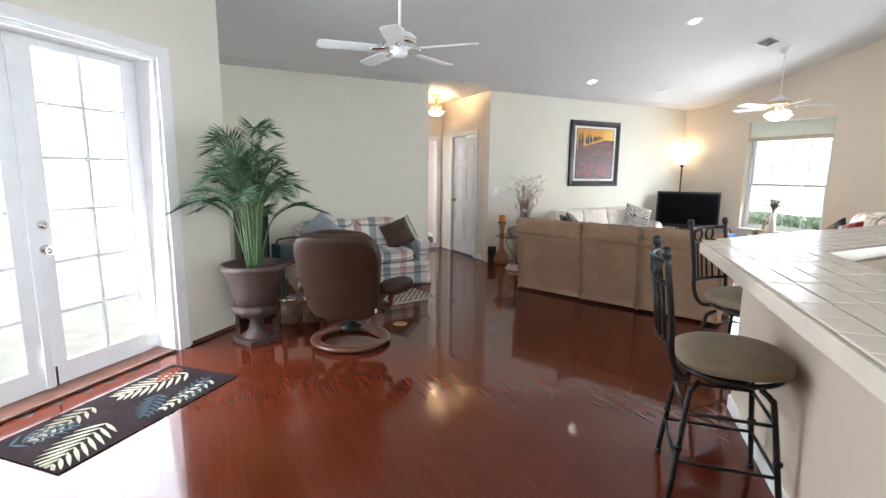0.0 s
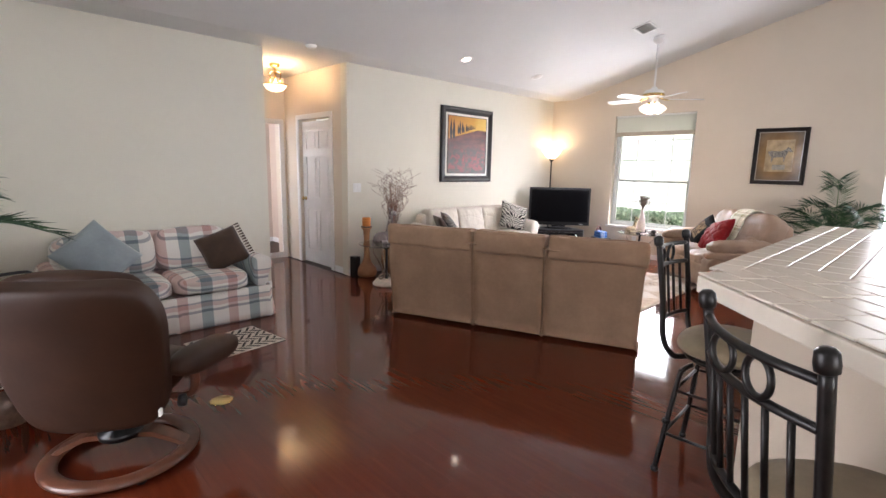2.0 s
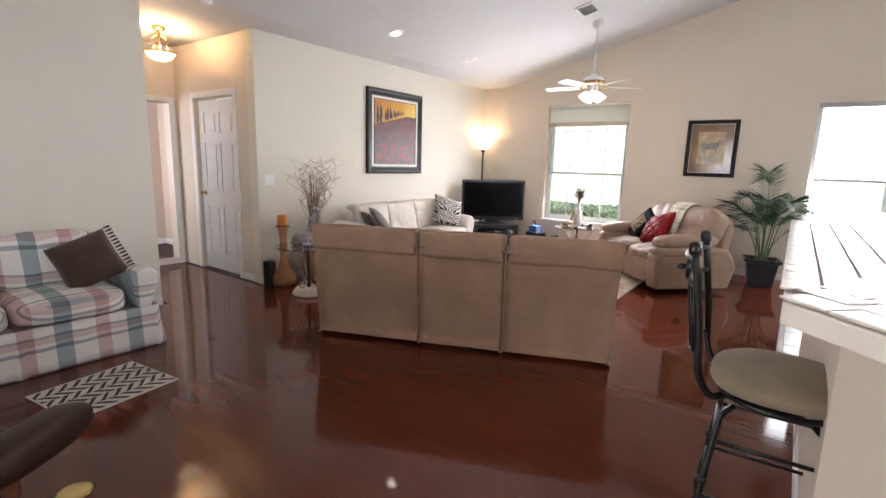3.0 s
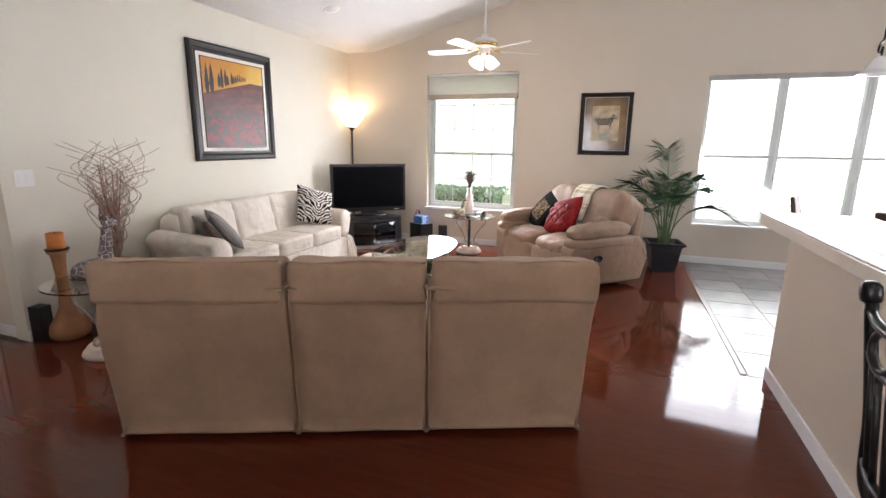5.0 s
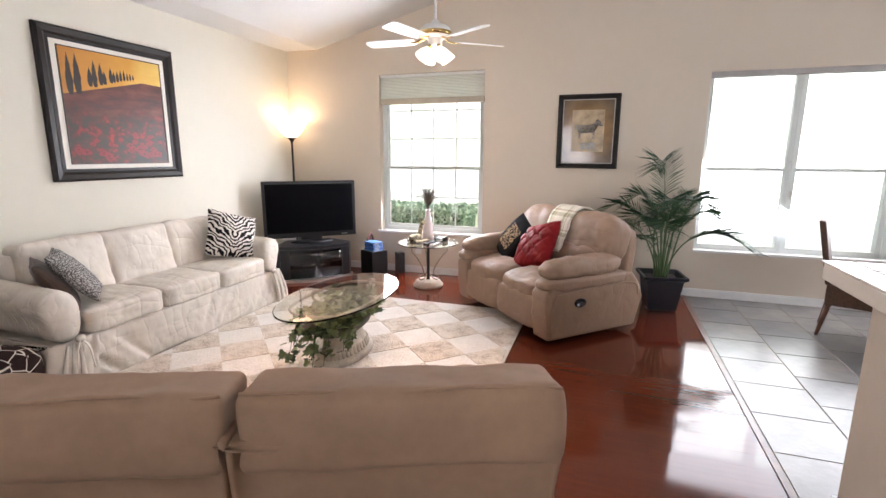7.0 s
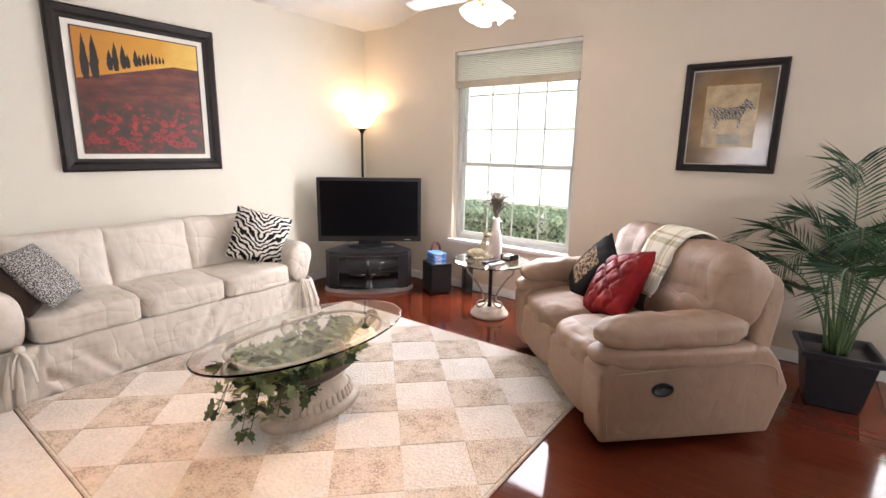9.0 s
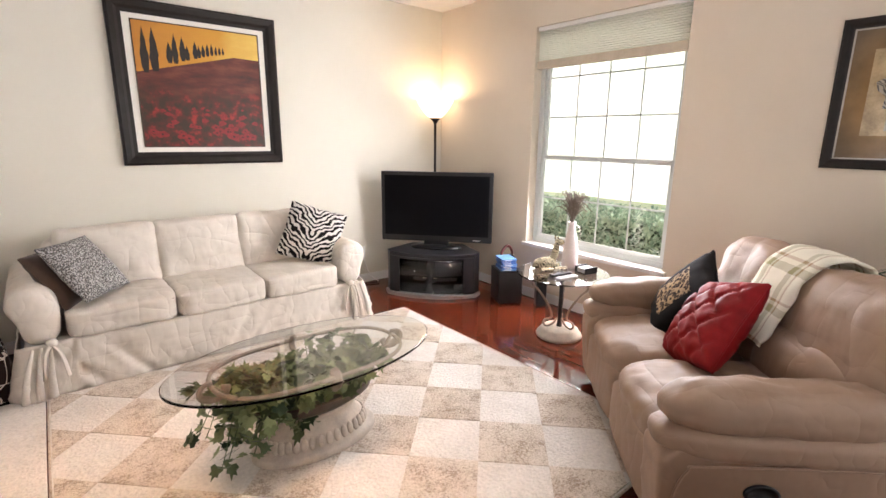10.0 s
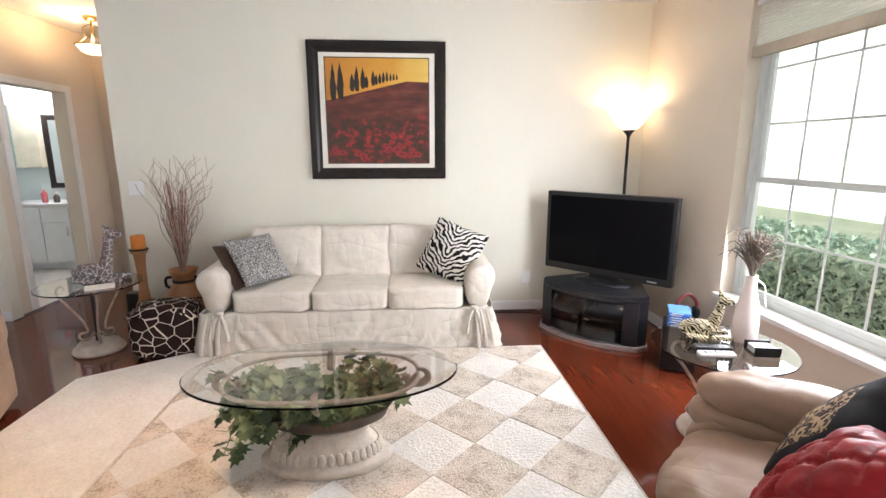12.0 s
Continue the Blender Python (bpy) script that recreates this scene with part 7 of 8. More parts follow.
# ---- small things on the tables ----
def bottle_vase():
    b = thing("bud_vase", pose(8.27, 4.43, 0.50) @ Matrix.Scale(1.18, 4), "slim blush white bottle vase of dry grass", "vase")
    part("bottle", lathe([(0.0, 0), (0.048, 0), (0.052, 0.01), (0.05, 0.10), (0.042, 0.17), (0.028, 0.23), (0.021, 0.28), (0.024, 0.30), (0.018, 0.30), (0.014, 0.27), (0.0, 0.26)], 28), WHITE_CERAMIC, b, smooth=True)
    g = thing("dry_grass", pose(8.27, 4.43, 0.50) @ Matrix.Scale(1.18, 4), "grey brown dried grass heads in the bottle vase", "dried flowers")
    rng = random.Random(2)
    for k in range(110):
        a, sp, h = rng.uniform(0, 6.28), rng.uniform(0.01, 0.11), rng.uniform(0.08, 0.20)
        sag = rng.uniform(0.0, 0.06) * (sp / 0.11)
        pts = [(0, 0, 0.27), (0.25 * sp * math.cos(a), 0.25 * sp * math.sin(a), 0.30 + h * 0.5), (0.8 * sp * math.cos(a), 0.8 * sp * math.sin(a), 0.30 + h), (1.25 * sp * math.cos(a + 0.3), 1.25 * sp * math.sin(a + 0.3), 0.30 + h - sag)]
        part("blade", tube(curve_points(pts, 3), 0.0019, 4, taper=lambda q: 0.6 + 0.9 * math.sin(math.pi * q)), DRY_GRASS, g)
    part("bow", tube(curve_points([(0.0, -0.02, 0.29), (0.04, -0.03, 0.26), (0.05, -0.03, 0.20), (0.06, -0.03, 0.16)], 5), 0.006, 5, flat=0.3), MATBOARD, g)


bottle_vase()


def animal_figurine(name, m, label, cloth, neck, size):
    """A small resting animal, one plain shape."""
    bm = cushion(0.17, 0.085, 0.085, 2.4, 0, 8, m=pose(0, 0, 0.043))
    tube(curve_points([(0.055, 0, 0.06), (0.075, 0, 0.06 + neck * 0.5), (0.085, 0, 0.06 + neck)], 5), 0.026, 10, bm=bm, taper=lambda t: 1.1 - 0.35 * t)
    cushion(0.075, 0.036, 0.042, 2.3, 0, 6, bm=bm, m=pose(0.105, 0, 0.075 + neck, 0, 12))
    for s in (-1, 1):
        cushion(0.014, 0.012, 0.032, 2.2, 0, 3, bm=bm, m=pose(0.08, s * 0.016, 0.105 + neck))
        tube([(0.05, s * 0.04, 0.015), (0.14, s * 0.045, 0.013)], 0.012, 8, bm=bm)
        tube([(-0.06, s * 0.045, 0.016), (0.03, s * 0.06, 0.013)], 0.014, 8, bm=bm)
    me = bpy.data.meshes.new(name)
    bm.to_mesh(me)
    bm.free()
    me.shade_smooth()
    me.materials.append(cloth)
    ob = new(name, me)
    ob.matrix_basis = m @ Matrix.Scale(size, 4)
    return tagged(ob, label, "figurine")


animal_figurine("zebra_figurine", pose(8.06, 4.50, 0.50, 0, 0, -20), "small resting zebra figurine on the glass table", ZEBRA_FINE, 0.11, 1.12)
animal_figurine("giraffe_figurine", pose(4.15, 5.84, 0.52, 0, 0, 5), "small resting giraffe figurine on the glass table", print_cloth("painted_giraffe_patches", "giraffe", (0.16, 0.13, 0.13), (0.78, 0.74, 0.70), 45), 0.15, 1.6)
for x, y, a, lab, mt in ((8.03, 4.33, -12, "grey remote control on the glass table", GUNMETAL), (8.00, 4.25, -8, "pale remote control on the glass table", PLASTIC_WHITE)):
    r = thing("remote_control", pose(x, y, 0.50, 0, 0, a), lab, "remote control")
    part("case", box(-0.085, 0.085, -0.024, 0.024, 0, 0.018, 0.007), mt, r)
    for i in range(5):
        part("button", box(-0.06 + i * 0.025, -0.046 + i * 0.025, -0.01, 0.01, 0.0175, 0.0205, 0.002, 1), BLACK, r)
bx = thing("coaster_holder", pose(8.24, 4.26, 0.50, 0, 0, -10), "black coaster holder with white coasters", "coaster holder")
part("tray", box(-0.06, 0.06, -0.05, 0.05, 0, 0.008, 0.002), BLACK, bx)
for s in (-1, 1):
    part("side", box(-0.06, 0.06, s * 0.05 - 0.004, s * 0.05 + 0.004, 0.008, 0.05, 0.002), BLACK, bx)
part("coaster", box(-0.048, 0.048, -0.042, 0.042, 0.008, 0.04, 0.003), PLASTIC_WHITE, bx)
bk = thing("magazine", pose(4.30, 5.66, 0.52, 0, 0, 30), "folded pale magazine on the glass table", "magazine")
part("pages", box(-0.09, 0.09, -0.06, 0.06, 0, 0.014, 0.004), MATBOARD, bk)


# ---- nook behind the urn ----
spk = thing("tower_speaker", pose(0.33, 4.92, 0, 0, 0, 10), "tall glossy black tower speaker in the nook", "speaker")
part("cabinet", box(-0.13, 0.13, -0.15, 0.15, 0.02, 1.06, 0.012), simple("gloss_black_lacquer", (0.012, 0.012, 0.013), 0.12), spk)
part("grille", box(-0.11, 0.11, -0.160, -0.150, 0.08, 0.98, 0.006), simple("dark_speaker_cloth", (0.02, 0.02, 0.022), 0.85, bump_scale=300), spk)
part("plinth", box(-0.15, 0.15, -0.17, 0.17, 0, 0.02, 0.004), BLACK, spk)
lt = thing("end_table", pose(0.72, 4.72, 0), "dark round end table with a lower shelf", "side table")
part("tabletop", lathe([(0.0, 0.56), (0.25, 0.56), (0.26, 0.57), (0.26, 0.585), (0.25, 0.59), (0.0, 0.59)], 36), WALNUT, lt, smooth=True)
part("shelf", lathe([(0.0, 0.16), (0.2, 0.16), (0.2, 0.175), (0.0, 0.175)], 28), WALNUT, lt, smooth=True)
for k in range(4):
    a = math.pi / 2 * k + 0.6
    part("leg", tube(curve_points([(0.19 * math.cos(a), 0.19 * math.sin(a), 0.56), (0.20 * math.cos(a), 0.20 * math.sin(a), 0.3), (0.23 * math.cos(a), 0.23 * math.sin(a), 0.005)], 4), 0.016, 8), IRON, lt, smooth=True)
pr = thing("table_radio", pose(0.66, 4.76, 0.59, 0, 0, 25), "dark teal and black table radio on the end table", "radio")
part("case", box(-0.15, 0.15, -0.08, 0.08, 0, 0.16, 0.02), simple("dark_teal_plastic", (0.012, 0.03, 0.03), 0.35), pr)
part("handle", tube(curve_points([(-0.13, 0, 0.15), (-0.11, 0, 0.20), (0.11, 0, 0.20), (0.13, 0, 0.15)], 5), 0.01, 8), BLACK, pr, smooth=True)
for i in range(2):
    bs = thing("storage_tin", pose(0.60 + 0.20 * i, 4.52 - 0.04 * i, 0, 0, 0, 15 + 20 * i), "patterned dark storage tin on the floor", "tin", "storage tins")
    part("body", lathe([(0.0, 0), (0.075, 0), (0.075, 0.22), (0.0, 0.22)], 24), simple("mottled_brown_tin", (0.16, 0.10, 0.07), 0.35, 0.3, vary=0.5, scale=22), bs, smooth=True)
    part("lid", lathe([(0.0, 0.22), (0.079, 0.22), (0.079, 0.245), (0.03, 0.255), (0.0, 0.255)], 24), CHROME, bs, smooth=True)

plate = thing("floor_outlet", pose(1.56, 4.02, 0.001), "round brass floor outlet cover", "outlet cover")
part("cover", lathe([(0.0, 0), (0.068, 0), (0.07, 0.003), (0.055, 0.006), (0.0, 0.006)], 36), BRASS, plate, smooth=True)


# ---- switches and sockets ----
def wall_plate(m, label, gangs):
    p = thing("switch_plate", m, label, "switch", "wall plates")
    w = 0.035 + 0.045 * gangs
    part("plate", box(-w / 2, w / 2, -0.006, 0, -0.058, 0.058, 0.004), PLASTIC_WHITE, p)
    for i in range(gangs):
        x = (i - (gangs - 1) / 2) * 0.046
        part("rocker", box(x - 0.016, x + 0.016, -0.010, -0.005, -0.033, 0.033, 0.003), PLASTIC_WHITE, p)


wall_plate(pose(4.20, YN - 0.001, 1.17), "white double switch plate on the painting wall", 2)
wall_plate(DIAG @ pose(0.30, 0.001, 1.18, 0, 0, 180), "white triple switch plate beside the french doors", 3)
wall_plate(pose(7.62, YN - 0.001, 0.32), "white wall socket behind the cabinet", 1)
wall_plate(pose(XE - 0.001, 4.70, 0.30, 0, 0, -90), "white wall socket below the window", 1)
cab = thing("power_cable", pose(0, 0, 0), "dark power cable lying along the baseboard", "cable")
part("cord", tube(curve_points([(7.10, 6.40, 0.012), (7.35, 6.42, 0.01), (7.6, 6.40, 0.01), (7.75, 6.36, 0.012)], 8), 0.006, 6), BLACK, cab, smooth=True)
part("white_lead", tube(curve_points([(7.62, YN - 0.02, 0.30), (7.66, YN - 0.06, 0.12), (7.72, 6.33, 0.03)], 8), 0.004, 6), PLASTIC_WHITE, cab, smooth=True)


# ---- bathroom ----
van = thing("bathroom_vanity", pose(1.95, 8.985, 0, 0, 0, -90), "white bathroom vanity cabinet with a basin top", "vanity")
part("carcass", box(0, 0.5, -0.7, 0.7, 0.08, 0.80, 0.004), DOOR_WHITE, van)
part("toe_kick", box(0.0, 0.44, -0.7, 0.7, 0, 0.08), DOOR_WHITE, van)
part("countertop", box(-0.01, 0.54, -0.71, 0.71, 0.80, 0.84, 0.008), SILL_STONE, van)
for k in range(4):
    y = -0.69 + k * 0.345
    d = part("door", box(0.5, 0.518, y + 0.005, y + 0.34, 0.10, 0.60, 0.004), DOOR_WHITE, van)
    part("drawer_front", box(0.5, 0.518, y + 0.005, y + 0.34, 0.62, 0.785, 0.004), DOOR_WHITE, van)
    part("handle", tube([(0.53, y + (0.30 if k % 2 == 0 else 0.05), 0.44), (0.53, y + (0.30 if k % 2 == 0 else 0.05), 0.54)], 0.006, 6), CHROME, d)
mr = thing("wall_mirror", pose(2.08, 8.999, 1.47, 0, 0, 0), "black framed bathroom mirror", "mirror")
picture_frame(mr, 0.6, 0.95, 0.07, 0.025, FRAME_BLACK, 0)
part("mirror_glass", box(-0.24, 0.24, -0.008, -0.003, -0.415, 0.415), simple("silvered_mirror", (0.9, 0.92, 0.92), 0.03, 1.0, vary=0.0), mr)
mc = thing("medicine_cabinet", pose(1.46, 8.999, 1.67, 0, 0, 0), "pale wall cabinet with a mirrored door", "cabinet")
part("box", box(-0.32, 0.32, -0.12, 0, -0.40, 0.40, 0.004), simple("pale_maple", (0.60, 0.55, 0.42), 0.4), mc)
part("mirror_door", box(-0.30, 0.02, -0.135, -0.12, -0.38, 0.38, 0.004), simple("pale_blue_mirror", (0.60, 0.72, 0.74), 0.06, 1.0, vary=0.0), mc)
for x, y, h, col, lab in ((1.93, 8.62, 0.20, (0.55, 0.10, 0.12), "pink pump bottle on the vanity"), (2.06, 8.64, 0.13, (0.10, 0.07, 0.05), "dark soap bottle on the vanity"), (2.2, 8.66, 0.10, (0.55, 0.47, 0.32), "small amber jar on the vanity")):
    b = thing("toiletry_bottle", pose(x, y, 0.84), lab, "bottle", "toiletries")
    part("bottle", lathe([(0.0, 0), (0.032, 0), (0.034, h * 0.6), (0.012, h * 0.72), (0.012, h * 0.8), (0.0, h * 0.8)], 16), simple("bottle_plastic", col, 0.3), b, smooth=True)
    part("cap", lathe([(0.0, h * 0.8), (0.015, h * 0.8), (0.015, h), (0.0, h)], 12), PLASTIC_WHITE, b, smooth=True)


# ---- dining corner ----
dt = thing("dining_table", pose(7.45, -0.42, 0), "dark wooden dining table", "dining table")
part("tabletop", lathe([(0.0, 0.72), (0.58, 0.72), (0.60, 0.735), (0.60, 0.75), (0.59, 0.76), (0.0, 0.76)], 48), WALNUT, dt, smooth=True)
part("pedestal", lathe([(0.0, 0.0), (0.28, 0.0), (0.28, 0.03), (0.08, 0.10), (0.06, 0.4), (0.12, 0.68), (0.2, 0.72), (0.0, 0.72)], 32), WALNUT, dt, smooth=True)


def dining_chair(m):
    c = thing("dining_chair", m, "dark brown woven wicker dining chair", "chair", "chairs round the dining table")
    part("seat", cushion(0.46, 0.46, 0.07, 5, 0, 6, m=pose(0, 0, 0.47)), COTTON, c, "pale seat pad", smooth=True)
    part("apron", box(-0.22, 0.22, -0.22, 0.22, 0.27, 0.435, 0.012), WICKER, c)
    bk = box(-0.22, 0.22, 0.19, 0.235, 0.435, 0.95, 0.015)
    for v_ in bk.verts:
        v_.co.y += 0.10 * ((v_.co.z - 0.43) / 0.52) ** 1.5
        v_.co.z += 0.025 * (1 - (v_.co.x / 0.22) ** 2) * (1 if v_.co.z > 0.9 else 0)
    part("backrest", bk, WICKER, c)
    for sx in (-1, 1):
        for sy in (-1, 1):
            part("leg", tube([(sx * 0.19, sy * 0.19, 0.28), (sx * 0.20, sy * (0.20 if sy < 0 else 0.24), 0.0)], 0.02, 8, taper=lambda t: 1.1 - 0.4 * t), WALNUT, c, smooth=True)
    return c


ch = dining_chair(pose(7.85, 0.50, 0, 0, 0, -22))
copy_thing(ch, pose(6.75, 0.22, 0, 0, 0, 40))
copy_thing(ch, pose(8.2, -0.75, 0, 0, 0, -110))
fl = thing("flower_vase", pose(7.45, -0.40, 0.76), "glass vase of pale yellow flowers on the dining table", "flower vase")
part("vase", lathe([(0.0, 0), (0.05, 0), (0.06, 0.10), (0.04, 0.18), (0.05, 0.22), (0.045, 0.22), (0.035, 0.18), (0.0, 0.02)], 24), TABLE_GLASS, fl, smooth=True)
rng = random.Random(9)
for k in range(16):
    a, r, h = rng.uniform(0, 6.28), rng.uniform(0.02, 0.15), rng.uniform(0.30, 0.46)
    st = part("stem", tube(curve_points([(0, 0, 0.05), (0.3 * r * math.cos(a), 0.3 * r * math.sin(a), 0.22), (r * math.cos(a), r * math.sin(a), h)], 4), 0.003, 5), STEM, fl)
    part("blossom", cushion(0.075, 0.075, 0.05, 2.2, 0, 5, 0.012, 30, k, m=pose(r * math.cos(a), r * math.sin(a), h)), simple("pale_yellow_petals", (0.72, 0.66, 0.38), 0.7), st, smooth=True)


def pendant():
    x, y = 7.42, 0.50
    p = thing("pendant_lamp", pose(x, y, 0), "bronze pendant lamp with white bell glass shades", "pendant lamp")
    top = ceiling_z(y)
    part("canopy", lathe([(0.0, top - 0.08), (0.06, top - 0.06), (0.07, top + 0.02), (0.0, top + 0.02)], 20), IRON, p, smooth=True)
    part("rod", lathe([(0.0, 2.35), (0.008, 2.35), (0.008, top - 0.06), (0.0, top - 0.06)], 10), IRON, p, smooth=True)
    part("scroll", tube(curve_points([(0, 0, 2.36), (0.06, 0.0, 2.33), (0.07, 0, 2.27), (0.02, 0, 2.26), (0.0, 0, 2.30), (0.0, 0, 2.22)], 6), 0.009, 8), IRON, p, smooth=True)
    part("bell_shade", lathe([(0.03, 2.225), (0.055, 2.20), (0.08, 2.16), (0.10, 2.12), (0.155, 2.075), (0.15, 2.075), (0.095, 2.115), (0.07, 2.155), (0.02, 2.20)], 32), FROSTED, p, "white bell glass shade", smooth=True)


pendant()

# ---- rugs ----
rug = thing("area_rug", pose(6.30, 4.365, 0), "cream and oatmeal area rug with a carved diamond check", "rug")
RW, RH = 1.22, 1.215
part("backing", box(-RW, RW, -RH, RH, 0.001, 0.008), RUG_LIGHT, rug)
side = 0.322


def clip(poly, x0, x1, y0, y1):
    """A plan polygon cut to a rectangle."""
    for axis, limit, keep in ((0, x0, 1), (0, x1, -1), (1, y0, 1), (1, y1, -1)):
        out = []
        for i, p in enumerate(poly):
            q = poly[(i + 1) % len(poly)]
            a, b = (p[axis] - limit) * keep, (q[axis] - limit) * keep
            if a >= 0:
                out.append(p)
            if a * b < 0:
                t = a / (a - b)
                out.append((p[0] + (q[0] - p[0]) * t, p[1] + (q[1] - p[1]) * t))
        poly = out
        if len(poly) < 3:
            return []
    return poly


def checks(x0, x1, y0, y1, flip):
    for i in range(-11, 12):
        for j in range(-11, 12):
            cx, cy = (i - j) * side * dg - 0.15, (i + j) * side * dg - 0.465
            h = side * dg - 0.0002
            poly = clip([(cx, cy - h), (cx + h, cy), (cx, cy + h), (cx - h, cy)], x0, x1, y0, y1)
            if not poly:
                continue
            area = 0.5 * abs(sum(p[0] * q[1] - q[0] * p[1] for p, q in zip(poly, poly[1:] + poly[:1])))
            if area < 0.0015:
                continue
            dark_ = (i + j + flip) % 2 == 1
            part("carved_check", prism(poly, 0.008, 0.0165 if dark_ else 0.0135), RUG_DARK if dark_ else RUG_LIGHT, rug)


INX = RW - 0.2505
checks(-INX, INX, -RH + 0.2505, RH - 0.2505, 0)
for x0, x1, y0, y1 in ((-RW + 0.012, RW - 0.012, -RH + 0.012, -RH + 0.25), (-RW + 0.012, RW - 0.012, RH - 0.25, RH - 0.012), (-RW + 0.012, -RW + 0.25, -RH + 0.25, RH - 0.25), (RW - 0.25, RW - 0.012, -RH + 0.25, RH - 0.25)):
    checks(x0, x1, y0, y1, 0)
part("binding", tube([(-RW, -RH, 0.007), (0, -RH, 0.007), (RW, -RH, 0.007), (RW, 0, 0.007), (RW, RH, 0.007), (0, RH, 0.007), (-RW, RH, 0.007), (-RW, 0, 0.007)], 0.006, 6, closed=True), RUG_DARK, rug)

pale = thing("cream_rug", pose(4.68, 4.55, 0, 0, 0, 0), "plain cream pile rug beside the patterned rug", "rug")
part("rug_surface", prism([(-0.36, -0.95), (0.385, -0.95), (0.385, 1.08), (0.2, 1.08), (-0.36, 0.72)], 0.001, 0.011, 0.003), RUG_LIGHT, pale)
part("binding", tube([(-0.36, -0.95, 0.006), (0.385, -0.95, 0.006), (0.385, 1.08, 0.006), (0.2, 1.08, 0.006), (-0.36, 0.72, 0.006)], 0.006, 6, closed=True), RUG_LIGHT, pale)


def door_mat():
    m = Matrix.Translation((-0.57, 3.17, 0)) @ Matrix.Rotation(radians(45), 4, "Z")
    r = thing("door_mat", m, "dark brown mat with pale palm leaf pattern", "rug")
    w, h = 0.60, 0.30
    cloth = simple("dark_brown_mat_weave", (0.024, 0.016, 0.017), 0.95, vary=0.3, scale=5, bump_scale=300, bump_strength=0.4, spec=0.05)
    part("mat", box(-w, w, -h, h, 0.001, 0.007, 0.003), cloth, r)
    cream = simple("cream_leaf_weave", (0.42, 0.40, 0.30), 0.95, vary=0.2, scale=20, spec=0.05)
    slate_ = simple("slate_leaf_weave", (0.055, 0.075, 0.09), 0.95, vary=0.2, scale=14, spec=0.05)
    rust = simple("rust_leaf_weave", (0.20, 0.06, 0.035), 0.95, vary=0.3, scale=14, spec=0.05)
    k = 0

    def leaf(x, y, ang_, length, width, mt, count=9):
        nonlocal k
        for i in range(count):
            t = (i + 0.6) / count
            for s in (-1, 1):
                ll = width * (0.35 + 0.75 * math.sin(math.pi * min(1, 0.2 + 0.75 * t)))
                bx_ = math.cos(ang_) * length * t + x
                by_ = math.sin(ang_) * length * t + y
                a2 = ang_ + s * (0.95 - 0.35 * t)
                pts = []
                for q, wd in ((0.0, 0.25), (0.3, 1.0), (0.65, 0.8), (1.0, 0.0), (0.65, -0.8), (0.3, -1.0), (0.0, -0.25)):
                    pts.append((bx_ + ll * q * math.cos(a2) - wd * 0.011 * math.sin(a2), by_ + ll * q * math.sin(a2) + wd * 0.011 * math.cos(a2)))
                pts = clip(pts, -w + 0.01, w - 0.01, -h + 0.01, h - 0.01)
                if len(pts) > 2:
                    k += 1
                    part("woven_leaflet", prism(pts, 0.0055, 0.0086 + 0.00002 * k), mt, r)
    leaf(-0.16, -0.05, radians(200), 0.44, 0.17, cream)
    leaf(0.54, 0.06, radians(165), 0.46, 0.16, cream)
    tan = simple("tan_leaf_weave", (0.27, 0.24, 0.17), 0.95, vary=0.2, scale=14, spec=0.05)
    leaf(-0.05, 0.20, radians(190), 0.40, 0.11, tan, 8)
    leaf(0.58, 0.22, radians(200), 0.24, 0.09, rust, 6)
    leaf(0.20, -0.02, radians(215), 0.30, 0.10, slate_, 7)
    leaf(0.50, -0.18, radians(185), 0.45, 0.08, cream, 8)
    leaf(-0.55, 0.20, radians(-20), 0.30, 0.12, slate_, 6)
    leaf(0.15, -0.24, radians(20), 0.35, 0.10, slate_, 6)


door_mat()
zm = thing("accent_mat", pose(2.00, 4.97, 0, 0, 0, 8), "small black and cream zigzag mat", "rug")
part("mat", box(-0.30, 0.30, -0.26, 0.26, 0.001, 0.007, 0.003), simple("cream_flat_weave", (0.58, 0.54, 0.47), 0.95, bump_scale=250), zm)
ink = simple("black_flat_weave", (0.03, 0.028, 0.027), 0.95, bump_scale=250)
for i in range(9):
    x = -0.29 + i * 0.07
    for j in range(6):
        y = -0.24 + j * 0.08
        s = 1 if j % 2 else -1
        pts = clip([(x - 0.015 * s - 0.013, y), (x - 0.015 * s + 0.013, y), (x + 0.05 * s + 0.013, y + 0.08), (x + 0.05 * s - 0.013, y + 0.08)], -0.29, 0.29, -0.25, 0.25)
        if len(pts) > 2:
            part("woven_zigzag", prism(pts, 0.0055, 0.0085), ink, zm)

# ---- floor boards and tiles, last ----
floor = tagged(new("floor"), "glossy cherry red hardwood floor boards", "floor", kind="structure")
BOARD_ONE, BOARD_MANY = board_material(False), board_material(True)
BW = 0.121
rng = random.Random(12)


def board_mesh(w, length):
    bm = bmesh.new()
    e = 0.0001
    low = [bm.verts.new((x, y, 0.0)) for x, y in ((-w / 2, -length / 2), (w / 2, -length / 2), (w / 2, length / 2), (-w / 2, length / 2))]
    mid = [bm.verts.new((v.co.x, v.co.y, 0.0061)) for v in low]
    top = [bm.verts.new((v.co.x - math.copysign(e, v.co.x), v.co.y - math.copysign(e, v.co.y), 0.0062)) for v in low]
    for a, b in ((low, mid), (mid, top)):
        for i in range(4):
            bm.faces.new((a[i], a[(i + 1) % 4], b[(i + 1) % 4], b[i]))
    bm.faces.new(top)
    return bm


shared = {}
rest_v, rest_f = [], []
singles = 0


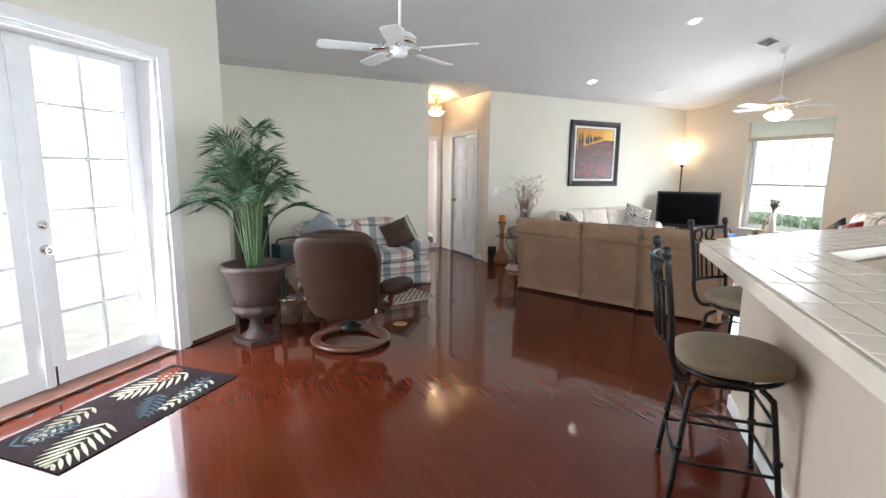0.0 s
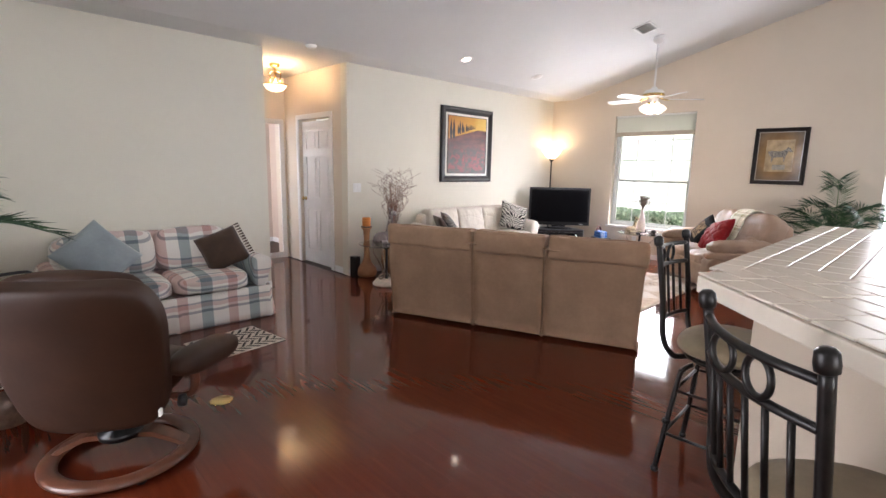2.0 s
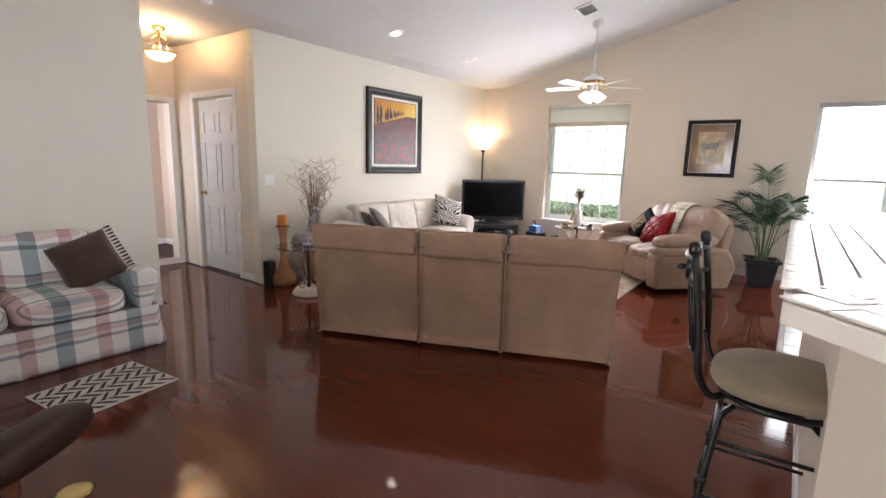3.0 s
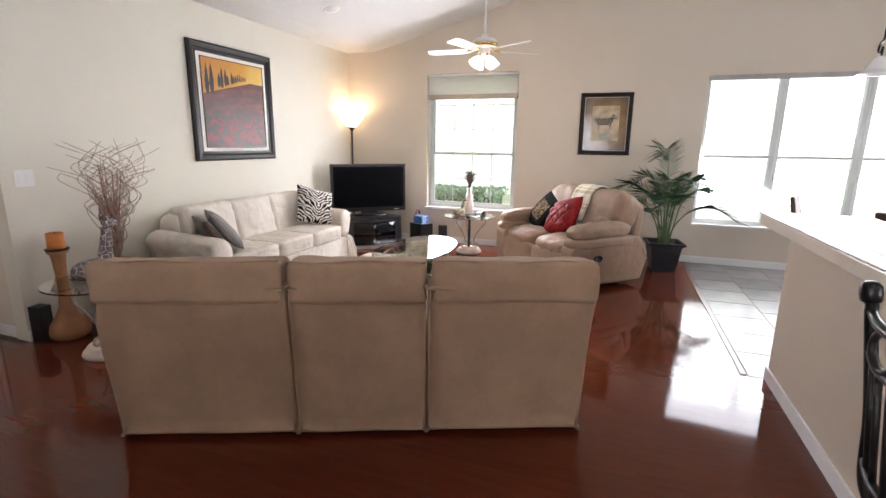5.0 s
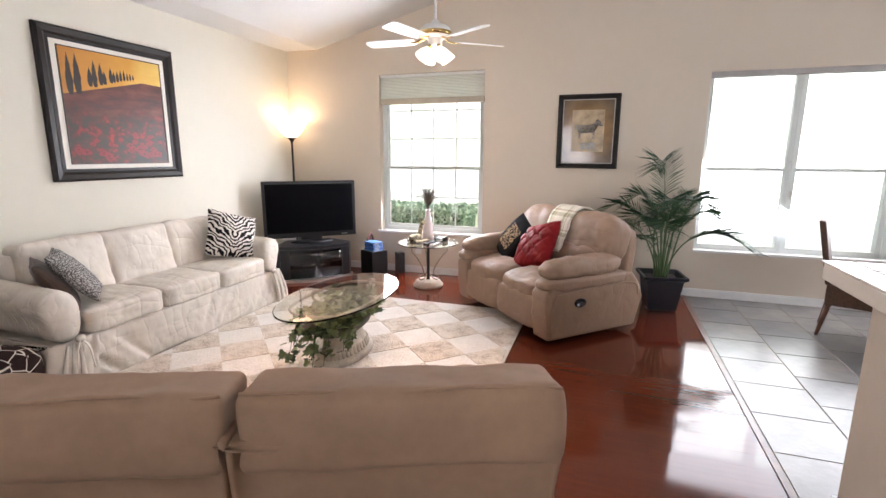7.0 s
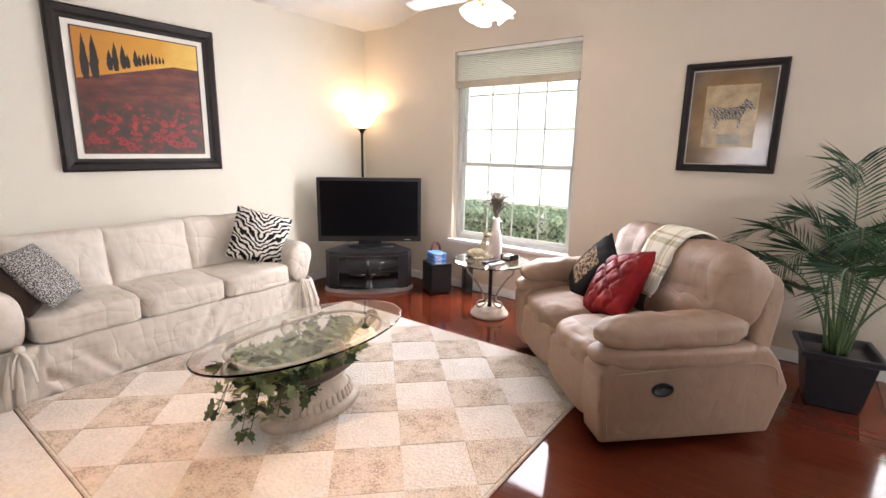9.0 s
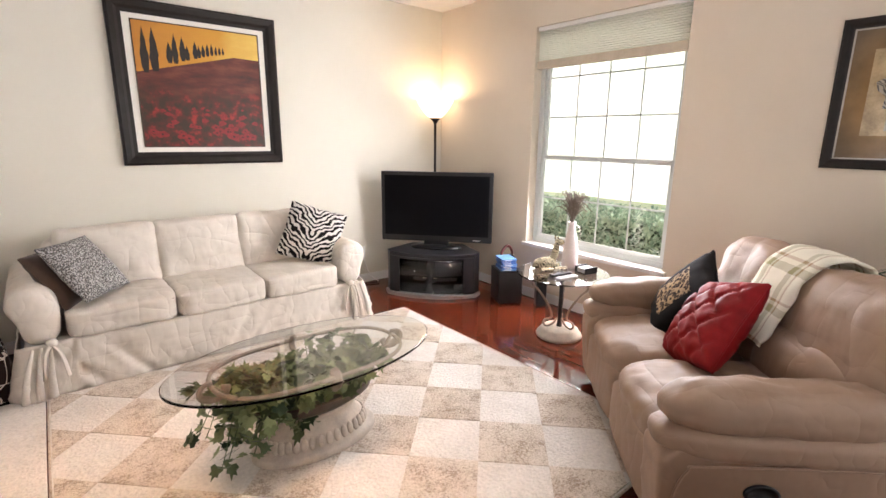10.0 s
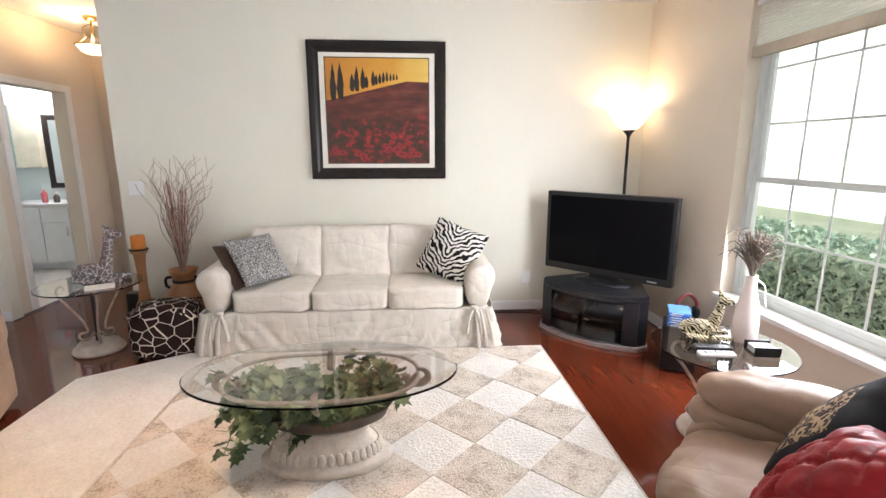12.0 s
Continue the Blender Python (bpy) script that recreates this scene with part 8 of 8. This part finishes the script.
def lay(x, y0, y1):
    """One board; near the walk it is an object of its own."""
    global singles
    length, yc = y1 - y0 - 0.00015, (y0 + y1) / 2
    tilt_ = rng.uniform(-0.00002, 0.00002)
    near = -0.2 < x < 3.9 and 0.2 < yc < 4.9 and singles < 300
    if near:
        key = round(length, 1)
        if key not in shared:
            me = bpy.data.meshes.new("floor_board")
            b = board_mesh(BW - 0.00016, key)
            b.to_mesh(me)
            b.free()
            me.materials.append(BOARD_ONE)
            shared[key] = me
        ob = new("floor_board", shared[key])
        ob.matrix_basis = Matrix.Translation((x, yc, -0.0062)) @ Matrix.Rotation(tilt_, 4, "Y") @ Matrix.Diagonal((1, length / key, 1, 1))
        ob.parent = floor
        singles += 1
        return
    k = len(rest_v)
    w, e = BW / 2 - 0.00008, 0.0001
    ya, yb = y0 + 0.0002, y1 - 0.0002
    rest_v.extend(((x - w, ya, -0.0062), (x + w, ya, -0.0062), (x + w, yb, -0.0062), (x - w, yb, -0.0062)))
    rest_v.extend(((x - w, ya, -0.0001), (x + w, ya, -0.0001), (x + w, yb, -0.0001), (x - w, yb, -0.0001)))
    dz = w * tilt_
    rest_v.extend(((x - w + e, ya + e, dz), (x + w - e, ya + e, -dz), (x + w - e, yb - e, -dz), (x - w + e, yb - e, dz)))
    for a in (0, 4):
        for i in range(4):
            rest_f.append((k + a + i, k + a + (i + 1) % 4, k + a + 4 + (i + 1) % 4, k + a + 4 + i))
    rest_f.append((k + 8, k + 9, k + 10, k + 11))


x = -2.58
while x < XE:
    lo, hi = (1.69 if x > 5.40 else 1.57 if x > 2.9 else -4.0), (YN if x > 0.08 else x + 4.42) if not 3.0 < x < 4.06 else 9.9
    y = lo - (rng.uniform(0, 1.0) if lo < 0 else 0)
    first = True
    while y < hi:
        length = rng.choice((0.6, 0.8, 1.0, 1.2, 1.2))
        if first and lo > 0:
            length = rng.uniform(0.3, 1.2)
        first = False
        end = min(hi, y + length)
        if hi - end < 0.2:
            end = hi
        lay(x, y, end)
        y = end
    x += BW
me = bpy.data.meshes.new("floor_boards")
me.from_pydata(rest_v, [], rest_f)
me.materials.append(BOARD_MANY)
ob = new("floor_boards", me)
ob.parent = floor
tagged(ob, "cherry red boards further from the walk", kind="stuff")
part("threshold_strip", box(5.36, XE - 0.014, 1.665, 1.70, 0.0, 0.006, 0.002), WALNUT, floor, "dark wooden transition strip")
tagged(part("floor_bathroom", box(1.04, 2.95, YN + T, 9.0, -0.006, 0.0), simple("pale_bathroom_tile", (0.5, 0.46, 0.42), 0.4)), "pale tiled bathroom floor", "floor", kind="structure")


def slate():
    m, n, l, p = mat("grey_slate_tile")
    info = n.new("ShaderNodeObjectInfo")
    v = coords(n, l, space="Object")
    a = noise_tex(n, l, v, 3.5, 6)
    c = ramp(n, l, a, [(0.3, (0.085, 0.083, 0.082)), (0.55, (0.14, 0.135, 0.13)), (0.75, (0.21, 0.185, 0.16))])
    t = ramp(n, l, info.outputs["Random"], [(0.0, (0.75, 0.76, 0.8)), (1.0, (1.15, 1.1, 1.05))])
    l.new(mix(n, l, 1.0, c, t, "MULTIPLY"), p.inputs["Base Color"])
    p.inputs["Roughness"].default_value = 0.28
    bump(n, l, p, noise_tex(n, l, v, 9, 5), 0.25, 0.01)
    return m


SLATE = slate()
tiles = tagged(new("floor_dining"), "grey slate tiled dining floor", "floor", kind="structure")
part("grout_bed", box(2.9, XE, -4.06, 1.665, -0.0058, -0.002), GROUT, tiles)
tile_shared = {}
TS = 0.41
row = 0
y = 1.66
while y > -3.4:
    x = XE - 0.02 - (TS / 2 if row % 2 else 0.0)
    if row % 2:
        spans = [(XE - 0.02 - TS / 2 + 0.006, XE - 0.02)]
    else:
        spans = []
    while x > 3.2:
        spans.append((x - TS + 0.006, x))
        x -= TS
    for x0, x1 in spans:
        if y > 1.1 and x1 < 5.37:
            continue
        key = round(x1 - x0, 3)
        if key not in tile_shared:
            b = box(-key / 2, key / 2, -(TS - 0.006) / 2, (TS - 0.006) / 2, -0.004, 0.001, 0.002, 1)
            me = bpy.data.meshes.new("slate_tile")
            b.to_mesh(me)
            b.free()
            me.materials.append(SLATE)
            tile_shared[key] = me
        o = new("slate_tile", tile_shared[key])
        o.matrix_basis = Matrix.Translation(((x0 + x1) / 2, y - TS / 2, 0.0))
        o.parent = tiles
    y -= TS
    row += 1
